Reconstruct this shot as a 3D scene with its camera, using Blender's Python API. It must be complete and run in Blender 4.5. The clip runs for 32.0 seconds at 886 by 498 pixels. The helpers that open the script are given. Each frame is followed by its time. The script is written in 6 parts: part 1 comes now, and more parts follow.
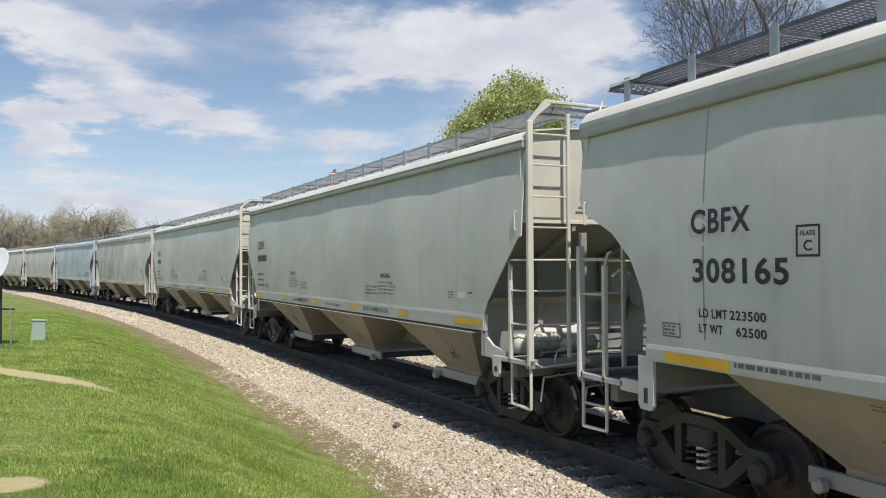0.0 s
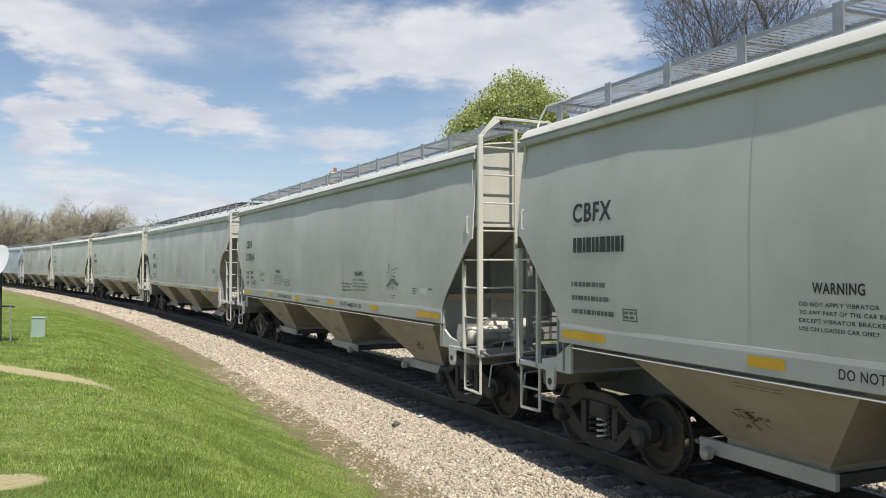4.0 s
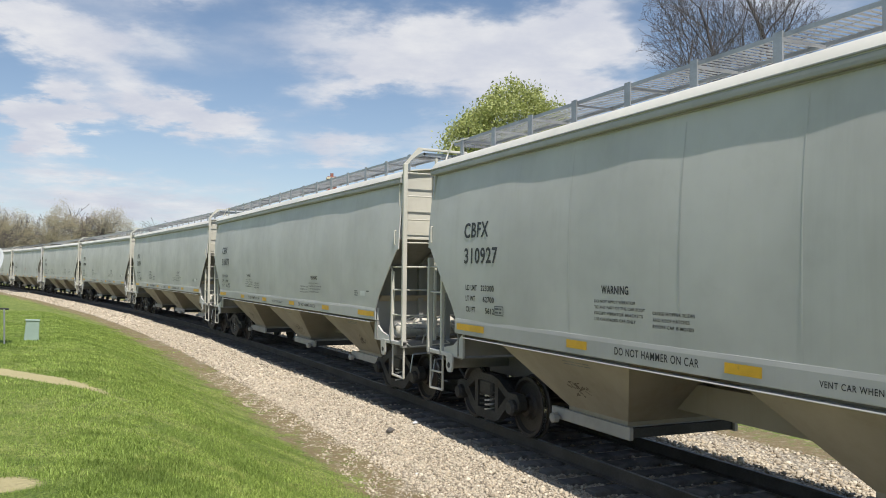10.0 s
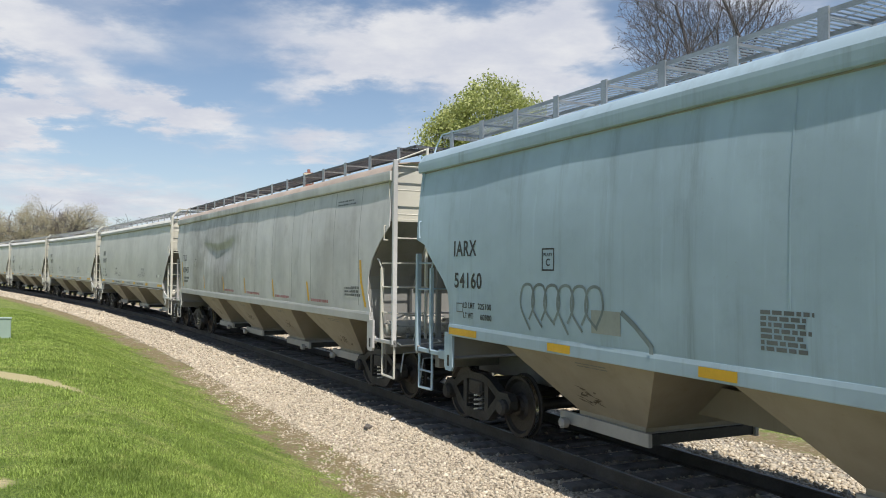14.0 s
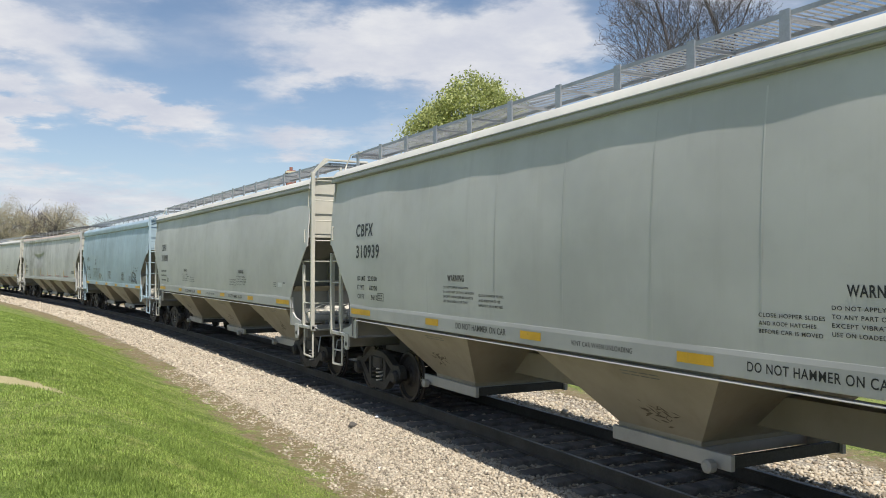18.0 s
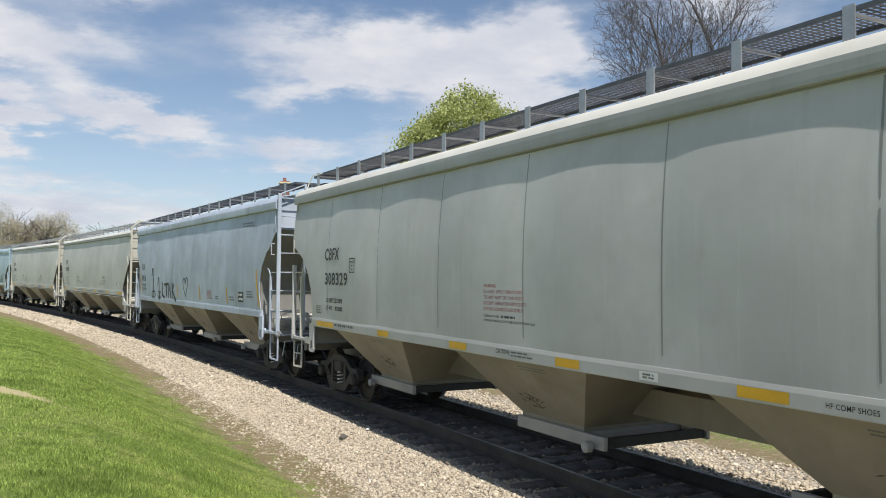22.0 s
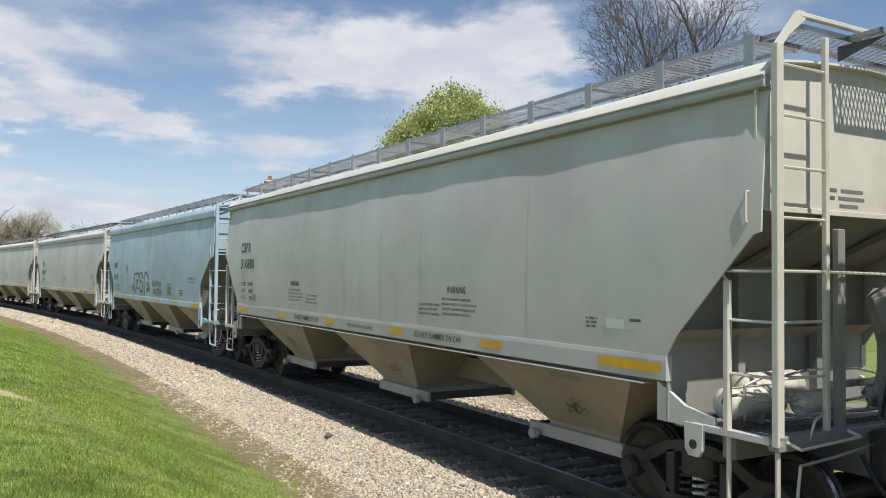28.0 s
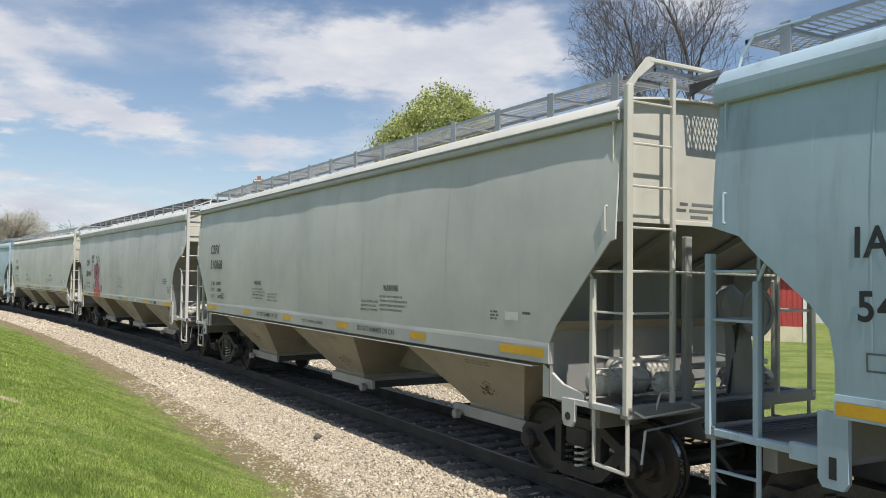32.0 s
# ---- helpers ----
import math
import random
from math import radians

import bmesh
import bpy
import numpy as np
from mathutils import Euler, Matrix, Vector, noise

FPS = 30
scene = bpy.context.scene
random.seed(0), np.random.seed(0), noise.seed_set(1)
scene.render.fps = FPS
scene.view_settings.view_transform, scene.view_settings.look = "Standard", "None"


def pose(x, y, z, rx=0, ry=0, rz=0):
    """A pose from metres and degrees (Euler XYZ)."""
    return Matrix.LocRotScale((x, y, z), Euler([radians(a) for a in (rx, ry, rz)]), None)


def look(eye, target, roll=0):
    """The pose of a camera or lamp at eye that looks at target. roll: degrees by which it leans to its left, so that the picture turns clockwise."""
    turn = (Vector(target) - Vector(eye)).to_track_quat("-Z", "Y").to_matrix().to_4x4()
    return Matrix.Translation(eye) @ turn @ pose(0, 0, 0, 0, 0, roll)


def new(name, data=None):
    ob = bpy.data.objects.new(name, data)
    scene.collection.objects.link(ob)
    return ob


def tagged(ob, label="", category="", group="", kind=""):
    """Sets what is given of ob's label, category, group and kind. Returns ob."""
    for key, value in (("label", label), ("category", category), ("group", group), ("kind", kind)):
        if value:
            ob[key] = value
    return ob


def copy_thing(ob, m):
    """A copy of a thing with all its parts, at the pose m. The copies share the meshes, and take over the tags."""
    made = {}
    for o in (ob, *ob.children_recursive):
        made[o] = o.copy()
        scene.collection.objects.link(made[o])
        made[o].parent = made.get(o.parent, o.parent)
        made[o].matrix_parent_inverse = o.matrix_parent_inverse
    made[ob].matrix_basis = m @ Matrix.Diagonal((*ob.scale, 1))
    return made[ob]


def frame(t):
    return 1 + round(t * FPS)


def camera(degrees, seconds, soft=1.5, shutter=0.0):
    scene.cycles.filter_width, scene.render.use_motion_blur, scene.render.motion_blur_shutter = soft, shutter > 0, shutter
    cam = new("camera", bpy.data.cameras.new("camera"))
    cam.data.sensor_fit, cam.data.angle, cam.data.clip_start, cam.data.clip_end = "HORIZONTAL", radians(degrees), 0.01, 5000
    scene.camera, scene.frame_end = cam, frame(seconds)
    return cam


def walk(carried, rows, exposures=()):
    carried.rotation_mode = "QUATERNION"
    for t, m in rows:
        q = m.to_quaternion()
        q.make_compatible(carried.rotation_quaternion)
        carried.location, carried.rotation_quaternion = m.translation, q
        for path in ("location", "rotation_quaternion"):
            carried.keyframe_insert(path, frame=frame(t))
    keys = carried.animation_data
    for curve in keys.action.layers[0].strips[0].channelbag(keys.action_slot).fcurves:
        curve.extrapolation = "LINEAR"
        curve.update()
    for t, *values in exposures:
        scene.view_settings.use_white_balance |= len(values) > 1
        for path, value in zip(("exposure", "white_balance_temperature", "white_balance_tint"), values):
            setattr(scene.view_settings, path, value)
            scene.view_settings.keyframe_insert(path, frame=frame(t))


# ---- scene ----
# The camera stands on the lawn beside the line and turns slowly to its right.
EYE = Vector((0.0, 0.0, 2.486))
# seconds, degrees to the left of +Y, degrees upward, lean to the left

def aim(yaw, pitch, roll):
    a, b = radians(yaw), radians(pitch)
    way = Vector((-math.sin(a) * math.cos(b), math.cos(a) * math.cos(b), math.sin(b)))
    return look(EYE, EYE + way, roll)


cam = camera(57.47, 32.0, 0.95)
walk(cam, [
    (0, aim(0.085, 1.179, -0.198)), (0.5, aim(0.138, 1.174, -0.213)), (1, aim(0.132, 1.103, -0.275)),
    (1.5, aim(0.098, 0.968, -0.355)), (2, aim(0.088, 0.862, -0.352)), (2.5, aim(0.092, 0.848, -0.255)),
    (3, aim(0.102, 0.903, -0.148)), (3.5, aim(0.134, 1.027, 0.002)), (5.5, aim(-0.045, 1.18, 0.177)),
    (6, aim(-0.184, 1.067, 0.185)), (6.5, aim(-0.306, 0.977, 0.195)), (7, aim(-0.342, 1.001, 0.292)),
    (7.5, aim(-0.29, 1.117, 0.425)), (8, aim(-0.16, 1.302, 0.578)), (8.5, aim(-0.031, 1.521, 0.702)),
    (9, aim(-0.007, 1.672, 0.705)), (9.5, aim(-0.056, 1.696, 0.679)), (10, aim(-0.188, 1.583, 0.62)),
    (10.5, aim(-0.431, 1.399, 0.518)), (11, aim(-0.66, 1.249, 0.43)), (11.5, aim(-0.886, 1.15, 0.347)),
    (12, aim(-1.122, 1.115, 0.381)), (12.5, aim(-1.326, 1.104, 0.418)), (13, aim(-1.505, 1.123, 0.437)),
    (13.5, aim(-1.656, 1.208, 0.469)), (14, aim(-1.782, 1.336, 0.522)), (14.5, aim(-1.877, 1.493, 0.555)),
    (16.5, aim(-2.177, 1.393, 0.126)), (17, aim(-2.412, 1.29, 0.082)), (17.5, aim(-2.686, 1.195, 0.065)),
    (18, aim(-2.965, 1.138, 0.091)), (18.5, aim(-3.154, 1.162, 0.174)), (19, aim(-3.222, 1.289, 0.271)),
    (19.5, aim(-3.23, 1.474, 0.367)), (20, aim(-3.217, 1.66, 0.472)), (20.5, aim(-3.214, 1.805, 0.522)),
    (21, aim(-3.241, 1.928, 0.579)), (21.5, aim(-3.313, 1.99, 0.613)), (22, aim(-3.456, 2.005, 0.628)),
    (22.5, aim(-3.616, 2.005, 0.672)), (23, aim(-3.735, 1.983, 0.721)), (23.5, aim(-3.777, 1.971, 0.783)),
    (24, aim(-3.78, 1.951, 0.798)), (24.5, aim(-3.78, 1.916, 0.775)), (25, aim(-3.828, 1.868, 0.719)),
    (25.5, aim(-3.922, 1.827, 0.65)), (27.5, aim(-4.333, 1.843, 0.757)), (28, aim(-4.465, 1.917, 0.667)),
    (28.5, aim(-4.605, 1.976, 0.73)), (29, aim(-4.718, 1.994, 0.845)), (29.5, aim(-4.836, 1.985, 0.923)),
    (30, aim(-4.952, 1.995, 0.914)), (30.5, aim(-5.071, 2.017, 0.856)), (31, aim(-5.155, 2.023, 0.775)),
    (31.5, aim(-5.191, 2.002, 0.711)), (32, aim(-5.205, 1.953, 0.675)),
], exposures=[(0.0, 0.0), (32.0, 0.0)])

# ---------------------------------------------------------------- light
SUN_WAY = Vector((0.268, -0.813, 1.33)).normalized()
sun = new("sun", bpy.data.lights.new("sun", "SUN"))
sun.data.energy, sun.data.angle, sun.data.color = 4.9, radians(0.53), (1.0, 0.955, 0.88)
sun.matrix_world = look(SUN_WAY * 50, (0, 0, 0))

world = bpy.data.worlds.new("sky")
scene.world = world
world.use_nodes = True


def build_sky():
    nt = world.node_tree
    N, L = nt.nodes, nt.links
    N.clear()

    def mth(op, a, b=None, c=None):
        n = N.new("ShaderNodeMath")
        n.operation = op
        for i, v in enumerate((a, b, c)):
            if v is None:
                continue
            if hasattr(v, "is_linked"):
                L.new(v, n.inputs[i])
            else:
                n.inputs[i].default_value = v
        return n.outputs[0]

    out, bg = N.new("ShaderNodeOutputWorld"), N.new("ShaderNodeBackground")
    sky = N.new("ShaderNodeTexSky")
    sky.sky_type, sky.sun_disc = "NISHITA", False
    sky.sun_elevation, sky.sun_rotation = math.asin(SUN_WAY.z), math.atan2(SUN_WAY.x, SUN_WAY.y)
    sky.air_density, sky.dust_density, sky.ozone_density = 1.0, 0.3, 2.6
    tc, sep = N.new("ShaderNodeTexCoord"), N.new("ShaderNodeSeparateXYZ")
    L.new(tc.outputs["Generated"], sep.inputs[0])
    x, y, z = sep.outputs
    zz = mth("ADD", mth("MAXIMUM", z, 0.0), 0.16)
    comb = N.new("ShaderNodeCombineXYZ")
    L.new(mth("DIVIDE", x, zz), comb.inputs[0])
    L.new(mth("DIVIDE", y, zz), comb.inputs[1])

    def fbm(scale, detail, rough, off, dist=0.0):
        mp, n = N.new("ShaderNodeMapping"), N.new("ShaderNodeTexNoise")
        mp.inputs["Location"].default_value = off
        L.new(comb.outputs[0], mp.inputs[0])
        L.new(mp.outputs[0], n.inputs["Vector"])
        n.inputs["Scale"].default_value, n.inputs["Detail"].default_value = scale, detail
        n.inputs["Roughness"].default_value, n.inputs["Distortion"].default_value = rough, dist
        return n.outputs[0]

    def ramp(v, lo, hi):
        n = N.new("ShaderNodeMapRange")
        n.interpolation_type = "SMOOTHSTEP"
        L.new(v, n.inputs[0])
        n.inputs[1].default_value, n.inputs[2].default_value = lo, hi
        return n.outputs[0]

    def rgb(a, b, f):
        n = N.new("ShaderNodeMix")
        n.data_type = "RGBA"
        L.new(f, n.inputs["Factor"])
        for v, s in ((a, n.inputs[6]), (b, n.inputs[7])):
            if hasattr(v, "is_linked"):
                L.new(v, s)
            else:
                s.default_value = (*v, 1)
        return n.outputs[2]

    az = mth("ARCTAN2", x, y)
    wob = mth("MULTIPLY", mth("SUBTRACT", fbm(4.5, 5, 0.55, (3, 1, 0)), 0.5), 0.16)
    wob2 = mth("MULTIPLY", mth("SUBTRACT", fbm(4.0, 5, 0.62, (11, 7, 0)), 0.5), 0.10)
    azw, zw = mth("ADD", az, wob), mth("ADD", z, wob2)

    def bank(a0, e0, ra, re, tilt, gain):
        """one bank of cloud round an azimuth and a height"""
        da, de = mth("SUBTRACT", azw, a0), mth("SUBTRACT", zw, e0)
        u = mth("ADD", mth("MULTIPLY", da, math.cos(tilt)), mth("MULTIPLY", de, math.sin(tilt)))
        w = mth("SUBTRACT", mth("MULTIPLY", de, math.cos(tilt)), mth("MULTIPLY", da, math.sin(tilt)))
        r = mth("ADD", mth("POWER", mth("MULTIPLY", u, 1 / ra), 2), mth("POWER", mth("MULTIPLY", w, 1 / re), 2))
        return mth("MULTIPLY", mth("POWER", 2.718, mth("MULTIPLY", r, -1.0)), gain)

    banks = [bank(*b) for b in CLOUDS]
    cover = banks[0]
    for b in banks[1:]:
        cover = mth("ADD", cover, b)
    general = mth("MULTIPLY", ramp(fbm(0.9, 5, 0.55, (0.3, 0.2, 0), 0.3), 0.42, 0.7), 0.55)
    far = ramp(mth("ABSOLUTE", mth("ADD", az, 0.05)), 0.6, 0.9)
    high = ramp(z, 0.36, 0.5)
    cover = mth("ADD", cover, mth("MULTIPLY", general, mth("MAXIMUM", far, high)))
    tex = mth("MULTIPLY", mth("SUBTRACT", fbm(2.8, 6, 0.5, (5, 2, 0), 0.1), 0.5), 1.15)
    amount = ramp(mth("ADD", cover, mth("MULTIPLY", tex, mth("MINIMUM", mth("ADD", mth("MULTIPLY", cover, 1.6), 0.18), 1.0))), 0.08, 0.90)
    body = ramp(fbm(2.6, 6, 0.6, (1, 9, 0)), 0.3, 0.75)
    cloud = rgb((5.7, 6.0, 6.9), (7.9, 7.95, 8.1), body)
    haze = mth("MULTIPLY", mth("POWER", 2.718, mth("MULTIPLY", mth("MAXIMUM", z, 0.0), -9.0)), 0.66)
    clear = rgb(sky.outputs[0], (6.3, 7.1, 8.5), haze)
    col = rgb(clear, cloud, amount)
    L.new(col, bg.inputs[0])
    bg.inputs[1].default_value = 0.105
    L.new(bg.outputs[0], out.inputs[0])


# azimuth, height, half-widths, tilt, strength
CLOUDS = [(-0.44, 0.262, 0.15, 0.030, -0.15, 0.75), (-0.39, 0.214, 0.12, 0.028, -0.45, 0.75), (-0.28, 0.175, 0.080, 0.017, -0.15, 0.85),
          (-0.45, 0.160, 0.040, 0.028, 0.3, 2.0), (-0.06, 0.276, 0.17, 0.036, 0.0, 0.9), (-0.10, 0.235, 0.09, 0.022, 0.5, 0.7),
          (0.05, 0.250, 0.12, 0.034, 0.1, 0.8), (0.165, 0.270, 0.06, 0.045, 0.2, 1.0), (-0.12, 0.150, 0.09, 0.018, 0.05, 0.6),
          (-0.42, 0.085, 0.18, 0.026, 0.0, 0.65), (-0.30, 0.055, 0.25, 0.020, 0.0, 0.5), (0.16, 0.21, 0.06, 0.035, 0.3, 0.7), (0.02, 0.18, 0.08, 0.02, 0.3, 0.4),
          (0.42, 0.33, 0.12, 0.06, 0.0, 0.7), (-0.33, 0.31, 0.10, 0.018, 0.1, 0.55)]
build_sky()

# ---------------------------------------------------------------- materials


def nodes(name):
    m = bpy.data.materials.new(name)
    m.use_nodes = True
    return m, m.node_tree.nodes, m.node_tree.links, m.node_tree.nodes["Principled BSDF"]


def noise_node(N, L, vec, scale, detail=4, rough=0.6, stretch=None):
    n = N.new("ShaderNodeTexNoise")
    n.inputs["Scale"].default_value, n.inputs["Detail"].default_value, n.inputs["Roughness"].default_value = scale, detail, rough
    if stretch:
        mp = N.new("ShaderNodeMapping")
        mp.inputs["Scale"].default_value = stretch
        L.new(vec, mp.inputs[0])
        vec = mp.outputs[0]
    L.new(vec, n.inputs["Vector"])
    return n.outputs[0]


def step_node(N, L, v, lo, hi, to0=0.0, to1=1.0):
    n = N.new("ShaderNodeMapRange")
    n.interpolation_type = "SMOOTHSTEP"
    L.new(v, n.inputs[0])
    for i, a in enumerate((lo, hi, to0, to1)):
        n.inputs[i + 1].default_value = a
    return n.outputs[0]


def mix_node(N, L, f, a, b, mode="MIX"):
    n = N.new("ShaderNodeMix")
    n.data_type, n.blend_type = "RGBA", mode
    if hasattr(f, "is_linked"):
        L.new(f, n.inputs["Factor"])
    else:
        n.inputs["Factor"].default_value = f
    for v, s in ((a, n.inputs[6]), (b, n.inputs[7])):
        if hasattr(v, "is_linked"):
            L.new(v, s)
        else:
            s.default_value = (*v, 1)
    return n.outputs[2]


def bump_node(N, L, h, strength, dist, bsdf):
    n = N.new("ShaderNodeBump")
    n.inputs["Strength"].default_value, n.inputs["Distance"].default_value = strength, dist
    L.new(h, n.inputs["Height"])
    L.new(n.outputs[0], bsdf.inputs["Normal"])


def plain(name, col, rough=0.6, metal=0.0, var=0.15, scale=3.0, dirt=None, dirt_at=(0.58, 0.75), bump=0.15, stretch=None, spec=0.5, random_tint=0.0, coord="Object"):
    """A painted, cast or natural surface: tone at two scales, a dirt colour in patches and a fine relief."""
    m, N, L, b = nodes(name)
    tc = N.new("ShaderNodeTexCoord").outputs[coord]
    big = noise_node(N, L, tc, scale * 0.35, 5, 0.6, stretch)
    fine = noise_node(N, L, tc, scale * 6, 5, 0.65)
    lo, hi = [c * (1 - var) for c in col], [min(c * (1 + var), 1) for c in col]
    c = mix_node(N, L, step_node(N, L, big, 0.3, 0.7), lo, hi)
    c = mix_node(N, L, step_node(N, L, fine, 0.35, 0.75, 0.0, var), c, [x * 0.6 for x in col])
    if dirt:
        c = mix_node(N, L, step_node(N, L, noise_node(N, L, tc, scale, 6, 0.7, stretch), *dirt_at), c, dirt)
    if random_tint:
        r = N.new("ShaderNodeObjectInfo").outputs["Random"]
        c = mix_node(N, L, step_node(N, L, r, 0, 1, 0, random_tint), c, [x * 0.45 for x in col])
    L.new(c, b.inputs["Base Color"])
    b.inputs["Metallic"].default_value = metal
    b.inputs["Specular IOR Level"].default_value = spec
    L.new(step_node(N, L, fine, 0.2, 0.8, max(rough - 0.12, 0.05), min(rough + 0.12, 1)), b.inputs["Roughness"])
    if bump:
        bump_node(N, L, fine, bump, 0.01, b)
    return m


def car_paint(name, col, streak=0.25, grime=(0.16, 0.13, 0.10), grime_amount=0.25, blotch=0.12, rust=0.0, rough=0.42, soot=0.0):
    """Freight-car paint: soft tone changes, streaks that run down the sheets, road dust, a little rust."""
    m, N, L, b = nodes(name)
    tc = N.new("ShaderNodeTexCoord").outputs["Object"]
    r = N.new("ShaderNodeObjectInfo").outputs["Random"]
    add = N.new("ShaderNodeVectorMath")
    add.operation = "ADD"
    sc = N.new("ShaderNodeVectorMath")
    sc.operation = "SCALE"
    sc.inputs[0].default_value = (37.0, 11.0, 5.0)
    L.new(r, sc.inputs["Scale"])
    L.new(tc, add.inputs[0])
    L.new(sc.outputs[0], add.inputs[1])
    v = add.outputs[0]
    c = mix_node(N, L, step_node(N, L, noise_node(N, L, v, 0.5, 4), 0.3, 0.7), [x * (1 - blotch) for x in col], [x * (1 + blotch * 0.6) for x in col])
    st = noise_node(N, L, v, 1.0, 6, 0.7, (2.6, 2.6, 0.16))
    c = mix_node(N, L, step_node(N, L, st, 0.5, 0.8, 0, streak), c, grime)
    st2 = noise_node(N, L, v, 1.0, 5, 0.7, (9.0, 9.0, 0.35))
    c = mix_node(N, L, step_node(N, L, st2, 0.55, 0.8, 0, streak * 0.8), c, [min(x * 1.3, 0.9) for x in col])
    dust = noise_node(N, L, v, 1.7, 7, 0.72)
    c = mix_node(N, L, step_node(N, L, dust, 0.5, 0.85, 0, grime_amount), c, grime)
    if soot:
        # an old spill that has run down over the leading half of the car
        sp = N.new("ShaderNodeSeparateXYZ")
        L.new(tc, sp.inputs[0])
        run_down = noise_node(N, L, v, 1.0, 6, 0.7, (1.3, 1.3, 0.13))
        smear = noise_node(N, L, v, 0.9, 6, 0.65)
        both = N.new("ShaderNodeMath")
        both.operation = "ADD"
        L.new(step_node(N, L, run_down, 0.36, 0.74, 0.0, 0.75), both.inputs[0])
        L.new(step_node(N, L, smear, 0.42, 0.70, 0.0, 0.45), both.inputs[1])
        where = N.new("ShaderNodeMath")
        where.operation, where.use_clamp = "MULTIPLY", True
        lead = N.new("ShaderNodeMath")
        lead.operation = "MULTIPLY"
        L.new(step_node(N, L, sp.outputs[0], -3.0, 1.5, 0.10, soot), lead.inputs[0])
        L.new(step_node(N, L, sp.outputs[0], 9.0, 5.5, 0.65, 1.0), lead.inputs[1])
        L.new(lead.outputs[0], where.inputs[0])
        L.new(both.outputs[0], where.inputs[1])
        c = mix_node(N, L, where.outputs[0], c, (0.205, 0.18, 0.158))
    if rust:
        c = mix_node(N, L, step_node(N, L, noise_node(N, L, v, 6.0, 6, 0.7), 0.66, 0.76, 0, rust), c, (0.13, 0.05, 0.025))
    L.new(c, b.inputs["Base Color"])
    fine = noise_node(N, L, v, 40.0, 4, 0.6)
    L.new(step_node(N, L, dust, 0.2, 0.8, rough - 0.08, rough + 0.2), b.inputs["Roughness"])
    bump_node(N, L, fine, 0.06, 0.004, b)
    return m


M = {}
M["grey"] = car_paint("pale_grey_paint", (0.575, 0.562, 0.532), 0.17, (0.26, 0.24, 0.20), 0.14)
M["grey_old"] = car_paint("weathered_grey_paint", (0.575, 0.562, 0.55), 0.28, (0.26, 0.24, 0.21), 0.18, 0.14, 0.12)
M["blue_grey"] = car_paint("faded_blue_grey_paint", (0.48, 0.535, 0.625), 0.48, (0.18, 0.17, 0.16), 0.25, 0.2, 0.25)
M["dirty"] = car_paint("streaked_grey_paint", (0.60, 0.585, 0.57), 0.34, (0.20, 0.18, 0.165), 0.36, 0.2, 0.3, 0.42, 0.85)
M["blue"] = car_paint("pale_blue_paint", (0.405, 0.52, 0.595), 0.5, (0.13, 0.14, 0.15), 0.22, 0.14, 0.2)
# lighter copy of the car paint: sunlight on the roof put into the colour
M["roof_cream"] = car_paint("sun_bleached_roof_paint", (0.72, 0.69, 0.62), 0.18, (0.30, 0.27, 0.22), 0.2, 0.12, 0.1)
# chord darker than the sides: shade below the roof edge put into the colour
M["chord"] = car_paint("grimy_chord_paint", (0.40, 0.40, 0.395), 0.3, (0.20, 0.19, 0.18), 0.3)
# dark tone paints in the shade beneath the slope sheets
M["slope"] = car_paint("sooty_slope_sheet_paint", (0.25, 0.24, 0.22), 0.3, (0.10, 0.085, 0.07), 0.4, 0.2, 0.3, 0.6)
# cream copy of the grey: warm sun on the ends painted in, plus dust
M["grey_end"] = car_paint("dusty_cream_end_paint", (0.60, 0.575, 0.50), 0.2, (0.24, 0.20, 0.15), 0.3, 0.15, 0.1)
M["hopper"] = car_paint("dusty_tan_underframe_paint", (0.295, 0.262, 0.208), 0.3, (0.16, 0.12, 0.08), 0.4, 0.2, 0.35, 0.6)
M["roof_rust"] = car_paint("rust_stained_roof_paint", (0.52, 0.41, 0.33), 0.5, (0.25, 0.13, 0.07), 0.4, 0.2, 0.4)
# side paint with shade put in, since the sill catches more light
M["sill"] = car_paint("dusty_sill_paint", (0.485, 0.478, 0.46), 0.15, (0.26, 0.24, 0.20), 0.2)
# end paint darkened: the shade at the car ends is put into the colour
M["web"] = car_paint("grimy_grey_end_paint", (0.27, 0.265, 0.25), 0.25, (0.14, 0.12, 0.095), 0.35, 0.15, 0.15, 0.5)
M["gate"] = car_paint("dusty_grey_gate_steel", (0.40, 0.385, 0.36), 0.25, (0.20, 0.16, 0.12), 0.45, 0.2, 0.2, 0.6)
M["pipe"] = plain("scuffed_pale_pipe_steel", (0.52, 0.50, 0.46), 0.4, 0.3, 0.25, 7, (0.16, 0.13, 0.1), (0.5, 0.68))
M["barrel"] = plain("cream_brake_tank_paint", (0.62, 0.58, 0.50), 0.45, 0.0, 0.2, 5, (0.28, 0.23, 0.17), (0.5, 0.7))
# for dark weld seams, and for the painted shade line under the chord
M["seam"] = car_paint("dirt_filled_seam_paint", (0.30, 0.295, 0.285), 0.3, (0.16, 0.14, 0.12), 0.35)
M["truck"] = plain("grimy_cast_steel", (0.052, 0.049, 0.046), 0.75, 0.2, 0.35, 6, (0.06, 0.042, 0.03))
M["wheel"] = plain("rusty_wheel_steel", (0.058, 0.050, 0.045), 0.6, 0.4, 0.3, 6, (0.075, 0.045, 0.03))
M["tread"] = plain("polished_tread_steel", (0.55, 0.55, 0.56), 0.25, 1.0, 0.1, 10)
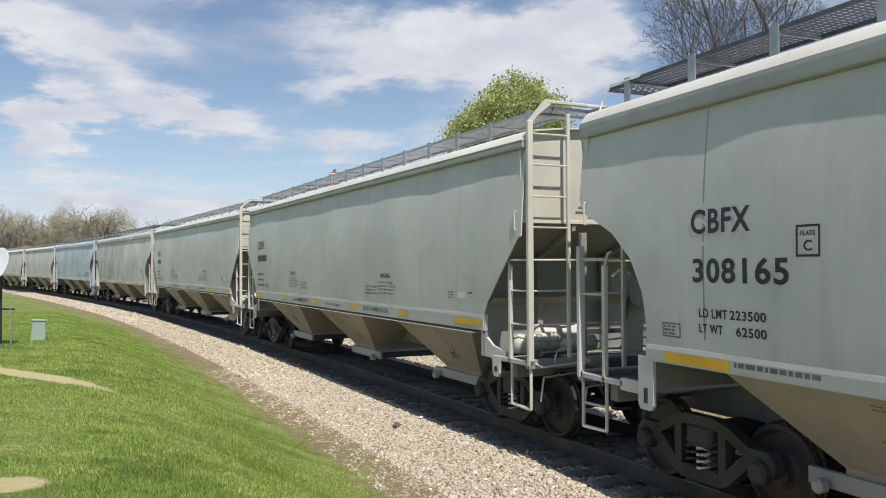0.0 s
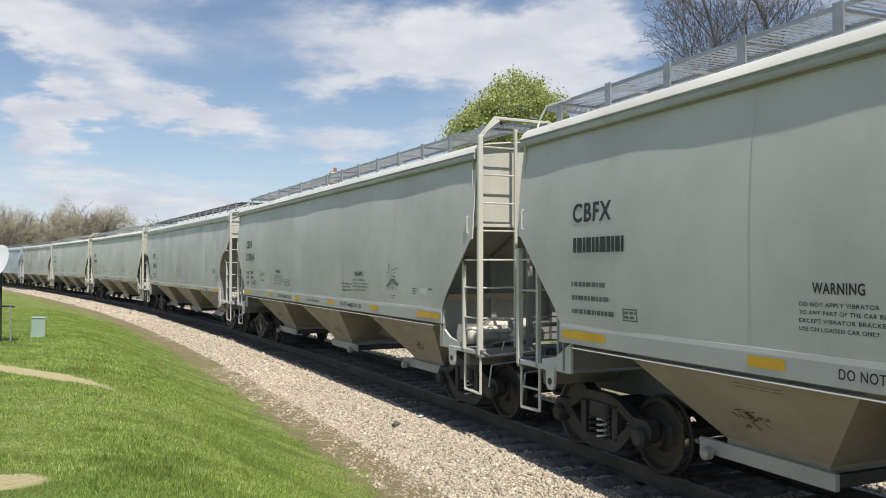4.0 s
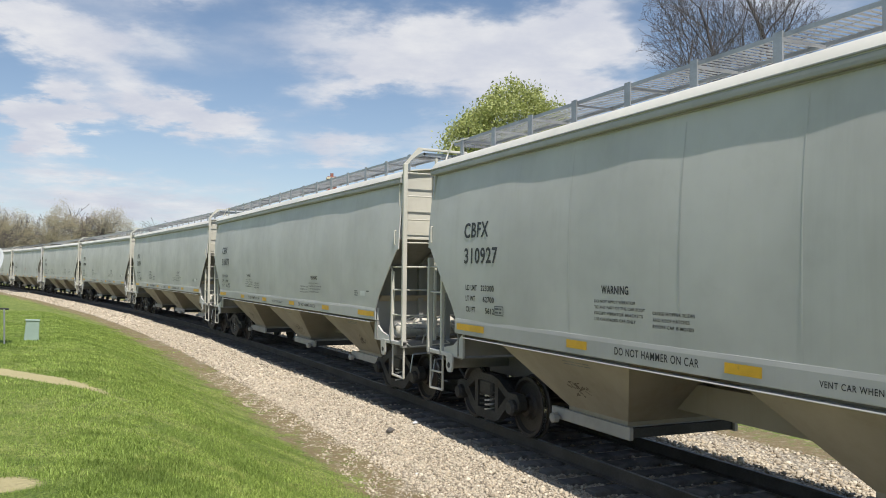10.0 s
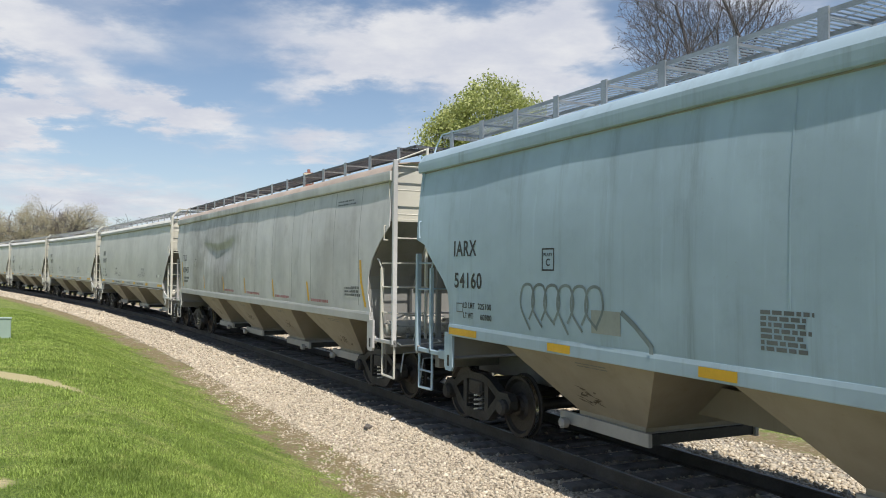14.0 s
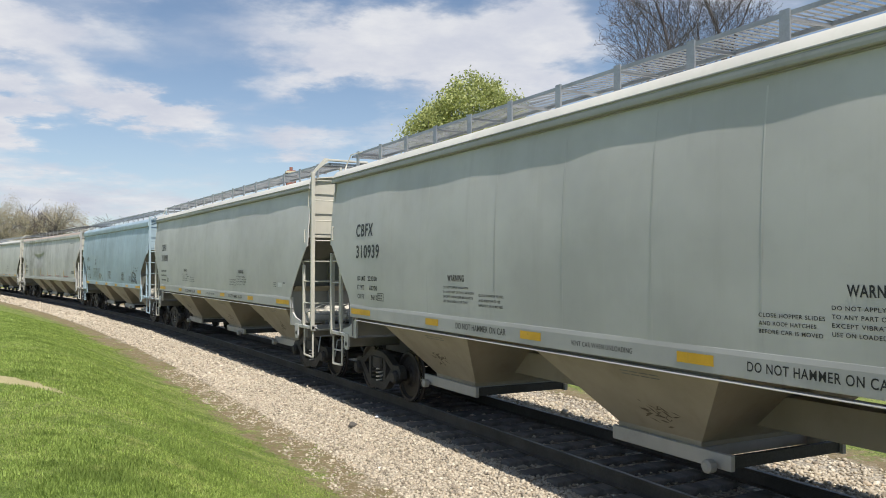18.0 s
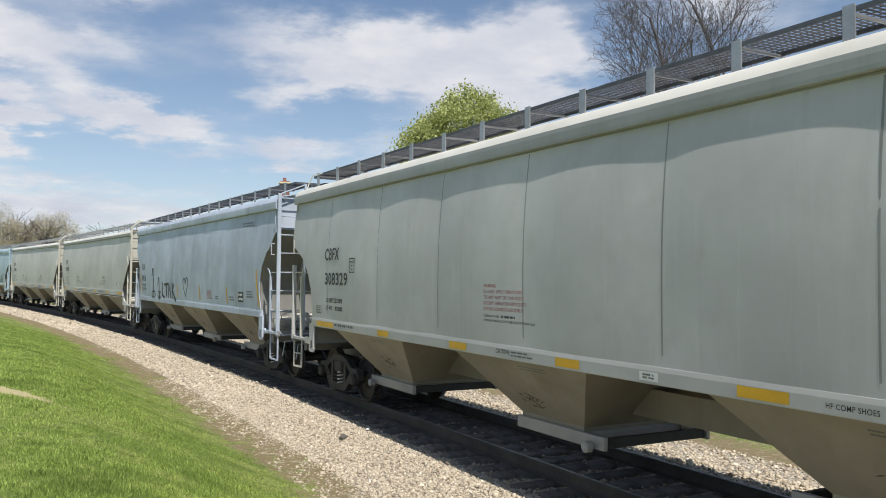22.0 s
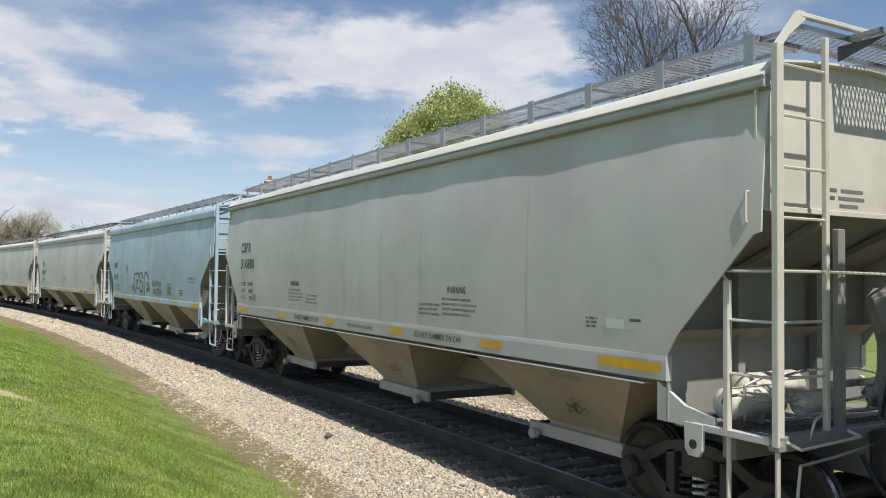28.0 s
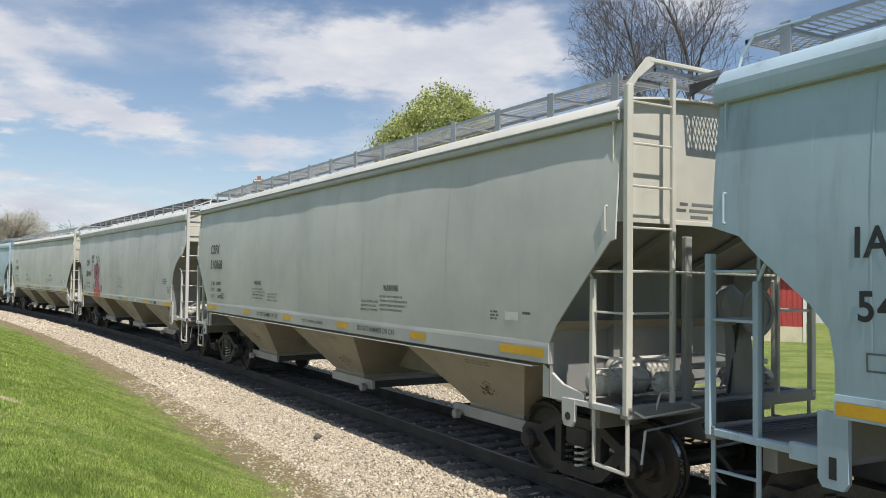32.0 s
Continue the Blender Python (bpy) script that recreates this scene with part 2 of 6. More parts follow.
M["dark"] = plain("black_equipment_paint", (0.03, 0.03, 0.032), 0.6, 0.0, 0.3, 6, (0.08, 0.065, 0.05))
M["galv"] = plain("galvanised_steel", (0.42, 0.43, 0.44), 0.45, 0.7, 0.15, 8)
M["scuff"] = plain("dark_scuffed_metal", (0.11, 0.085, 0.06), 0.7, 0.0, 0.3, 9)
M["galv_dark"] = plain("dark_weathered_steel_grating", (0.13, 0.135, 0.15), 0.6, 0.5, 0.2, 8)
M["white_metal"] = plain("pale_dusty_metal", (0.62, 0.60, 0.56), 0.5, 0.1, 0.15, 6, (0.3, 0.26, 0.2))
M["yellow"] = plain("yellow_reflector_tape", (0.75, 0.42, 0.03), 0.4, 0.0, 0.12, 5, (0.5, 0.3, 0.06))
M["black_ink"] = plain("black_stencil_paint", (0.025, 0.026, 0.028), 0.5, 0.0, 0.25, 6, (0.1, 0.1, 0.1), (0.6, 0.8), 0)
M["tan_patch"] = plain("olive_cover_paint", (0.33, 0.345, 0.31), 0.6, 0.0, 0.12, 4, None, (0.6, 0.8), 0)
M["dim_ink"] = plain("faded_stencil_paint", (0.15, 0.155, 0.15), 0.6, 0.0, 0.25, 6, None, (0.6, 0.8), 0)
M["pale_spray"] = plain("thin_grey_green_spray", (0.21, 0.25, 0.25), 0.6, 0.0, 0.3, 5, None, (0.6, 0.8), 0)
M["red_ink"] = plain("faded_red_stencil_paint", (0.46, 0.20, 0.20), 0.6, 0.0, 0.2, 6, None, (0.6, 0.8), 0)
M["white_ink"] = plain("white_sticker", (0.75, 0.75, 0.72), 0.5, 0.0, 0.1, 6, None, (0.6, 0.8), 0)
M["pink"] = plain("magenta_spray_paint", (0.52, 0.10, 0.20), 0.5, 0.0, 0.15, 4, None, (0.6, 0.8), 0)
M["red_spray"] = plain("red_spray_paint", (0.60, 0.08, 0.04), 0.5, 0.0, 0.15, 4, None, (0.6, 0.8), 0)
M["rail"] = plain("rusty_rail_steel", (0.09, 0.075, 0.062), 0.85, 0.0, 0.25, 5)
M["rail_top"] = plain("worn_rail_top_steel", (0.26, 0.25, 0.24), 0.5, 0.6, 0.2, 10)
M["tie"] = plain("weathered_tie_wood", (0.20, 0.18, 0.16), 0.9, 0.0, 0.35, 5, (0.24, 0.215, 0.19), (0.5, 0.7), 0.6, (0.4, 3, 3), 0.3, 0.5)
M["bark"] = plain("grey_bark", (0.15, 0.135, 0.14), 0.95, 0.0, 0.3, 8, None, (0.5, 0.7), 0.8, (1, 1, 0.3), 0.2)
M["trim_white"] = plain("white_corner_trim", (0.7, 0.7, 0.68), 0.6, 0.0, 0.08, 4)
M["box_green"] = plain("pale_green_cabinet_paint", (0.33, 0.42, 0.36), 0.5, 0.0, 0.1, 4)
M["dish"] = plain("white_dish_enamel", (0.70, 0.71, 0.72), 0.45, 0.0, 0.05, 4)
M["brick"] = plain("red_chimney_brick", (0.28, 0.12, 0.09), 0.9, 0.0, 0.25, 6)
M["barn_red"] = plain("red_barn_boards", (0.42, 0.06, 0.055), 0.8, 0.0, 0.2, 3, None, (0.5, 0.7), 0.3, (6, 6, 0.4))
M["cream"] = plain("cream_painted_block", (0.66, 0.58, 0.42), 0.8, 0.0, 0.12, 3)
M["shingle"] = plain("grey_roof_shingles", (0.13, 0.12, 0.115), 0.9, 0.0, 0.3, 6)
M["siding"] = plain("pale_house_siding", (0.6, 0.58, 0.54), 0.7, 0.0, 0.1, 3)
M["glass"] = plain("dark_window_glass", (0.03, 0.035, 0.04), 0.1, 0.0, 0.1, 3, None, (0.5, 0.7), 0)
M["rubbish"] = plain("white_litter", (0.8, 0.8, 0.82), 0.5, 0.0, 0.1, 9)


def leaf_mat(name, lo, hi, trans=0.35, patch=None):
    m, N, L, b = nodes(name)
    g = N.new("ShaderNodeNewGeometry").outputs["Random Per Island"]
    c = mix_node(N, L, g, lo, hi)
    if patch:
        # slow changes over the lawn: lush, thin and straw-coloured spots
        tc = N.new("ShaderNodeTexCoord").outputs["Object"]
        c = mix_node(N, L, step_node(N, L, noise_node(N, L, tc, 0.55, 3, 0.6, (1.0, 2.0, 1.0)), 0.42, 0.62, 0, 0.45), c, patch[0])
        c = mix_node(N, L, step_node(N, L, noise_node(N, L, tc, 2.3, 5, 0.7), 0.55, 0.7, 0, 0.6), c, patch[1])
        c = mix_node(N, L, step_node(N, L, noise_node(N, L, tc, 1.5, 5, 0.65), 0.50, 0.66, 0, 0.55), c, patch[2])
        c = mix_node(N, L, step_node(N, L, noise_node(N, L, tc, 7.5, 6, 0.75), 0.52, 0.68, 0, 0.6), c, patch[2])
    L.new(c, b.inputs["Base Color"])
    b.inputs["Roughness"].default_value = 0.6
    b.inputs["Specular IOR Level"].default_value = 0.25
    tr = N.new("ShaderNodeBsdfTranslucent")
    L.new(c, tr.inputs[0])
    mx = N.new("ShaderNodeMixShader")
    mx.inputs[0].default_value = trans
    L.new(b.outputs[0], mx.inputs[1])
    L.new(tr.outputs[0], mx.inputs[2])
    L.new(mx.outputs[0], N["Material Output"].inputs[0])
    return m


M["leaf"] = leaf_mat("spring_leaves", (0.31, 0.35, 0.11), (0.56, 0.58, 0.26))
M["grass"] = leaf_mat("grass_blades", (0.15, 0.22, 0.038), (0.56, 0.69, 0.19), 0.3, ((0.18, 0.27, 0.05), (0.58, 0.58, 0.22), (0.13, 0.19, 0.04)))
M["dry"] = leaf_mat("dry_grass_blades", (0.20, 0.155, 0.085), (0.40, 0.33, 0.20), 0.2)
# paled tone: the haze over the far trees is in the colour
M["bud"] = leaf_mat("budding_twigs", (0.38, 0.33, 0.23), (0.54, 0.48, 0.33), 0.2)


def stone_mat():
    m, N, L, b = nodes("limestone_ballast")
    g = N.new("ShaderNodeNewGeometry").outputs["Random Per Island"]
    rp = N.new("ShaderNodeValToRGB")
    L.new(g, rp.inputs[0])
    el = rp.color_ramp.elements
    el[0].color, el[1].color = (0.25, 0.205, 0.15, 1), (0.82, 0.73, 0.58, 1)
    for p, c in ((0.25, (0.47, 0.40, 0.305)), (0.6, (0.61, 0.53, 0.41)), (0.85, (0.56, 0.455, 0.33))):
        e = el.new(p)
        e.color = (*c, 1)
    tc = N.new("ShaderNodeTexCoord").outputs["Object"]
    c = mix_node(N, L, step_node(N, L, noise_node(N, L, tc, 30, 4), 0.45, 0.7, 0, 0.4), rp.outputs[0], (0.2, 0.17, 0.14))
    L.new(c, b.inputs["Base Color"])
    b.inputs["Roughness"].default_value = 0.9
    return m


M["stone"] = stone_mat()


def ground_mat():
    """Lawn, the worn verge and the crushed-stone bed on one sheet; 'side' is the distance from the track's middle."""
    m, N, L, b = nodes("lawn_and_ballast")
    tc = N.new("ShaderNodeTexCoord").outputs["Object"]
    at = N.new("ShaderNodeAttribute")
    at.attribute_name = "side"
    d = at.outputs["Fac"]

    def mth(op, a, c):
        n = N.new("ShaderNodeMath")
        n.operation = op
        for i, v in enumerate((a, c)):
            if hasattr(v, "is_linked"):
                L.new(v, n.inputs[i])
            else:
                n.inputs[i].default_value = v
        return n.outputs[0]

    n1, n2, n3 = noise_node(N, L, tc, 0.55, 3, 0.6, (1.0, 2.0, 1.0)), noise_node(N, L, tc, 1.1, 6, 0.7), noise_node(N, L, tc, 34, 6, 0.75)
    far_side = step_node(N, L, d, 0.0, -1.0, 0.0, -1.1)
    edge = mth("ADD", mth("ADD", mth("ABSOLUTE", d, 0), far_side), mth("MULTIPLY", mth("SUBTRACT", n2, 0.5), 1.7))
    grass = mix_node(N, L, step_node(N, L, n1, 0.42, 0.62), (0.36, 0.39, 0.12), (0.20, 0.26, 0.06))
    grass = mix_node(N, L, step_node(N, L, n3, 0.42, 0.60), grass, (0.085, 0.135, 0.03))
    grass = mix_node(N, L, step_node(N, L, noise_node(N, L, tc, 0.9, 5, 0.7), 0.64, 0.72, 0, 0.6), grass, (0.30, 0.22, 0.12))
    vor = N.new("ShaderNodeTexVoronoi")
    vor.inputs["Scale"].default_value = 17
    L.new(tc, vor.inputs["Vector"])
    sepc = N.new("ShaderNodeSeparateColor")
    L.new(vor.outputs["Color"], sepc.inputs[0])
    rock = mix_node(N, L, sepc.outputs[0], (0.38, 0.325, 0.25), (0.68, 0.60, 0.475))
    rock = mix_node(N, L, step_node(N, L, vor.outputs["Distance"], 0.35, 0.75, 0, 0.7), rock, (0.14, 0.12, 0.10))
    verge = mix_node(N, L, step_node(N, L, n3, 0.4, 0.65), (0.29, 0.215, 0.13), (0.17, 0.15, 0.075))
    verge = mix_node(N, L, step_node(N, L, noise_node(N, L, tc, 4.5, 6, 0.75), 0.52, 0.66, 0, 0.8), verge, (0.19, 0.23, 0.075))
    verge = mix_node(N, L, step_node(N, L, noise_node(N, L, tc, 7.0, 6, 0.75), 0.54, 0.64, 0, 0.8), verge, (0.46, 0.40, 0.30))
    c = mix_node(N, L, step_node(N, L, edge, 2.7, 3.1), rock, verge)
    edge2 = mth("ADD", edge, mth("MULTIPLY", mth("SUBTRACT", noise_node(N, L, tc, 2.6, 7, 0.75), 0.5), 2.6))
    c = mix_node(N, L, step_node(N, L, edge2, 3.55, 4.05), c, grass)
    # bare sandy streaks in the lawn
    sx = N.new("ShaderNodeSeparateXYZ")
    L.new(tc, sx.inputs[0])
    for px, py, rx, ry, ang in SAND:
        u = mth("ADD", mth("MULTIPLY", mth("SUBTRACT", sx.outputs[0], px), math.cos(ang)), mth("MULTIPLY", mth("SUBTRACT", sx.outputs[1], py), math.sin(ang)))
        w = mth("SUBTRACT", mth("MULTIPLY", mth("SUBTRACT", sx.outputs[1], py), math.cos(ang)), mth("MULTIPLY", mth("SUBTRACT", sx.outputs[0], px), math.sin(ang)))
        r = mth("ADD", mth("POWER", mth("DIVIDE", u, rx), 2), mth("POWER", mth("DIVIDE", w, ry), 2))
        r = mth("ADD", r, mth("MULTIPLY", mth("SUBTRACT", n2, 0.5), 1.6))
        c = mix_node(N, L, step_node(N, L, r, 1.05, 0.55), c, mix_node(N, L, n3, (0.58, 0.50, 0.29), (0.46, 0.40, 0.20)))
    L.new(c, b.inputs["Base Color"])
    b.inputs["Roughness"].default_value = 0.95
    b.inputs["Specular IOR Level"].default_value = 0.2
    bump_node(N, L, mth("ADD", n3, mth("MULTIPLY", vor.outputs["Distance"], -1.0)), 0.8, 0.03, b)
    return m


# middle of each bare streak, half-lengths, turn
SAND = [(-6.1, 11.85, 2.6, 0.24, -0.63), (-3.15, 5.8, 0.34, 0.26, 0.1)]
M["ground"] = ground_mat()

# ---------------------------------------------------------------- lettering shapes, made once
CARS = [
    # kind, distance back from the train's mark to the body's front, mark, number, load limit, light weight, volume
    ("A", -126.6, "CBFX", "", "", "", ""), ("A", -108.5, "CBFX", "", "", "", ""), ("B", -90.3, "CBFX", "", "", "", ""), ("D", -72.1, "TILX", "", "", "", ""),
    ("G", -53.9, "", "", "", "", ""), ("A", -35.86, "CBFX", "", "", "", ""), ("A", -17.76, "CBFX", "", "", "", ""),
    ("B", 0.34, "CBFX", "308165", "223500", "62500", ""), ("A", 18.86, "CBFX", "310964", "223300", "62700", "5612"), ("A", 36.96, "CBFX", "", "", "", ""),
    ("A", 54.97, "CBFX", "310879", "223200", "62800", "5612"), ("A", 73.0, "CBFX", "310873", "223200", "62800", "5612"), ("A", 91.05, "CBFX", "310927", "223300", "62700", "5612"),
    ("C", 109.11, "TILX", "639431", "", "", ""), ("I", 129.85, "IARX", "54160", "225100", "60900", ""), ("A", 146.32, "CBFX", "310808", "", "", ""),
    ("A", 164.40, "CBFX", "310939", "223300", "62700", "5612"), ("D", 182.52, "TILX", "54536", "222300", "63700", ""), ("B", 200.75, "CBFX", "308329", "223500", "62500", ""),
    ("B", 219.07, "CBFX", "308203", "223700", "62300", ""), ("I", 237.42, "IARX", "54192", "225300", "60700", ""), ("A", 253.80, "CBFX", "310880", "223000", "63000", "5612"),
    ("B", 271.93, "CBFX", "308304", "223700", "62300", ""), ("A", 290.47, "CBFX", "310868", "223000", "63000", "5612"), ("I", 308.47, "IARX", "54", "", "", ""),
]
TEXT = {}


def make_texts():
    """Every word as a flat mesh of unit capital height, starting at its left foot."""
    words = {"WARNING", "DO NOT HAMMER ON CAR", "LD LMT", "LT WT", "CU FT", "PLATE", "C", "VENT CAR WHEN UNLOADING", "DO NOT APPLY VIBRATOR", "TO ANY PART OF THE CAR BODY", "EXCEPT VIBRATOR BRACKETS", "USE ON LOADED CAR ONLY", "CLOSE HOPPER SLIDES", "AND ROOF HATCHES", "BEFORE CAR IS MOVED",
             "DO NOT APPLY VIBRATORS", "TO ANY PART OF CAR BODY", "CLOSE LOCK AND", "COVERS AND OUTLETS BEFORE MOVING CAR", "CAUTION:", "EMPTY LOAD", "SAVE", "THE", "'S", "ESG", "LEB", "EX W10-8 H 4-8", "HF COMP SHOES", "EW   8-4 H 15-1"}
    for car in CARS:
        words |= {w for w in car[2:] if w}
    obs = {}
    for w in sorted(words):
        cu = bpy.data.curves.new("word", "FONT")
        cu.body, cu.size, cu.space_character = w, 1.0, 1.12
        cu.offset = 0.022 if len(w) < 9 else 0.010
        obs[w] = new("word", cu)
    dg = bpy.context.evaluated_depsgraph_get()
    for w, ob in obs.items():
        me = bpy.data.meshes.new_from_object(ob.evaluated_get(dg))
        co = np.array([v.co[:] for v in me.vertices])
        lo, hi = co.min(0), co.max(0)
        polys = [tuple(p.vertices) for p in me.polygons]
        TEXT[w] = ((co[:, 0] - lo[0]) / (hi[0] - lo[0]), (co[:, 1] - lo[1]) / (hi[1] - lo[1]), polys)
        cu = ob.data
        bpy.data.objects.remove(ob)
        bpy.data.curves.remove(cu)
        bpy.data.meshes.remove(me)


make_texts()

# ---------------------------------------------------------------- helpers for meshes


def part(name, bm, material, parent=None, label="", smooth=False):
    """Links a bmesh as one mesh object, under a thing or a part where one is given."""
    if smooth:
        bm.normal_update()
        for ed in bm.edges:
            if len(ed.link_faces) == 2 and ed.calc_face_angle(0.0) > 0.6:
                ed.smooth = False
    me = bpy.data.meshes.new(name)
    bm.to_mesh(me)
    bm.free()
    me.materials.append(M[material])
    if smooth:
        for p in me.polygons:
            p.use_smooth = True
    ob = new(name, me)
    if parent is not None:
        ob.parent = parent
    if label:
        ob["label"] = label
    return ob


def twin(ob, parent, m=None, name=None):
    """Another object on the same mesh."""
    o = new(name or ob.name.split(".")[0], ob.data)
    o.parent = parent
    if m is not None:
        o.matrix_basis = m
    return o


def box(bm, x0, x1, y0, y1, z0, z1, bevel=0.0):
    vs = [bm.verts.new((x, y, z)) for z in (z0, z1) for x, y in ((x0, y0), (x1, y0), (x1, y1), (x0, y1))]
    fs = [bm.faces.new([vs[i] for i in f]) for f in ((3, 2, 1, 0), (4, 5, 6, 7), (0, 1, 5, 4), (1, 2, 6, 5), (2, 3, 7, 6), (3, 0, 4, 7))]
    if bevel:
        es = list({e for f in fs for e in f.edges})
        bmesh.ops.bevel(bm, geom=es, offset=bevel, segments=1, affect="EDGES")
    return bm


def rod(bm, a, b, r=0.015, n=6):
    a, b = Vector(a), Vector(b)
    w = (b - a).normalized()
    u = w.orthogonal().normalized()
    v = w.cross(u)
    rings = [[bm.verts.new(p + (u * math.cos(2 * math.pi * k / n) + v * math.sin(2 * math.pi * k / n)) * r) for k in range(n)] for p in (a, b)]
    for k in range(n):
        bm.faces.new((rings[0][k], rings[0][(k + 1) % n], rings[1][(k + 1) % n], rings[1][k]))
    bm.faces.new(rings[0][::-1])
    bm.faces.new(rings[1])
    return bm


def bent(bm, pts, r=0.015, n=6):
    for a, b in zip(pts, pts[1:]):
        rod(bm, a, b, r, n)
    return bm


def prism(bm, outline, axis, lo, hi):
    """A flat outline in the two other axes, pushed out along axis."""
    def at(p, q):
        v = list(p)
        v.insert(axis, q)
        return v
    a = [bm.verts.new(at(p, lo)) for p in outline]
    b = [bm.verts.new(at(p, hi)) for p in outline]
    n = len(outline)
    bm.faces.new(a[::-1])
    bm.faces.new(b)
    for i in range(n):
        bm.faces.new((a[i], a[(i + 1) % n], b[(i + 1) % n], b[i]))
    bmesh.ops.recalc_face_normals(bm, faces=bm.faces[:])
    return bm


def lathe(bm, profile, axis_y=True, n=24, m=None):
    """Profile (radius, offset) turned round the y axis."""
    rings = []
    for r, o in profile:
        rings.append([bm.verts.new((r * math.cos(2 * math.pi * k / n), o, r * math.sin(2 * math.pi * k / n))) for k in range(n)])
    for a, b in zip(rings, rings[1:]):
        for k in range(n):
            bm.faces.new((a[k], a[(k + 1) % n], b[(k + 1) % n], b[k]))
    bm.faces.new(rings[0][::-1])
    bm.faces.new(rings[-1])
    if m is not None:
        bmesh.ops.transform(bm, matrix=m, verts=bm.verts[:])
    bmesh.ops.recalc_face_normals(bm, faces=bm.faces[:])
    return bm


def mesh_of(name, verts, faces, material, parent=None, attr=None, smooth=False):
    me = bpy.data.meshes.new(name)
    me.from_pydata(verts, [], faces)
    me.materials.append(M[material])
    if attr:
        a = me.attributes.new(attr[0], "FLOAT", "POINT")
        a.data.foreach_set("value", attr[1])
    if smooth:
        for p in me.polygons:
            p.use_smooth = True
    me.update()
    ob = new(name, me)
    if parent is not None:
        ob.parent = parent
    return ob


# ---------------------------------------------------------------- the line of the track
STEP = 0.5
S_LO, S_HI = -380.0, 460.0
KNOTS = (S_LO, -30.0, -5.0, 0.0, 15.0, 30.0, 50.0, 75.0, 100.0, 140.0, S_HI)
CURVE = (0.0, 0.0, 0.004, 0.00502, 0.00235, 0.0026, 0.00317, 0.00098, 0.00161, 0.0016, 0.0005)


def lay_line():
    s = np.arange(S_LO, S_HI + STEP, STEP)
    k = np.interp(s, KNOTS, CURVE)
    th = np.concatenate([[0], np.cumsum((k[1:] + k[:-1]) / 2 * STEP)])
    i0 = int(round(-S_LO / STEP))
    th += 0.39017 - th[i0]
    dx, dy = -np.sin(th), np.cos(th)
    x = np.concatenate([[0], np.cumsum((dx[1:] + dx[:-1]) / 2 * STEP)])
    y = np.concatenate([[0], np.cumsum((dy[1:] + dy[:-1]) / 2 * STEP)])
    return s, x - x[i0] + 7.71974, y - y[i0], th


LS, LX, LY, LT = lay_line()


def line_at(s, d=0.0, z=0.0):
    """The place s metres along the line and d metres to its left, and the heading there."""
    x, y, t = (float(np.interp(s, LS, a)) for a in (LX, LY, LT))
    return Vector((x - math.cos(t) * d, y - math.sin(t) * d, z)), t


def side_of(px, py):
    """Signed distance to the left of the line and the distance along it, for arrays of places."""
    out_d, out_s = np.empty(len(px)), np.empty(len(px))
    sel = slice(None, None, 4)
    for i in range(0, len(px), 4000):
        ax, ay = px[i:i + 4000, None], py[i:i + 4000, None]
        j = ((LX[None, sel] - ax) ** 2 + (LY[None, sel] - ay) ** 2).argmin(1) * 4
        rx, ry = px[i:i + 4000] - LX[j], py[i:i + 4000] - LY[j]
        t = LT[j]
        out_d[i:i + 4000] = -np.cos(t) * rx - np.sin(t) * ry
        out_s[i:i + 4000] = LS[j] + (-np.sin(t) * rx + np.cos(t) * ry)
    return out_d, out_s


def smooth01(v, lo, hi):
    t = np.clip((v - lo) / (hi - lo), 0, 1)
    return t * t * (3 - 2 * t)


def ground_height(d, s):
    """Ballast shoulder, the verge at its foot and the lawn that rises towards the house side."""
    z = np.where(d > 0, np.interp(d, [0, 0.9, 1.3, 1.75, 3.1, 3.6], [-0.265, -0.265, -0.25, -0.24, -0.36, -0.38]), np.interp(-d, [0, 0.9, 1.3, 1.75, 3.3, 4.0], [-0.265, -0.265, -0.25, -0.24, -0.5, -0.52]))
    lawn = np.interp(s, [-60, 0, 22, 55, 90], [0.8, 0.95, 0.9, 0.30, -0.36])
    rise = smooth01(d, 3.2, 7.2)
    return z + np.where(d > 0, rise * (lawn + 0.38), 0)


def build_ground():
    ax = np.unique(np.concatenate([np.linspace(-3000, -200, 15), np.linspace(-200, -40, 33), np.arange(-40, 14, 0.45), np.linspace(14, 200, 40), np.linspace(200, 3000, 15)]))
    ay = np.unique(np.concatenate([np.linspace(-3000, -100, 15), np.linspace(-100, -4, 30), np.arange(-4, 62, 0.45), np.linspace(62, 220, 60), np.linspace(220, 3000, 15)]))
    gx, gy = np.meshgrid(ax, ay)
    px, py = gx.ravel(), gy.ravel()
    d, s = side_of(px, py)
    z = ground_height(d, s)
    z += np.where(np.abs(d) > 3.4, 0.009 * np.sin(px * 0.9 + 1.3 * np.sin(py * 0.5)) * np.cos(py * 0.7), 0) * (np.abs(px) < 120)
    n = len(ax)
    faces = [(j * n + i, j * n + i + 1, (j + 1) * n + i + 1, (j + 1) * n + i) for j in range(len(ay) - 1) for i in range(n - 1)]
    ob = mesh_of("ground", np.stack([px, py, z], 1).tolist(), faces, "ground", attr=("side", d.astype(np.float32)), smooth=True)
    tagged(ob, "mown green lawn running down to a pale crushed-stone bed", "ground", kind="structure")


build_ground()


# ---------------------------------------------------------------- railway track
def sweep(name, section, s0, s1, step, material, parent, d=0.0):
    """A section of (sideways, height) pairs carried along the line."""
    verts, faces = [], []
    ss = np.arange(s0, s1 + step, step)
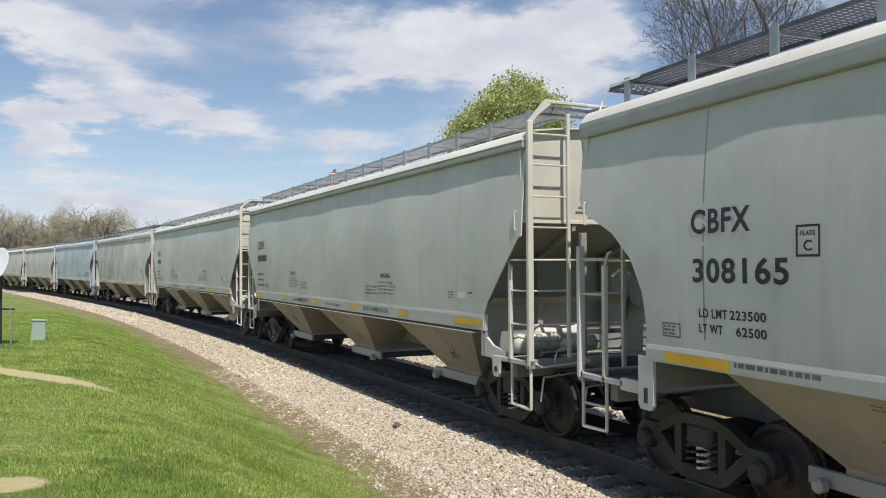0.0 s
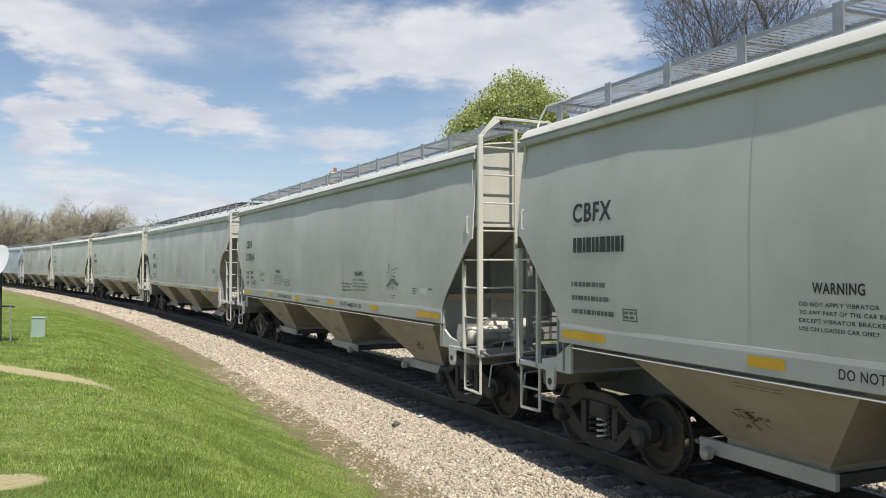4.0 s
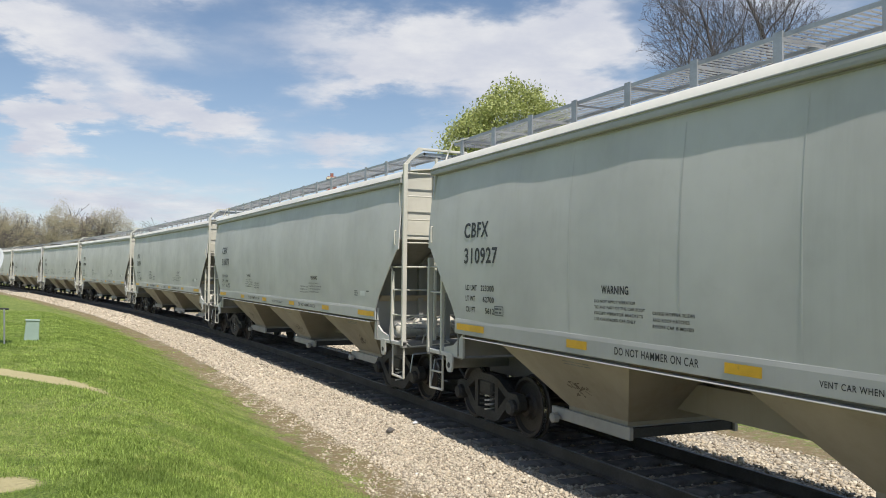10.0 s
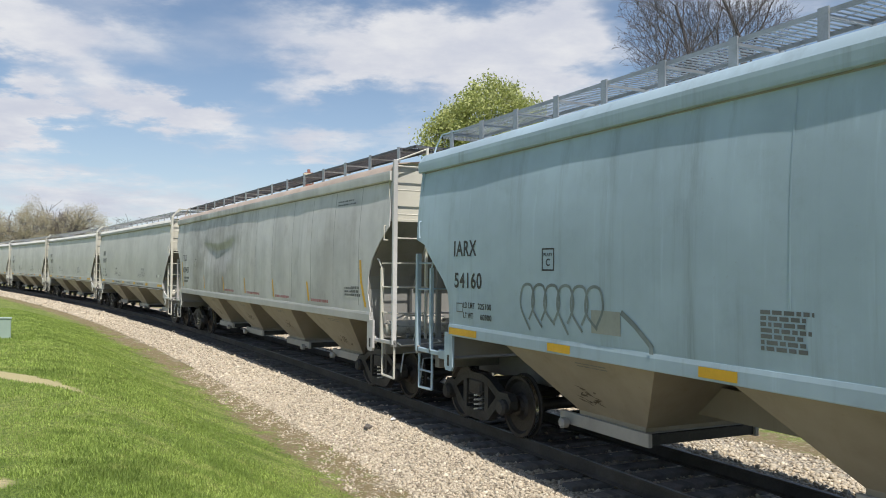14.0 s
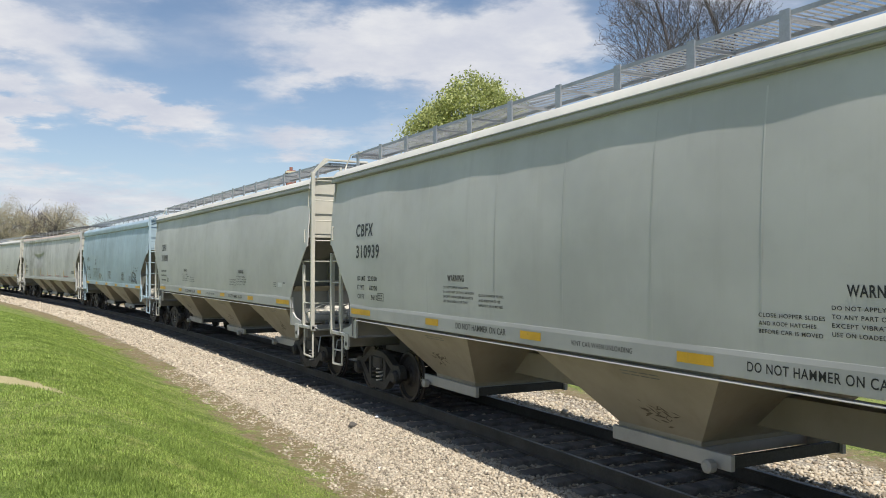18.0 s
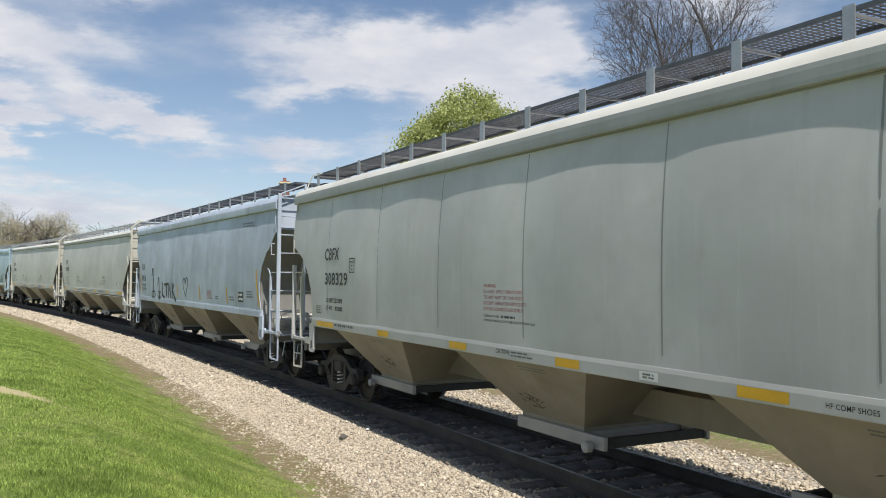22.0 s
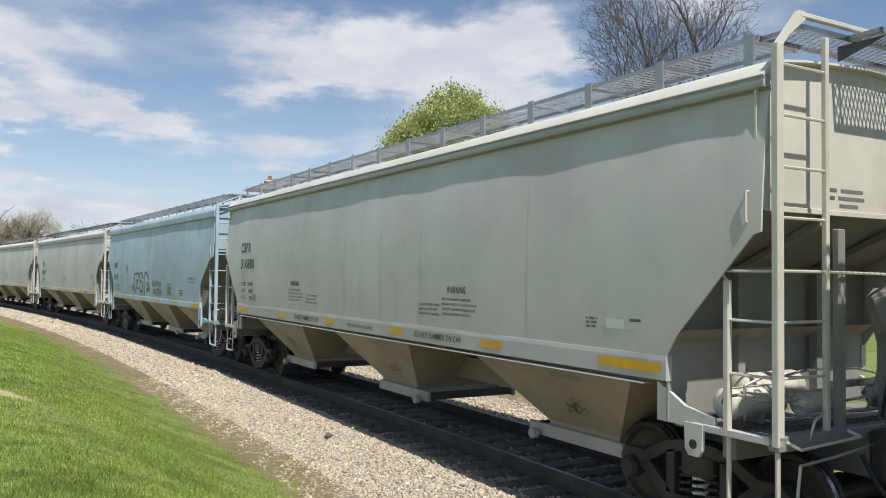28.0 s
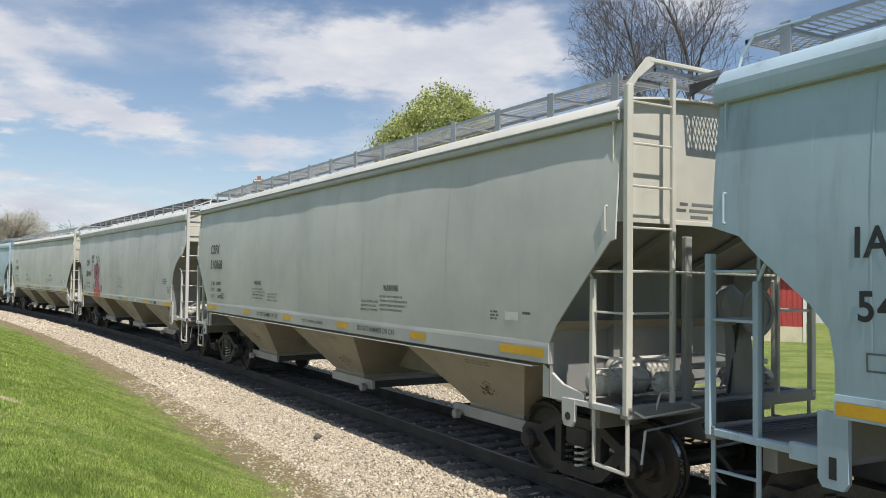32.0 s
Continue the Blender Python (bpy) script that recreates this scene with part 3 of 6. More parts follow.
    for s in ss:
        for w, z in section:
            verts.append(line_at(s, d + w, z)[0][:])
    n = len(section)
    for i in range(len(ss) - 1):
        for k in range(n):
            a, b = i * n + k, i * n + (k + 1) % n
            faces.append((a, b, b + n, a + n))
    return mesh_of(name, verts, faces, material, parent)


track = tagged(new("railway_track"), "single railway track of rusty rails on weathered wooden ties", "railway track", kind="structure")
RAIL = [(-0.07, -0.185), (0.07, -0.185), (0.07, -0.172), (0.012, -0.155), (0.012, -0.045), (0.036, -0.035), (0.036, -0.002), (0.028, 0.0), (-0.028, 0.0), (-0.036, -0.002), (-0.036, -0.035), (-0.012, -0.045), (-0.012, -0.155), (-0.07, -0.172)]
for side in (0.755, -0.755):
    sweep("rail", RAIL, -370, 450, 2.0, "rail", track, side)
    sweep("rail_head", [(-0.024, -0.001), (0.024, -0.001), (0.022, 0.003), (-0.022, 0.003)], -370, 450, 2.0, "rail_top", track, side)


def build_ties():
    rng = random.Random(3)
    base = []
    for k in range(4):
        bm = bmesh.new()
        box(bm, -0.115, 0.115, -1.3, 1.3, -0.34, -0.185 - 0.006 * k, 0.012)
        base.append(bm)
    first = []
    s = -2.0
    for i in range(290):
        p, t = line_at(s)
        m = Matrix.Translation(p + Vector((0, 0, rng.uniform(-0.012, 0.008)))) @ pose(0, 0, 0, 0, 0, math.degrees(t) + 90 + rng.uniform(-1.6, 1.6)) @ pose(0, rng.uniform(-0.05, 0.05), 0)
        m = m @ pose(0, 0, 0, 0, 0, -90) @ pose(0, 0, 0, 0, 0, 90)
        if i < 4:
            o = part("tie", base[i], "tie", track)
            first.append(o)
        else:
            o = twin(first[i % 4], track)
        o.matrix_basis = m @ pose(0, 0, 0, 0, 0, 0)
        s += 0.52 + rng.uniform(-0.03, 0.03)
    verts, faces = [], []
    for s in list(np.arange(s, 300, 0.53)) + list(np.arange(-120, -2.4, 0.53)):
        i = len(verts)
        for z in (-0.34, -0.19):
            for ds, d in ((-0.115, -1.3), (0.115, -1.3), (0.115, 1.3), (-0.115, 1.3)):
                verts.append(line_at(s + ds, d, z)[0][:])
        faces += [tuple(i + q for q in f) for f in ((4, 5, 6, 7), (0, 1, 5, 4), (1, 2, 6, 5), (2, 3, 7, 6), (3, 0, 4, 7))]
    tagged(mesh_of("far_ties", verts, faces, "tie", track), kind="stuff")


build_ties()

# ---------------------------------------------------------------- covered hopper cars
Z_SILL0, Z_SILL1, Z_EAVE0, Z_EAVE1 = 1.52, 1.73, 4.10, 4.28


def bulge(z):
    """Half-width of the body at a height."""
    return 1.585 - (0.047 if z > 2.6 else 0.022) * (z - 2.6) ** 2


def roof_z(y):
    """The roof's height: a sloping bright edge strip, then a low arch."""
    return float(np.interp(abs(y), (0.0, 0.6, 1.0, 1.36, 1.44, 1.475, 1.51, 1.54, 1.556), (4.485, 4.462, 4.43, 4.385, 4.365, 4.338, 4.295, 4.25, 4.222)))


class Kind:
    """The measures of one pattern of car. ends: the outline of a side sheet's end, as (in from the body's end, height)."""

    def __init__(self, body, paint, roof, ends, bays, style, board, wave, seams, end_z):
        self.body, self.paint, self.roof, self.ends, self.bays, self.style, self.board, self.wave, self.seams, self.end_z = body, paint, roof, ends, bays, style, board, wave, seams, end_z
        self.truck_in = 1.18 if ends is CUT_A else (1.12 if ends is CUT_I else 1.52)
        self.pillow = 0.004 if style == "chord" else (0.008 if ends is CUT_I else 0.020)
        self.mids, self.hs, self.hb = HOPPERS[style if style == "chord" else ("I" if ends is CUT_I else ("B" if ends is CUT_B else ("C" if body > 18 else "D")))]
        self.ahead = 0.20 if ends is CUT_I else 0.0
        self.phase = [1.3 * body + 2.1 * i * i for i in range(4)]


CUT_A = [(0.0, 4.2), (0.0, 2.89), (0.08, 2.87), (0.95, 1.95), (1.08, 1.75), (1.08, 1.5)]
CUT_B = [(0.0, 4.2), (0.0, 3.28), (0.10, 3.12), (0.42, 2.98), (0.70, 2.85), (1.05, 2.55), (1.24, 2.2), (1.30, 1.9), (1.30, 1.62), (1.30, 1.5)]
CUT_D = [(0.0, 4.2), (0.0, 3.50), (0.06, 3.46), (0.42, 3.10), (0.55, 3.04), (0.86, 2.70), (1.04, 2.34), (1.06, 2.0), (0.95, 1.70), (0.95, 1.5)]
CUT_C = [(0.0, 4.2), (0.0, 3.22), (0.35, 2.97), (0.70, 2.64), (0.88, 2.32), (0.92, 2.0), (0.82, 1.70), (0.82, 1.5)]
CUT_I = [(0.0, 4.4), (0.0, 2.95), (0.30, 2.86), (0.48, 2.70), (1.00, 2.30), (1.16, 2.12), (1.20, 1.9), (1.20, 1.5)]
# middles of the hoppers along the car, half-lengths at the sill and at the outlet
HOPPERS = {"chord": ((-5.15, -0.25, 4.45), 1.55, 0.62), "B": ((-4.85, -0.1, 4.65), 1.55, 0.64), "C": ((-6.25, -2.55, 1.15, 4.85), 1.42, 0.60),
           "D": ((-5.1, -0.42, 4.1), 1.52, 0.66), "I": ((-4.85, -0.78, 3.32), 1.58, 0.62)}
KINDS = {
    "A": Kind(16.65, "grey", "roof_cream", CUT_A, 3, "chord", "galv", 0.010, (0.2, 0.36, 0.44, 0.53, 0.62, 0.74), 3.08),
    "B": Kind(17.02, "grey_old", "roof_cream", CUT_B, 3, "lip", "galv_dark", 0.007, (0.085, 0.2, 0.33, 0.47, 0.6, 0.73, 0.87), 3.43),
    "C": Kind(19.45, "dirty", "roof_rust", CUT_C, 4, "lip", "galv_dark", 0.012, (0.07, 0.14, 0.21, 0.28, 0.36, 0.44, 0.52, 0.6, 0.68, 0.76, 0.84, 0.92), 3.32),
    "D": Kind(16.85, "blue_grey", "blue_grey", CUT_D, 3, "lip", "galv_dark", 0.009, (0.09, 0.235, 0.36, 0.46, 0.64, 0.765, 0.91), 3.58),
    "I": Kind(15.05, "blue", "blue", CUT_I, 3, "lip", "galv", 0.004, (0.1, 0.5, 0.9), 3.08),
    "G": Kind(17.1, "dirty", "grey", CUT_B, 3, "lip", "galv_dark", 0.009, (0.1, 0.23, 0.36, 0.5, 0.63, 0.76, 0.9), 3.43),
}


def cut_at(cut, z):
    return float(np.interp(-z, [-p[1] for p in cut], [p[0] for p in cut]))


def surface(k, x, z):
    """How far out the skin of a side lies: the bulge, and the slow waves of thin plate."""
    ph = k.phase
    f = (x + k.body / 2) / k.body
    lo = max([q for q in k.seams if q <= f], default=0.0)
    hi = min([q for q in k.seams if q > f], default=1.0)
    u = 2 * (f - lo) / (hi - lo) - 1
    if lo == 0.0 or hi == 1.0:
        # no dent at the very end of the sheet
        u = (f - lo) / (hi - lo) if lo == 0.0 else (hi - f) / (hi - lo)
    pillow = (1 - abs(u) ** 2.6) * (hi - lo) * k.body / 2.2 * k.pillow
    wv = k.wave * (math.sin(x * 1.9 + ph[0] + 0.6 * math.sin(z * 1.3 + ph[1])) * 0.5 + math.sin(x * 4.3 + ph[2] + z) * 0.3 + 0.4 * math.sin(x * 0.8 + ph[3]))
    wv += pillow - 0.6 * k.pillow
    if k.body > 18:
        # the lower plates pushed in along a crease
        t = 2.95 + 0.12 * abs(x - 3.2) - z
        wv -= 0.075 * math.exp(-((x - 3.0) / 1.9) ** 4) * math.exp(-(t / (0.5 if t > 0 else 0.10)) ** 2)
    return bulge(z) + wv * math.sin(math.pi * min(max((z - 1.6) / 2.6, 0), 1)) ** 0.4


def side_sheet(k, sgn, rng):
    """One curved side, with the slow waves of thin plate and a real thickness."""
    half = k.body / 2
    zs = sorted({1.52, 1.62, 1.73, 4.16} | {p[1] for p in k.ends if 1.5 < p[1] < 4.16} | set(np.linspace(1.8, 4.1, 22 if k.body > 18 else 15)))
    nx = 110
    bm = bmesh.new()
    rows_o, rows_i = [], []
    for z in zs:
        e = half - cut_at(k.ends, z)
        ro, ri = [], []
        for i in range(nx + 1):
            x = -e + 2 * e * i / nx
            y = surface(k, x, z)
            ro.append(bm.verts.new((x, sgn * y, z)))
            ri.append(bm.verts.new((x, sgn * (y - 0.02), z)))
        rows_o.append(ro)
        rows_i.append(ri)
    for rows in (rows_o, rows_i):
        for a, b in zip(rows, rows[1:]):
            for i in range(nx):
                bm.faces.new((a[i], a[i + 1], b[i + 1], b[i]))
    for i in range(nx):
        for r in (0, -1):
            bm.faces.new((rows_o[r][i], rows_o[r][i + 1], rows_i[r][i + 1], rows_i[r][i]))
    for j in range(len(zs) - 1):
        for c in (0, -1):
            bm.faces.new((rows_o[j][c], rows_o[j + 1][c], rows_i[j + 1][c], rows_i[j][c]))
    bmesh.ops.recalc_face_normals(bm, faces=bm.faces[:])
    return bm


def along(section, x0, x1):
    """A section of (y, z) pairs pushed out along x."""
    bm = bmesh.new()
    return prism(bm, section, 0, x0, x1)


def grating(x0, x1, y0, y1, z, pitch=0.05, bars=3, depth=0.014, fill=0.45):
    """An open walkway grating: a frame on edge, flat cross bars and thin bars along it."""
    bm = bmesh.new()
    for y in (y0, y1 - 0.02):
        box(bm, x0, x1, y, y + 0.02, z - 0.045, z)
    for y in np.linspace(y0, y1, bars + 2)[1:-1]:
        box(bm, x0, x1, y - 0.006, y + 0.006, z - 0.004 - depth, z - 0.004)
    x = x0
    while x < x1:
        box(bm, x, x + fill * pitch, y0 + 0.02, y1 - 0.02, z - 0.008, z - 0.002)
        x += pitch
    return bm


def diamond_mesh(x0, x1, y0, y1, z, pitch=0.085):
    """Expanded-metal deck: flat strands crossing on the slant, in a frame."""
    bm = bmesh.new()
    for y in (y0, y1 - 0.03):
        box(bm, x0, x1, y, y + 0.03, z - 0.045, z)
    for x in (x0, x1 - 0.03):
        box(bm, x, x + 0.03, y0, y1, z - 0.045, z)
    w, c = x1 - x0, y0 - (x1 - x0) * 0.55
    while c < y1 + w * 0.55:
        for m, dz in ((0.55, 0.0), (-0.55, -0.007)):
            pts = [(x, c + m * (x - x0)) for x in (x0, x1)]
            # clipped to the deck
            t = [(q[0], min(max(q[1], y0), y1)) for q in pts]
            t = [(x0 + (q[1] - c) / m if q[1] != p[1] else q[0], q[1]) for p, q in zip(pts, t)]
            (xa, ya), (xb, yb) = t
            if abs(xb - xa) > 0.02 and min(xa, xb) >= x0 - 0.001 and max(xa, xb) <= x1 + 0.001:
                h = 0.009
                vs = [bm.verts.new(q) for q in ((xa, ya - h, z + dz - 0.002), (xb, yb - h, z + dz - 0.002), (xb, yb + h, z + dz - 0.002), (xa, ya + h, z + dz - 0.002),
                                                (xa, ya - h, z + dz - 0.008), (xb, yb - h, z + dz - 0.008), (xb, yb + h, z + dz - 0.008), (xa, ya + h, z + dz - 0.008))]
                for f in ((0, 1, 2, 3), (7, 6, 5, 4), (0, 4, 5, 1), (1, 5, 6, 2), (2, 6, 7, 3), (3, 7, 4, 0)):
                    bm.faces.new([vs[q] for q in f])
        c += pitch
    return bm


def coil(bm, x, y, z0, z1, r, turns, wire):
    n, pts = 10, []
    for i in range(int(turns * n) + 1):
        a = 2 * math.pi * i / n
        pts.append((x + r * math.cos(a), y + r * math.sin(a), z0 + (z1 - z0) * i / (turns * n)))
    return bent(bm, pts, wire, 4)


def build_truck():
    """A three-piece freight truck, its middle on the rail top; the wheelsets are parts of their own."""
    t = new("truck")
    for sgn in (1, -1):
        bm = bmesh.new()
        y0, y1 = sgn * 0.93, sgn * 1.06
        # the frame in a ring of arms, so that its two windows and the spring seat stay open
        for arm in ([(-1.07, 0.56), (-0.98, 0.66), (-0.70, 0.66), (-0.64, 0.56), (-0.80, 0.50), (-0.92, 0.44), (-1.05, 0.44)],
                    [(-0.72, 0.66), (-0.45, 0.80), (-0.22, 0.86), (0.22, 0.86), (0.45, 0.80), (0.72, 0.66), (0.64, 0.57), (0.40, 0.70), (0.24, 0.74), (-0.24, 0.74), (-0.40, 0.70), (-0.64, 0.57)],
                    [(-0.80, 0.50), (-0.64, 0.57), (-0.33, 0.30), (0.33, 0.30), (0.64, 0.57), (0.80, 0.50), (0.70, 0.44), (0.42, 0.20), (0.30, 0.15), (-0.30, 0.15), (-0.42, 0.20), (-0.70, 0.44)],
                    [(1.07, 0.56), (0.98, 0.66), (0.70, 0.66), (0.64, 0.56), (0.80, 0.50), (0.92, 0.44), (1.05, 0.44)],
                    [(-0.40, 0.30), (-0.29, 0.30), (-0.29, 0.75), (-0.40, 0.72)], [(0.29, 0.30), (0.40, 0.30), (0.40, 0.72), (0.29, 0.75)]):
            prism(bm, arm, 1, min(y0, y1), max(y0, y1))
        frame_part = part("side_frame", bm, "truck", t)
        for px in (-0.889, 0.889):
            b2 = lathe(bmesh.new(), [(0.05, 0.0), (0.10, 0.01), (0.12, 0.05), (0.12, 0.16), (0.09, 0.20)], n=12, m=pose(px, sgn * 0.95, 0.457) @ pose(0, 0, 0, 0, 0, 0 if sgn > 0 else 180))
            part("bearing_cap", b2, "truck", frame_part)
        for i, px in enumerate((-0.17, 0.0, 0.17)):
            part("coil_spring", coil(bmesh.new(), px, sgn * 0.99, 0.28, 0.60, 0.074, 4.5, 0.018), "white_metal" if i == 1 else "truck", frame_part)
    part("bolster", box(bmesh.new(), -0.2, 0.2, -1.08, 1.08, 0.52, 0.76, 0.03), "truck", t)
    part("centre_plate", lathe(bmesh.new(), [(0.2, 0.0), (0.2, 0.1)], n=16, m=pose(0, 0, 0.76, 90)), "truck", t)
    for sx in (1, -1):
        bm = box(bmesh.new(), sx * 0.33 - 0.04, sx * 0.33 + 0.04, -0.8, 0.8, 0.36, 0.44, 0.01)
        part("brake_beam", bm, "truck", t)
    return t


def build_wheelset():
    bm = bmesh.new()
    lathe(bm, [(0.085, -1.0), (0.085, 1.0)], n=12)
    for sgn in (1, -1):
        b2 = bmesh.new()
        lathe(b2, [(0.10, 0.60), (0.13, 0.62), (0.14, 0.68), (0.39, 0.705), (0.40, 0.69), (0.455, 0.685), (0.482, 0.69), (0.482, 0.71), (0.46, 0.722), (0.455, 0.81), (0.445, 0.823), (0.40, 0.823), (0.385, 0.80), (0.36, 0.775), (0.20, 0.765), (0.16, 0.80), (0.14, 0.86), (0.10, 0.87)], n=32, m=None if sgn > 0 else pose(0, 0, 0, 0, 0, 180))
        tmp = bpy.data.meshes.new("tmp")
        b2.to_mesh(tmp)
        b2.free()
        bm.from_mesh(tmp)
        bpy.data.meshes.remove(tmp)
    ob = part("wheelset", bm, "wheel", None, "rusty steel wheels pressed on an axle")
    bands = []
    for sgn in (1, -1):
        b3 = bmesh.new()
        bands.append(b3)
        for o0, o1, r0, r1 in ((0.735, 0.805, 0.4585, 0.4575),):
            n = 32
            rings = [[b3.verts.new((r * math.cos(6.28319 * q / n), sgn * o, r * math.sin(6.28319 * q / n))) for q in range(n)] for r, o in ((r0, o0), (r1, o1))]
            for q in range(n):
                b3.faces.new((rings[0][q], rings[0][(q + 1) % n], rings[1][(q + 1) % n], rings[1][q]))
        bmesh.ops.recalc_face_normals(b3, faces=b3.faces[:])
    return ob, bands


def ladder_corner(car, k, sx, sy, full):
    """The ladder and step at one corner of a car. full: it climbs to the roof."""
    e = k.body / 2
    x_end = sx * (e + 0.10)
    yo, yi = sy * 1.50, sy * 0.86
    paint = k.paint if k.paint.startswith("blue") else "grey_end"
    top = (4.48 if k.style == "chord" else 4.42) if full else 2.72
    bm = bmesh.new()
    box(bm, x_end - 0.035, x_end + 0.035, yo - 0.042, yo + 0.042, 1.10, top, 0.008)
    part("ladder_stile", bm, paint if k.style == "chord" else k.paint, car)
    bm = bmesh.new()
    box(bm, x_end - 0.025, x_end + 0.025, yi - 0.025, yi + 0.025, 1.17 if full else 1.15, (4.62 if k.style == "chord" else 4.68) if full else 2.72, 0.006)
    part("ladder_stile", bm, paint, car)
    zs = [1.25, 1.66, 2.13, 2.56, 3.01, 3.44, 3.88, 4.31] if full else [1.66, 2.13, 2.56]
    for z in zs[1:]:
        part("rung", rod(bmesh.new(), (x_end, yo, z), (x_end, yi, z), 0.014), paint, car)
    xp = sx * (e - 0.42)
    part("side_ladder_post", box(bmesh.new(), xp - 0.03, xp + 0.03, min(sy * 1.47, sy * 1.53), max(sy * 1.47, sy * 1.53), 1.10, 2.48, 0.008), paint, car)
    part("grab_iron", bent(bmesh.new(), [(xp, sy * 1.5, 2.46), (xp - sx * 0.10, sy * 1.52, 2.62), (xp - sx * 0.16, sy * 1.52, 2.64)], 0.016), paint, car)
    for z in zs[1:4]:
        part("rung", rod(bmesh.new(), (xp, sy * 1.5, z), (x_end, sy * 1.5, z), 0.013), paint, car)
    # the stirrup under the corner
    part("sill_step", bent(bmesh.new(), [(xp, sy * 1.48, 1.12), (xp, sy * 1.48, 0.52), (x_end - sx * 0.02, sy * 1.48, 0.50), (x_end - sx * 0.02, sy * 1.48, 1.12)], 0.022), paint, car)
    if not full:
        part("sill_step_tread", rod(bmesh.new(), (xp, sy * 1.48, 0.80), (x_end - sx * 0.02, sy * 1.48, 0.79), 0.016), paint, car)
    if full and k.style == "lip":
        part("ladder_brace", bent(bmesh.new(), [(x_end, yo, 4.40), (x_end, sy * 1.25, 4.50), (x_end, yi, 4.66)], 0.016), paint, car)
    if full and k.style == "chord":
        bm = bmesh.new()
        prism(bm, [(yo - 0.04, 4.46), (yo + 0.04, 4.46), (sy * 1.22 + 0.02, 4.80), (sy * 1.16, 4.80), (sy * 1.16, 4.73), (sy * 1.38, 4.56)] if sy > 0 else [(yo + 0.04, 4.46), (yo - 0.04, 4.46), (sy * 1.22 - 0.02, 4.80), (sy * 1.16, 4.80), (sy * 1.16, 4.73), (sy * 1.38, 4.56)], 0, x_end - 0.022, x_end + 0.022)
        part("ladder_head", bm, paint, car)
        part("end_handrail", box(bmesh.new(), x_end - 0.025, x_end + 0.025, min(sy * 0.2, sy * 1.22), max(sy * 0.2, sy * 1.22), 4.745, 4.795, 0.01), paint, car)


def build_car(kind, seed):
    """A covered hopper car in its own space: x ahead, y to the left, z up from the rail top."""
    k = KINDS[kind]
    rng = random.Random(seed)
    e = k.body / 2
    car = new("covered_hopper_car")
    end_paint = k.paint if k.paint.startswith("blue") else "grey_end"
    for sgn in (1, -1):
        part("side_sheet", side_sheet(k, sgn, rng), k.paint, car, smooth=True)
        # top chord under the roof's edge
        if k.style == "chord":
            sec = [(1.47, 4.125), (1.545, 4.125), (1.556, 4.132), (1.560, 4.16), (1.560, 4.19), (1.540, 4.198), (1.540, 4.212), (1.562, 4.22), (1.562, 4.232), (1.47, 4.236)]
        else:
            sec = [(1.47, 4.055), (1.545, 4.055), (1.560, 4.062), (1.563, 4.10), (1.565, 4.18), (1.562, 4.228), (1.47, 4.232)]
        part("top_chord", along([(sgn * y, z) for y, z in sec], -e - 0.005, e + 0.005), "chord" if k.paint.startswith("grey") else k.paint, car)
        # added dark strip that paints the contact shadow under the chord
        z0 = 4.104 if k.style == "chord" else 4.036
        part("seal_strip", along([(sgn * y, z0 + z) for y, z in ((1.44, 0.0), (1.494, 0.0), (1.500, 0.008), (1.500, 0.018), (1.44, 0.018))], -e, e), "seam", car)
        # side sill
        e1 = e - cut_at(k.ends, 1.6)
        if k.style == "chord":
            sec = [(1.50, 1.51), (1.576, 1.51), (1.580, 1.52), (1.580, 1.70), (1.574, 1.748), (1.50, 1.752)]
        else:
            sec = [(1.48, 1.46), (1.574, 1.46), (1.578, 1.47), (1.578, 1.59), (1.571, 1.636), (1.50, 1.640)]
        part("side_sill", along([(sgn * y, z) for y, z in sec], -e1, e1), "sill" if k.paint in ("grey", "grey_old", "dirty") else k.paint, car)
        if k.style == "chord":
            part("sill_flange", along([(sgn * y, z) for y, z in ((1.47, 1.452), (1.582, 1.452), (1.585, 1.458), (1.582, 1.466), (1.47, 1.466))], -e1 + 0.3, e1 - 0.3), k.paint, car)
        for q in k.seams:
            x = -e + q * k.body
            bm = bmesh.new()
            zs = np.linspace(1.75, 4.02, 16)
            a = [[bm.verts.new((x + dx, sgn * (surface(k, x + dx, z) + off), z)) for dx, off in ((-0.010, 0.0030), (-0.004, 0.0036), (0.004, 0.0036), (0.010, 0.0030))] for z in zs]
            for r0, r1 in zip(a, a[1:]):
                for i in range(3):
                    bm.faces.new((r0[i], r0[i + 1], r1[i + 1], r1[i]))
            bmesh.ops.recalc_face_normals(bm, faces=bm.faces[:])
            part("weld_seam", bm, "seam" if k.paint in ("grey_old", "dirty") else k.paint, car)
    # roof
    ys = np.sin(np.linspace(-math.pi / 2, math.pi / 2, 41)) * 1.556
    bm = bmesh.new()
    a = [[bm.verts.new((x, y, roof_z(y))) for y in ys] for x in np.linspace(-e, e, 24)]
    for r0, r1 in zip(a, a[1:]):
        for i in range(len(ys) - 1):
            bm.faces.new((r0[i], r0[i + 1], r1[i + 1], r1[i]))
    b = [[bm.verts.new((v.co.x, v.co.y * 0.985, v.co.z - 0.02)) for v in r] for r in a]
    for r0, r1 in zip(b, b[1:]):
        for i in range(len(ys) - 1):
            bm.faces.new((r0[i], r1[i], r1[i + 1], r0[i + 1]))
    for i in range(len(ys) - 1):
        for r in (0, -1):
            bm.faces.new((a[r][i], a[r][i + 1], b[r][i + 1], b[r][i]))
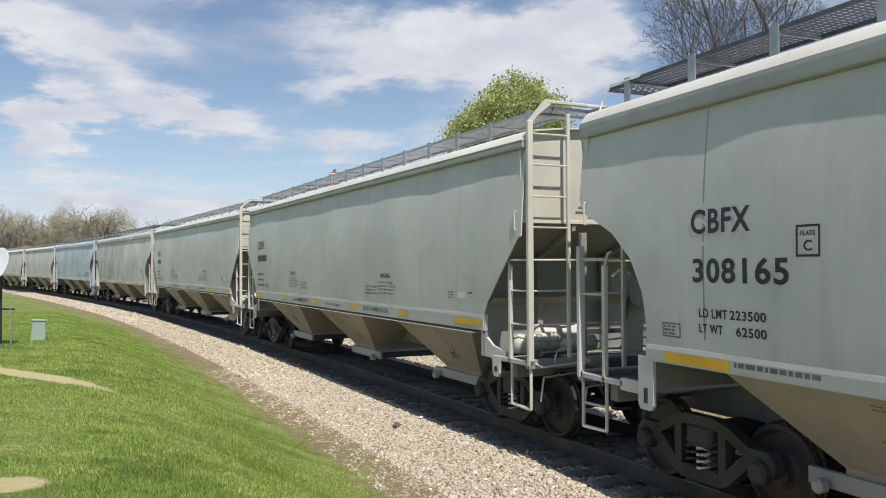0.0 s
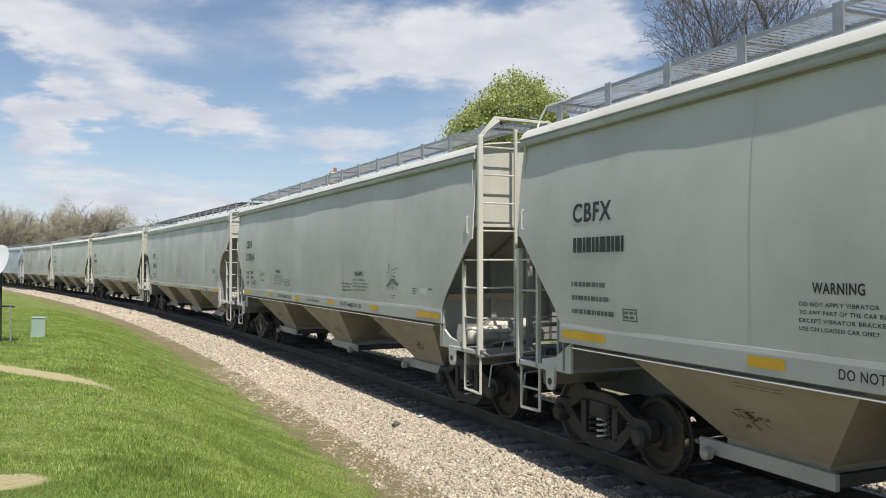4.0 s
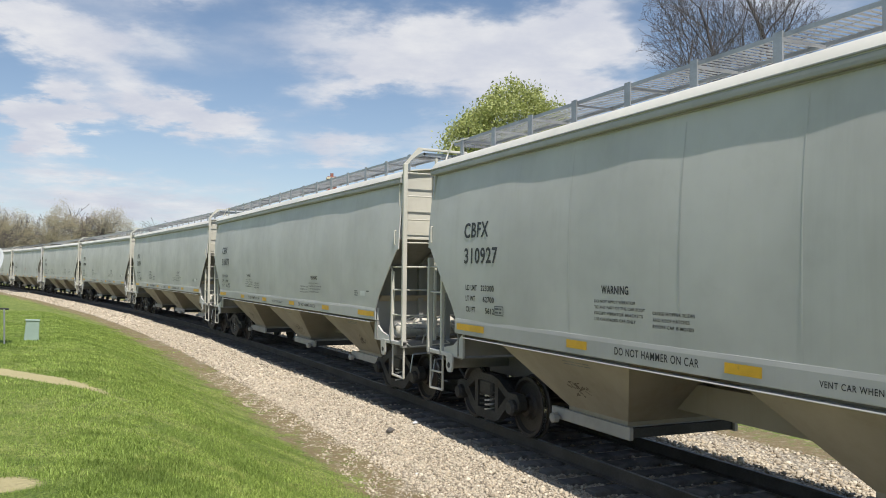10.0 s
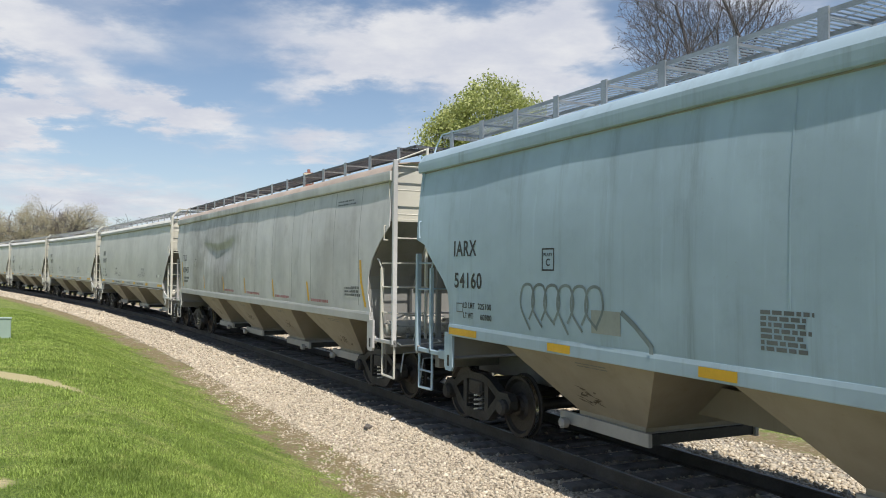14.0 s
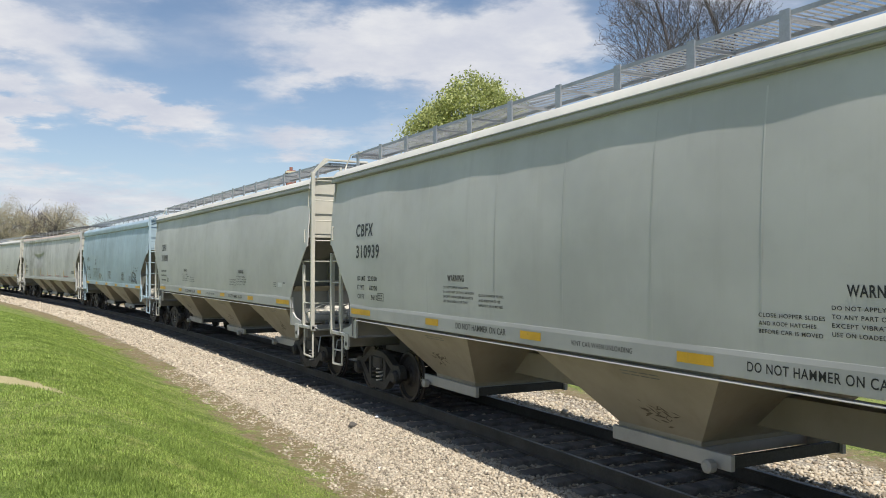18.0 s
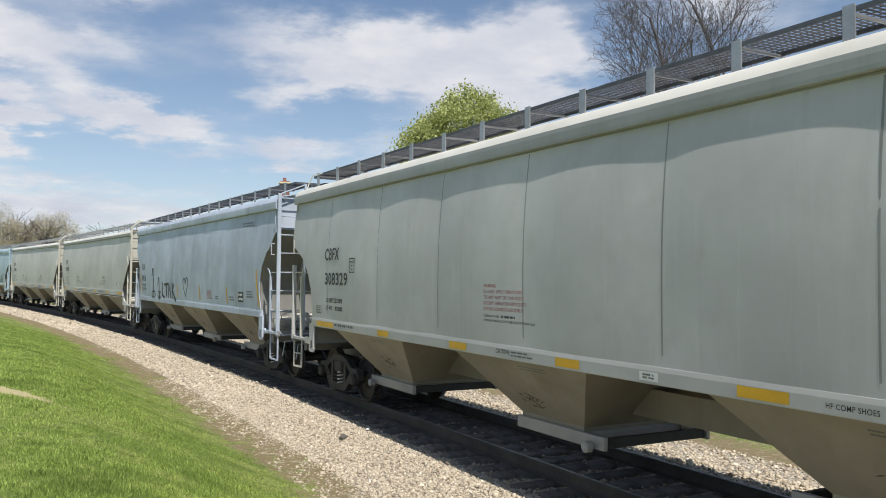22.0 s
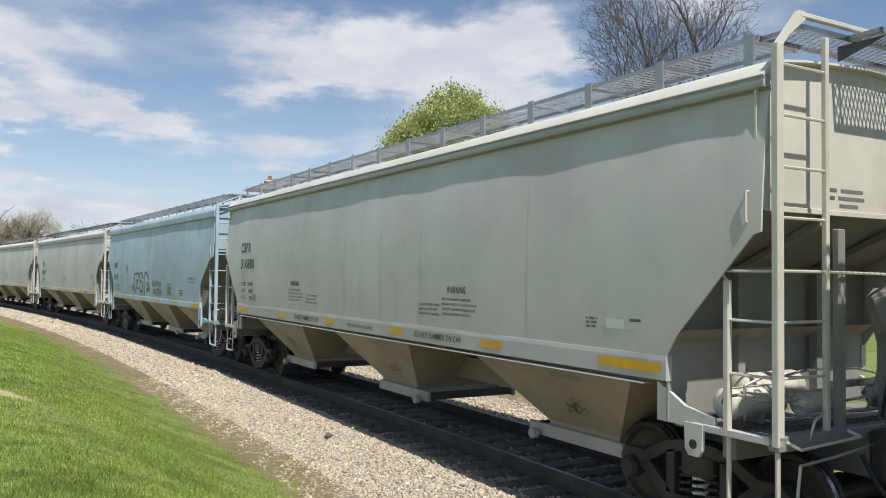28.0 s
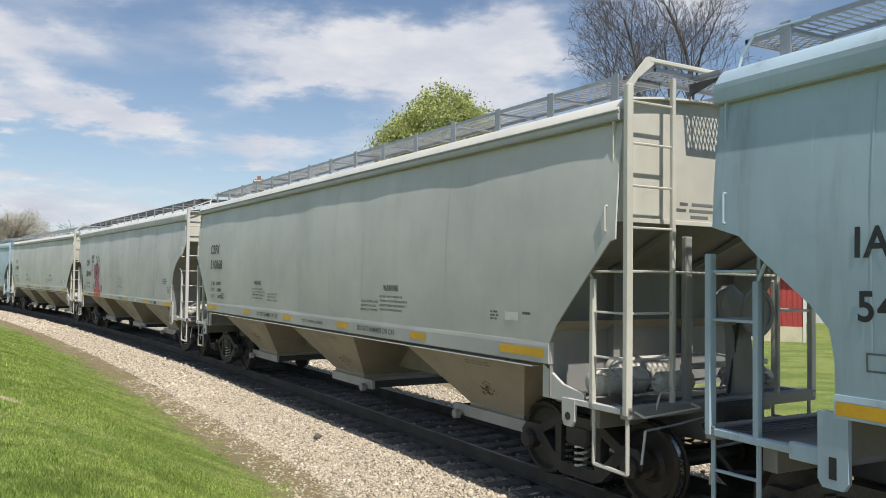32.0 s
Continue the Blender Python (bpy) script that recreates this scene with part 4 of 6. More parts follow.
    for j in range(len(a) - 1):
        for c in (0, -1):
            bm.faces.new((a[j][c], a[j + 1][c], b[j + 1][c], b[j][c]))
    bmesh.ops.recalc_face_normals(bm, faces=bm.faces[:])
    part("roof", bm, k.roof, car, smooth=True)
    nh = 4
    for i in range(nh):
        x0 = -e + 0.7 + (k.body - 1.4) / nh * i
        x1 = x0 + (k.body - 1.4) / nh - 0.12
        bm = along([(-0.32, 4.46), (0.32, 4.46), (0.30, 4.56), (0.16, 4.60), (-0.16, 4.60), (-0.30, 4.56)], x0, x1)
        part("hatch_cover", bm, k.roof, car)
    # walkways on the roof and their brackets
    for sgn in (1, -1):
        y0, y1 = (0.55, 1.17) if sgn > 0 else (-1.17, -0.55)
        part("running_board", grating(-e + 0.35, e - 0.35, y0, y1, 4.72, 0.085 if k.board == "galv" else 0.058, 1 if k.board == "galv" else 6, 0.006, 0.42 if k.board == "galv" else 0.5), k.board, car, "open steel grating walkway")
        nb = 15
        for i in range(nb):
            x = -e + 0.45 + (k.body - 0.9) * i / (nb - 1)
            bm = bmesh.new()
            box(bm, x - 0.055, x + 0.055, min(sgn * 1.165, sgn * 1.185), max(sgn * 1.165, sgn * 1.185), 4.36, 4.74)
            box(bm, x - 0.010, x + 0.010, min(sgn * 0.5, sgn * 1.17), max(sgn * 0.5, sgn * 1.17), 4.66, 4.69)
            part("walkway_bracket", bm, "galv", car)
    for sx in (1, -1):
        x0, x1 = sorted((sx * (e - 0.40), sx * (e + 0.06)))
        part("end_walkway", diamond_mesh(x0, x1, -1.1, 1.1, 4.72), k.board, car)["kind"] = "stuff"
        if sx < 0:
            part("crossover_deck", diamond_mesh(-e - 0.42, -e - 0.08, -0.72, 0.52, 4.70, 0.06), k.board, car)["kind"] = "stuff"
            for y in (-0.6, 0.4):
                part("deck_bracket", prism(bmesh.new(), [(sx * (e + 0.38), 4.655), (sx * (e - 0.08), 4.655), (sx * (e - 0.08), 4.52)], 1, y - 0.012, y + 0.012), "galv_dark", car)
        if sx > 0:
            part("corner_rail", bent(bmesh.new(), [(sx * (e - 0.7), 1.16, 4.71), (sx * (e - 0.14), 1.2, 4.71), (sx * (e - 0.03), 1.25, 4.52), (sx * (e - 0.03), 1.3, 4.36)], 0.014), k.roof, car)
    # ends: an upright panel, then the slope sheet that runs in under the car
    for sx in (1, -1):
        bm = bmesh.new()
        xe = sx * (e - 0.09)
        prism(bm, [(-1.53, k.end_z)] + [(y, roof_z(y) - 0.012) for y in np.sin(np.linspace(-math.pi / 2, math.pi / 2, 19)) * 1.53] + [(1.53, k.end_z)], 0, min(xe, xe - sx * 0.02), max(xe, xe - sx * 0.02))
        part("end_panel", bm, end_paint, car)
        part("corner_post", along([(1.42, k.end_z), (1.53, k.end_z), (1.455, 4.09), (1.42, 4.09)], min(sx * (e - 0.087), sx * (e - 0.02)), max(sx * (e - 0.087), sx * (e - 0.02))), k.paint, car)
        # the slope sheet follows the side's cut edge down to an upright web over the bolster
        prof = [(max(c + 0.012, 0.085), z) for c, z in k.ends if 2.0 < z < k.end_z - 0.02]
        deep = max(c for c, z in k.ends) + 0.012
        knee = min((z for c, z in prof), default=2.2)
        prof = [(0.085, k.end_z)] + [q for q in prof if q[0] > 0.30] + [(deep, max(knee - 0.25, 1.95))]
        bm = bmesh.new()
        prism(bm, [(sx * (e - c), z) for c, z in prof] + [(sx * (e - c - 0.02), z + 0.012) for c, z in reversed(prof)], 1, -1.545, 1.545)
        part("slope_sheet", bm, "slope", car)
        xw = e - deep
        # web wears the darkened paint, for the shade it stands in
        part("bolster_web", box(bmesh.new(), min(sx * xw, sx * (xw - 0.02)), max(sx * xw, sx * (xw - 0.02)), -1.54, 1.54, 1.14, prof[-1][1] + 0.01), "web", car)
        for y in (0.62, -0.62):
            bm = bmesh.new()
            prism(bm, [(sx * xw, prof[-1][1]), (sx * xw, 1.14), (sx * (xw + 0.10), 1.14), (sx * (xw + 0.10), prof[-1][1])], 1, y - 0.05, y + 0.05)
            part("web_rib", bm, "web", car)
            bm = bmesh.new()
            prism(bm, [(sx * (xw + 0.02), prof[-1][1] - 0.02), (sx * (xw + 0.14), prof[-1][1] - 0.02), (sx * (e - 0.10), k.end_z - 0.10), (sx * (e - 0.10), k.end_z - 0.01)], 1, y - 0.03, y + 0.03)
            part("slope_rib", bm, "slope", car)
        for sy in (1, -1):
            xg = sx * (e - 0.14)
            yg = [sy * q for q in (1.52, 1.60, 1.60, 1.52)]
            part("grab_iron", bent(bmesh.new(), [(xg, q, z) for q, z in zip(yg, (2.98, 2.98, 3.24, 3.24))], 0.011), end_paint, car)
        bm = bmesh.new()
        for j, (ya, yb) in enumerate(((0.55, 0.42), (0.36, 0.02), (0.4, 0.0), (0.6, 0.45), (0.38, 0.1))):
            z = k.end_z + 0.22 - 0.07 * (j // 2)
            box(bm, min(sx * (e - 0.091), sx * (e - 0.0875)), max(sx * (e - 0.091), sx * (e - 0.0875)), yb, ya, z, z + 0.035)
        part("end_stencil", bm, "dim_ink", car)["kind"] = "stuff"
        x0, x1 = sorted((sx * (e - 0.09), sx * (e - 0.075)))
        part("end_flange", box(bmesh.new(), x0, x1, -1.5, 1.5, k.end_z, k.end_z + 0.05, 0.004), end_paint, car)
        # end platform, striker, draft sill and coupler
        bm = bmesh.new()
        x0, x1 = sorted((sx * (e - 0.80), sx * (e + 0.14)))
        xo = sorted((sx * (e + 0.02), sx * (e + 0.14)))
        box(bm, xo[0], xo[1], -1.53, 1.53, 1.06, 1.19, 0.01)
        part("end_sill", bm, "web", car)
        for sy in (1, -1):
            yy = sorted((sy * 1.46, sy * 1.53))
            part("step_plate", box(bmesh.new(), x0, x1 if sx < 0 else x1, yy[0], yy[1], 1.10, 1.17, 0.01), k.paint, car)
        xg = sorted((sx * (e - 0.28), sx * (e + 0.02)))
        part("crossover_platform", grating(xg[0], xg[1], -1.44, 1.44, 1.17, 0.06), "galv_dark", car)["kind"] = "stuff"
        for sy in (1, -1):
            if k.style == "lip":
                xj = sx * (e - cut_at(k.ends, 1.6) + 0.02)
                bm = bmesh.new()
                prism(bm, [(xj - 0.13, 1.50), (xj + 0.13, 1.50), (xj + 0.13, 0.98), (xj + 0.09, 0.92), (xj - 0.09, 0.92), (xj - 0.13, 0.98)], 1, sy * 1.55 - 0.02, sy * 1.55 + 0.02)
                pad = part("lift_plate", bm, k.paint, car, "hanging plate with a lifting slot")
                # plate is uncut; a black block paints in the dark of the slot
                part("lift_slot", box(bmesh.new(), xj - 0.035, xj + 0.035, min(sy * 1.56, sy * 1.573), max(sy * 1.56, sy * 1.573), 0.99, 1.16, 0.004), "dark", pad)
                xb0, xb1 = sorted((sx * (e - cut_at(k.ends, 1.6) + 0.15), sx * (e - 0.75)))
                part("platform_beam", box(bmesh.new(), xb0, xb1, min(sy * 1.47, sy * 1.53), max(sy * 1.47, sy * 1.53), 1.06, 1.20, 0.01), end_paint, car)
                continue
            x0, x1 = sorted((sx * (e - 1.25), sx * (e - 0.55)))
            bm = bmesh.new()
            prism(bm, [(x0, 1.12), (x1, 1.12), (x1, 1.24), ((x0 + x1) / 2, 1.30), (x0, 1.50)] if sx > 0 else [(x0, 1.12), (x1, 1.12), (x1, 1.50), ((x0 + x1) / 2, 1.30), (x0, 1.24)], 1, sy * 1.50 - 0.02, sy * 1.50 + 0.02)
            part("corner_gusset", bm, k.paint, car)
            xj = sx * (e - 0.78)
            bm = bmesh.new()
            prism(bm, [(xj - 0.11, 1.16), (xj + 0.11, 1.16), (xj + 0.10, 0.92), (xj + 0.06, 0.86), (xj - 0.06, 0.86), (xj - 0.10, 0.92)], 1, sy * 1.52 - 0.018, sy * 1.52 + 0.018)
            pad = part("jacking_pad", bm, k.paint, car)
            # black disc on the pad stands for the dark inside the hole
            part("tow_hole", lathe(bmesh.new(), [(0.045, -0.001), (0.045, 0.04)], n=12, m=pose(xj, sy * 1.505, 0.97) @ pose(0, 0, 0, 0, 0, 0 if sy > 0 else 180)), "dark", pad)
        # draft sill, deck plate and braces share the dark paint, deepening the painted shade
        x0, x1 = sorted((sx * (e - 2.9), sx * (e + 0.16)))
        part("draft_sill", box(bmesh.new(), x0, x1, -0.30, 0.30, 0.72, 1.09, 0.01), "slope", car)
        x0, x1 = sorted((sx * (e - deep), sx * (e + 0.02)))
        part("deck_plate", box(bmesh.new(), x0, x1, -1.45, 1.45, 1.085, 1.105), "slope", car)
        x0, x1 = sorted((sx * (e + 0.145), sx * (e + 0.30)))
        part("striker", box(bmesh.new(), x0, x1, -0.34, 0.34, 0.70, 1.16, 0.03), "truck", car)
        for sy in (1, -1):
            x0, x1 = sorted((sx * (e - 0.55), sx * (e - 0.40)))
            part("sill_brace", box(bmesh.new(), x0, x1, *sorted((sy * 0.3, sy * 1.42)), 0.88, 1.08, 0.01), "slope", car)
        x0, x1 = sorted((sx * (e + 0.10), sx * (e + 0.52)))
        part("coupler", box(bmesh.new(), x0, x1, -0.09, 0.09, 0.80, 0.98, 0.02), "truck", car)
        x0, x1 = sorted((sx * (e + 0.48), sx * (e + 0.66)))
        part("knuckle", box(bmesh.new(), x0, x1, -0.16 + 0.06 * sx, 0.10 + 0.06 * sx, 0.76, 1.03, 0.04), "truck", car)
        part("air_hose", bent(bmesh.new(), [(sx * (e + 0.16), 0.45, 0.95), (sx * (e + 0.30), 0.46, 0.72), (sx * (e + 0.46), 0.36, 0.48), (sx * (e + 0.62), 0.18, 0.50)], 0.022), "dark", car)
        part("uncoupling_lever", bent(bmesh.new(), [(sx * (e + 0.18), 0.1, 1.05), (sx * (e + 0.2), 0.9, 0.98), (sx * (e + 0.2), 1.35, 0.95), (sx * (e + 0.2), 1.40, 0.62)], 0.014), "galv", car)
    # hoppers and their outlet gates
    for i, xc in enumerate(k.mids):
        hs, hb, zb = k.hs, k.hb, 0.62
        ht, zt = hs + 0.7, 2.0
        bm = bmesh.new()
        lv = [(hb, 0.80, zb), (hs, 1.50, 1.50), (ht, 1.50, zt)]
        rings = [[bm.verts.new((xc + a * h, b * w, z)) for a, b in ((-1, -1), (1, -1), (1, 1), (-1, 1))] for h, w, z in lv]
        for r0, r1 in zip(rings, rings[1:]):
            for q in range(4):
                bm.faces.new((r0[q], r0[(q + 1) % 4], r1[(q + 1) % 4], r1[q]))
        bm.faces.new(rings[0][::-1])
        hop = part("hopper_bay", bm, "hopper", car, "tan dust-stained sloping hopper")
        r0, r1 = (xc - hb - 0.12, xc + hb + 0.42) if i % 2 == 0 else (xc - hb - 0.46, xc + hb + 0.10)
        for sy in (1, -1):
            y = sy * 0.84
            part("gate_rail", box(bmesh.new(), r0, r1, min(y - 0.03, y + 0.03), max(y - 0.03, y + 0.03), 0.44, 0.60, 0.006), "gate", hop, "dusty grey gate rail")
        part("outlet_collar", prism(bmesh.new(), [(xc - hb - 0.03, 0.60), (xc + hb + 0.03, 0.60), (xc + hb + 0.03, 0.66), (xc - hb - 0.03, 0.66)], 1, -0.83, 0.83), "hopper", hop)
        bm = bmesh.new()
        box(bm, xc - hb - 0.02, xc + hb + 0.02, -0.80, 0.80, 0.47, 0.595, 0.006)
        part("outlet_gate", bm, "gate", hop, "dusty sliding outlet gate")
        for q in (r0 + 0.06, r1 - 0.06):
            part("gate_end_bar", box(bmesh.new(), q - 0.03, q + 0.03, -0.80, 0.80, 0.46, 0.58), "dark", hop)
        xs = r1 - 0.22 if i % 2 == 0 else r0 + 0.2
        part("gate_shaft", rod(bmesh.new(), (xs, -0.95, 0.47), (xs, 0.95, 0.47), 0.022, 8), "gate", hop)
        # scuffs and a faint two-line stencil on the near slope
        sl = 0.70 / 0.88
        for sy in (1,):
            rg = random.Random(seed * 7 + i)
            bm = bmesh.new()

            def on(u, z):
                return (xc + u, sy * (0.80 + (z - 0.62) * sl + 0.003), z)

            cu, cz = rg.uniform(-0.25, 0.2), rg.uniform(0.86, 0.98)
            for j in range(26):
                u, z, l, an = cu + rg.gauss(0, 0.12), cz + rg.gauss(0, 0.055), rg.uniform(0.02, 0.10), rg.uniform(-0.9, 0.9)
                du, dz, w = math.cos(an) * l, math.sin(an) * l * 0.6, rg.uniform(0.006, 0.018)
                vs = [bm.verts.new(on(*q)) for q in ((u - du, z - dz), (u, z - w), (u + du, z + dz), (u, z + w))]
                bm.faces.new(vs)
            part("hammer_scuff", bm, "scuff", hop)["kind"] = "stuff"
            bm = bmesh.new()
            for j in range(2):
                z = 1.36 - 0.035 * j
                for q in range(4):
                    u = -0.62 + 0.15 * q
                    bm.faces.new([bm.verts.new(on(*p)) for p in ((u, z), (u + 0.13, z), (u + 0.13, z + 0.014), (u, z + 0.014))])
            part("hopper_stencil", bm, "dim_ink", hop)["kind"] = "stuff"
        part("gate_capstan", lathe(bmesh.new(), [(0.03, 0.90), (0.07, 0.92), (0.07, 1.0), (0.04, 1.02)], n=10, m=pose(xs, 0, 0.47)), "gate", hop)
    part("centre_sill", box(bmesh.new(), -e + 2.6, e - 2.6, -0.2, 0.2, 0.80, 1.15), "hopper", car)
    # ladders
    ladder_corner(car, k, -1, 1, True)
    ladder_corner(car, k, 1, 1, False)
    ladder_corner(car, k, 1, -1, True)
    ladder_corner(car, k, -1, -1, False)
    # brake gear at the trailing end: d metres in from the body's end
    sx = -1

    def back(d, y, z):
        return (sx * (e - d), y, z)

    def pipe(pts, r=0.014, mat="pipe"):
        part("brake_pipe", bent(bmesh.new(), [back(*q) for q in pts], r), mat, car)

    def drum(name, d, y, z, r, half, mat="barrel"):
        prof = [(r * 0.4, -half), (r * 0.78, -half * 0.95), (r, -half * 0.84), (r, half * 0.84), (r * 0.78, half * 0.95), (r * 0.4, half)]
        part(name, lathe(bmesh.new(), prof, n=20, m=pose(*back(d, y, z))), mat, car, "", True)

    def casting(name, d, y, z, r, sd, mat="pipe", stretch=(1, 1, 1)):
        """A lumpy cast body with flanges."""
        bm = bmesh.new()
        bmesh.ops.create_icosphere(bm, subdivisions=2, radius=r)
        for v in bm.verts:
            v.co *= 1 + 0.35 * noise.noise(v.co * (2.2 / r) + Vector((sd, 0, 0)))
            v.co = Vector(back(d, y, z)) + Vector([a * b for a, b in zip(v.co, stretch)])
        part(name, bm, mat, car)

    drum("air_reservoir", 0.62, 0.95, 1.34, 0.15, 0.40)
    drum("air_reservoir", 0.88, 0.38, 1.40, 0.17, 0.45)
    drum("brake_cylinder", 0.42, 0.28, 1.32, 0.12, 0.26)
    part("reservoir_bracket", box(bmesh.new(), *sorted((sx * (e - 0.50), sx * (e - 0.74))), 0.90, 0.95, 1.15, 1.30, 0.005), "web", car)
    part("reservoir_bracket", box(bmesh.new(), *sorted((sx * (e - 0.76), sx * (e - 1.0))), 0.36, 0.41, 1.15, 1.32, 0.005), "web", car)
    for pts in ([(0.62, 1.33, 1.34), (0.55, 1.40, 1.42), (0.40, 1.38, 1.46), (0.30, 1.20, 1.40), (0.30, 0.7, 1.38)], [(0.50, 1.18, 1.20), (0.48, 1.2, 1.52), (0.40, 1.05, 1.60), (0.34, 0.6, 1.58)], [(0.20, 1.1, 1.24), (0.22, 0.5, 1.26), (0.2, -0.2, 1.24), (0.24, -1.2, 1.25)],
                [(0.7, 0.5, 1.52), (0.5, 0.3, 1.62), (0.5, -0.5, 1.60), (0.44, -1.1, 1.48)], [(0.3, -0.35, 1.2), (0.28, -0.5, 1.55), (0.4, -0.7, 1.6), (0.52, -0.9, 1.3)], [(0.16, 0.3, 1.36), (0.12, -0.3, 1.40), (0.14, -1.0, 1.38), (0.3, -1.25, 1.2)]):
        pipe(pts, 0.015)
    pipe([(-0.12, 1.15, 1.08), (-0.16, 1.1, 1.30), (-0.10, 0.9, 1.34)], 0.012)
    casting("brake_valve", 0.30, 0.62, 1.33, 0.10, 3.0, "barrel")
    casting("brake_valve", 0.34, -0.62, 1.36, 0.15, 8.0, "pipe", (1.0, 1.2, 0.9))
    casting("brake_valve", 0.22, -1.05, 1.33, 0.11, 5.0)
    part("brake_lever", box(bmesh.new(), *sorted((sx * (e - 0.32), sx * (e - 0.28))), -1.2, 0.3, 1.46, 1.53, 0.01), "pipe", car)
    # the hand brake: a slanted housing on an upright, with its wheel facing the coupling
    bm = bmesh.new()
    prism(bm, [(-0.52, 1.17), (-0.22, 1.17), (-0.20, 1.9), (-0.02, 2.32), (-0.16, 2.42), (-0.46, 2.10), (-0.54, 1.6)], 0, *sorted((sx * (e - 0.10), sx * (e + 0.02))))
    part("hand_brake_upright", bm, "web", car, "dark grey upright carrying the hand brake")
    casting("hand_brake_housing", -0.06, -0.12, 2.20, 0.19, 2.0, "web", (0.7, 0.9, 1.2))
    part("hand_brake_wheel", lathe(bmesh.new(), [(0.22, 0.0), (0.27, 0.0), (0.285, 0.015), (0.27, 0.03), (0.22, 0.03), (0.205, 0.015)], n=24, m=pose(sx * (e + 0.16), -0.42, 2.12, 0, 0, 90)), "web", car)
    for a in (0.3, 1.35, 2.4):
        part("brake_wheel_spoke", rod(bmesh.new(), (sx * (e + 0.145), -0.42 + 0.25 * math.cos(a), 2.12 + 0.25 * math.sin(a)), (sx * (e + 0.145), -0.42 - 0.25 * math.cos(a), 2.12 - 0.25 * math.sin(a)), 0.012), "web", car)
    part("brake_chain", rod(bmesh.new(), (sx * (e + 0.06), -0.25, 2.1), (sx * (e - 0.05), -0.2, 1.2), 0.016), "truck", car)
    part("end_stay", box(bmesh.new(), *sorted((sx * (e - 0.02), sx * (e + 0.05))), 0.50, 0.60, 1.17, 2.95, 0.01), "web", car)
    part("end_handhold", rod(bmesh.new(), (sx * (e + 0.09), 0.86, 2.56), (sx * (e + 0.09), -0.9, 2.54), 0.014), end_paint, car)
    part("step_handhold", bent(bmesh.new(), [(sx * (e + 0.14), 0.62, 1.17), (sx * (e + 0.26), 0.62, 1.14), (sx * (e + 0.26), 1.42, 1.10), (sx * (e + 0.14), 1.44, 1.14)], 0.013), end_paint, car)
    return car


# ---------------------------------------------------------------- lettering and spray paint on the near sides
class Sheet:
    """Flat marks on a car's left side, gathered into one mesh. a: metres back from the body's front edge; z: height."""

    def __init__(self, k, lift=0.0):
        self.k, self.v, self.f, self.lift = k, [], [], lift

    def at(self, a, z):
        x = self.k.body / 2 - a + self.k.ahead
        y = surface(self.k, x, z) + 0.0055 + self.lift
        if z < (1.745 if self.k.style == "chord" else 1.635):
            y = (1.5845 if self.k.style == "chord" else 1.5825) + self.lift
        return (x, y, z)

    def poly(self, pts):
        i = len(self.v)
        self.v += [self.at(a, z) for a, z in pts]
        self.f.append(tuple(range(i, i + len(pts))))

    def bar(self, a0, a1, z0, z1):
        n = max(1, int((a1 - a0) / 0.25))
        for j in range(n):
            b0, b1 = a0 + (a1 - a0) * j / n, a0 + (a1 - a0) * (j + 1) / n
            self.poly([(b0, z0), (b1, z0), (b1, z1), (b0, z1)])

    def outline(self, a0, a1, z0, z1, w=0.015):
        for r in ((a0, a1, z0, z0 + w), (a0, a1, z1 - w, z1), (a0, a0 + w, z0, z1), (a1 - w, a1, z0, z1)):
            self.bar(*r)

    def lines(self, a0, a1, z0, z1, n, rng, gap=0.45):
        """Rows of writing too small to read, as broken bars."""
        h = (z1 - z0) / n
        for j in range(n):
            z, a = z1 - (j + 1) * h, a0
            end = a1 - rng.uniform(0, 0.25) * (a1 - a0)
            while a < end - 0.02:
                w = min(rng.uniform(0.03, 0.12), end - a)
                self.bar(a, a + w, z + h * gap * 0.5, z + h * (1 - gap * 0.5))
                a += w + 0.022

    def word(self, w, a0, a1, z0, z1):
        x, y, polys = TEXT[w]
        i = len(self.v)
        self.v += [self.at(a0 + (a1 - a0) * float(p), z0 + (z1 - z0) * float(q)) for p, q in zip(x, y)]
        self.f += [tuple(i + q for q in p) for p in polys]

    def stroke(self, pts, w=0.03):
        """A sprayed line through points."""
        for (a0, z0), (a1, z1) in zip(pts, pts[1:]):
            l = math.hypot(a1 - a0, z1 - z0) or 1
            nx, nz = -(z1 - z0) / l * w, (a1 - a0) / l * w
            ex, ez = (a1 - a0) / l * w * 0.6, (z1 - z0) / l * w * 0.6
            self.poly([(a0 - ex + nx, z0 - ez + nz), (a0 - ex - nx, z0 - ez - nz), (a1 + ex - nx, z1 + ez - nz), (a1 + ex + nx, z1 + ez + nz)])

    def oval(self, a, z, ra, rz, turn=0.0, n=20):
        self.poly([(a + ra * math.cos(t) * math.cos(turn) - rz * math.sin(t) * math.sin(turn), z + ra * math.cos(t) * math.sin(turn) + rz * math.sin(t) * math.cos(turn)) for t in np.linspace(0, 2 * math.pi, n, False)])

    def ring(self, a, z, ra, rz, w=0.03, turn=0.0, n=18):
        self.stroke([(a + ra * math.cos(t) * math.cos(turn) - rz * math.sin(t) * math.sin(turn), z + ra * math.cos(t) * math.sin(turn) + rz * math.sin(t) * math.cos(turn)) for t in np.linspace(0, 2 * math.pi, n + 1)], w)

    def done(self, name, material, car, label="", kind=""):
        if not self.f:
            return
        ob = mesh_of(name, self.v, [f[::-1] for f in self.f], material, car)
        if label:
            ob["label"] = label
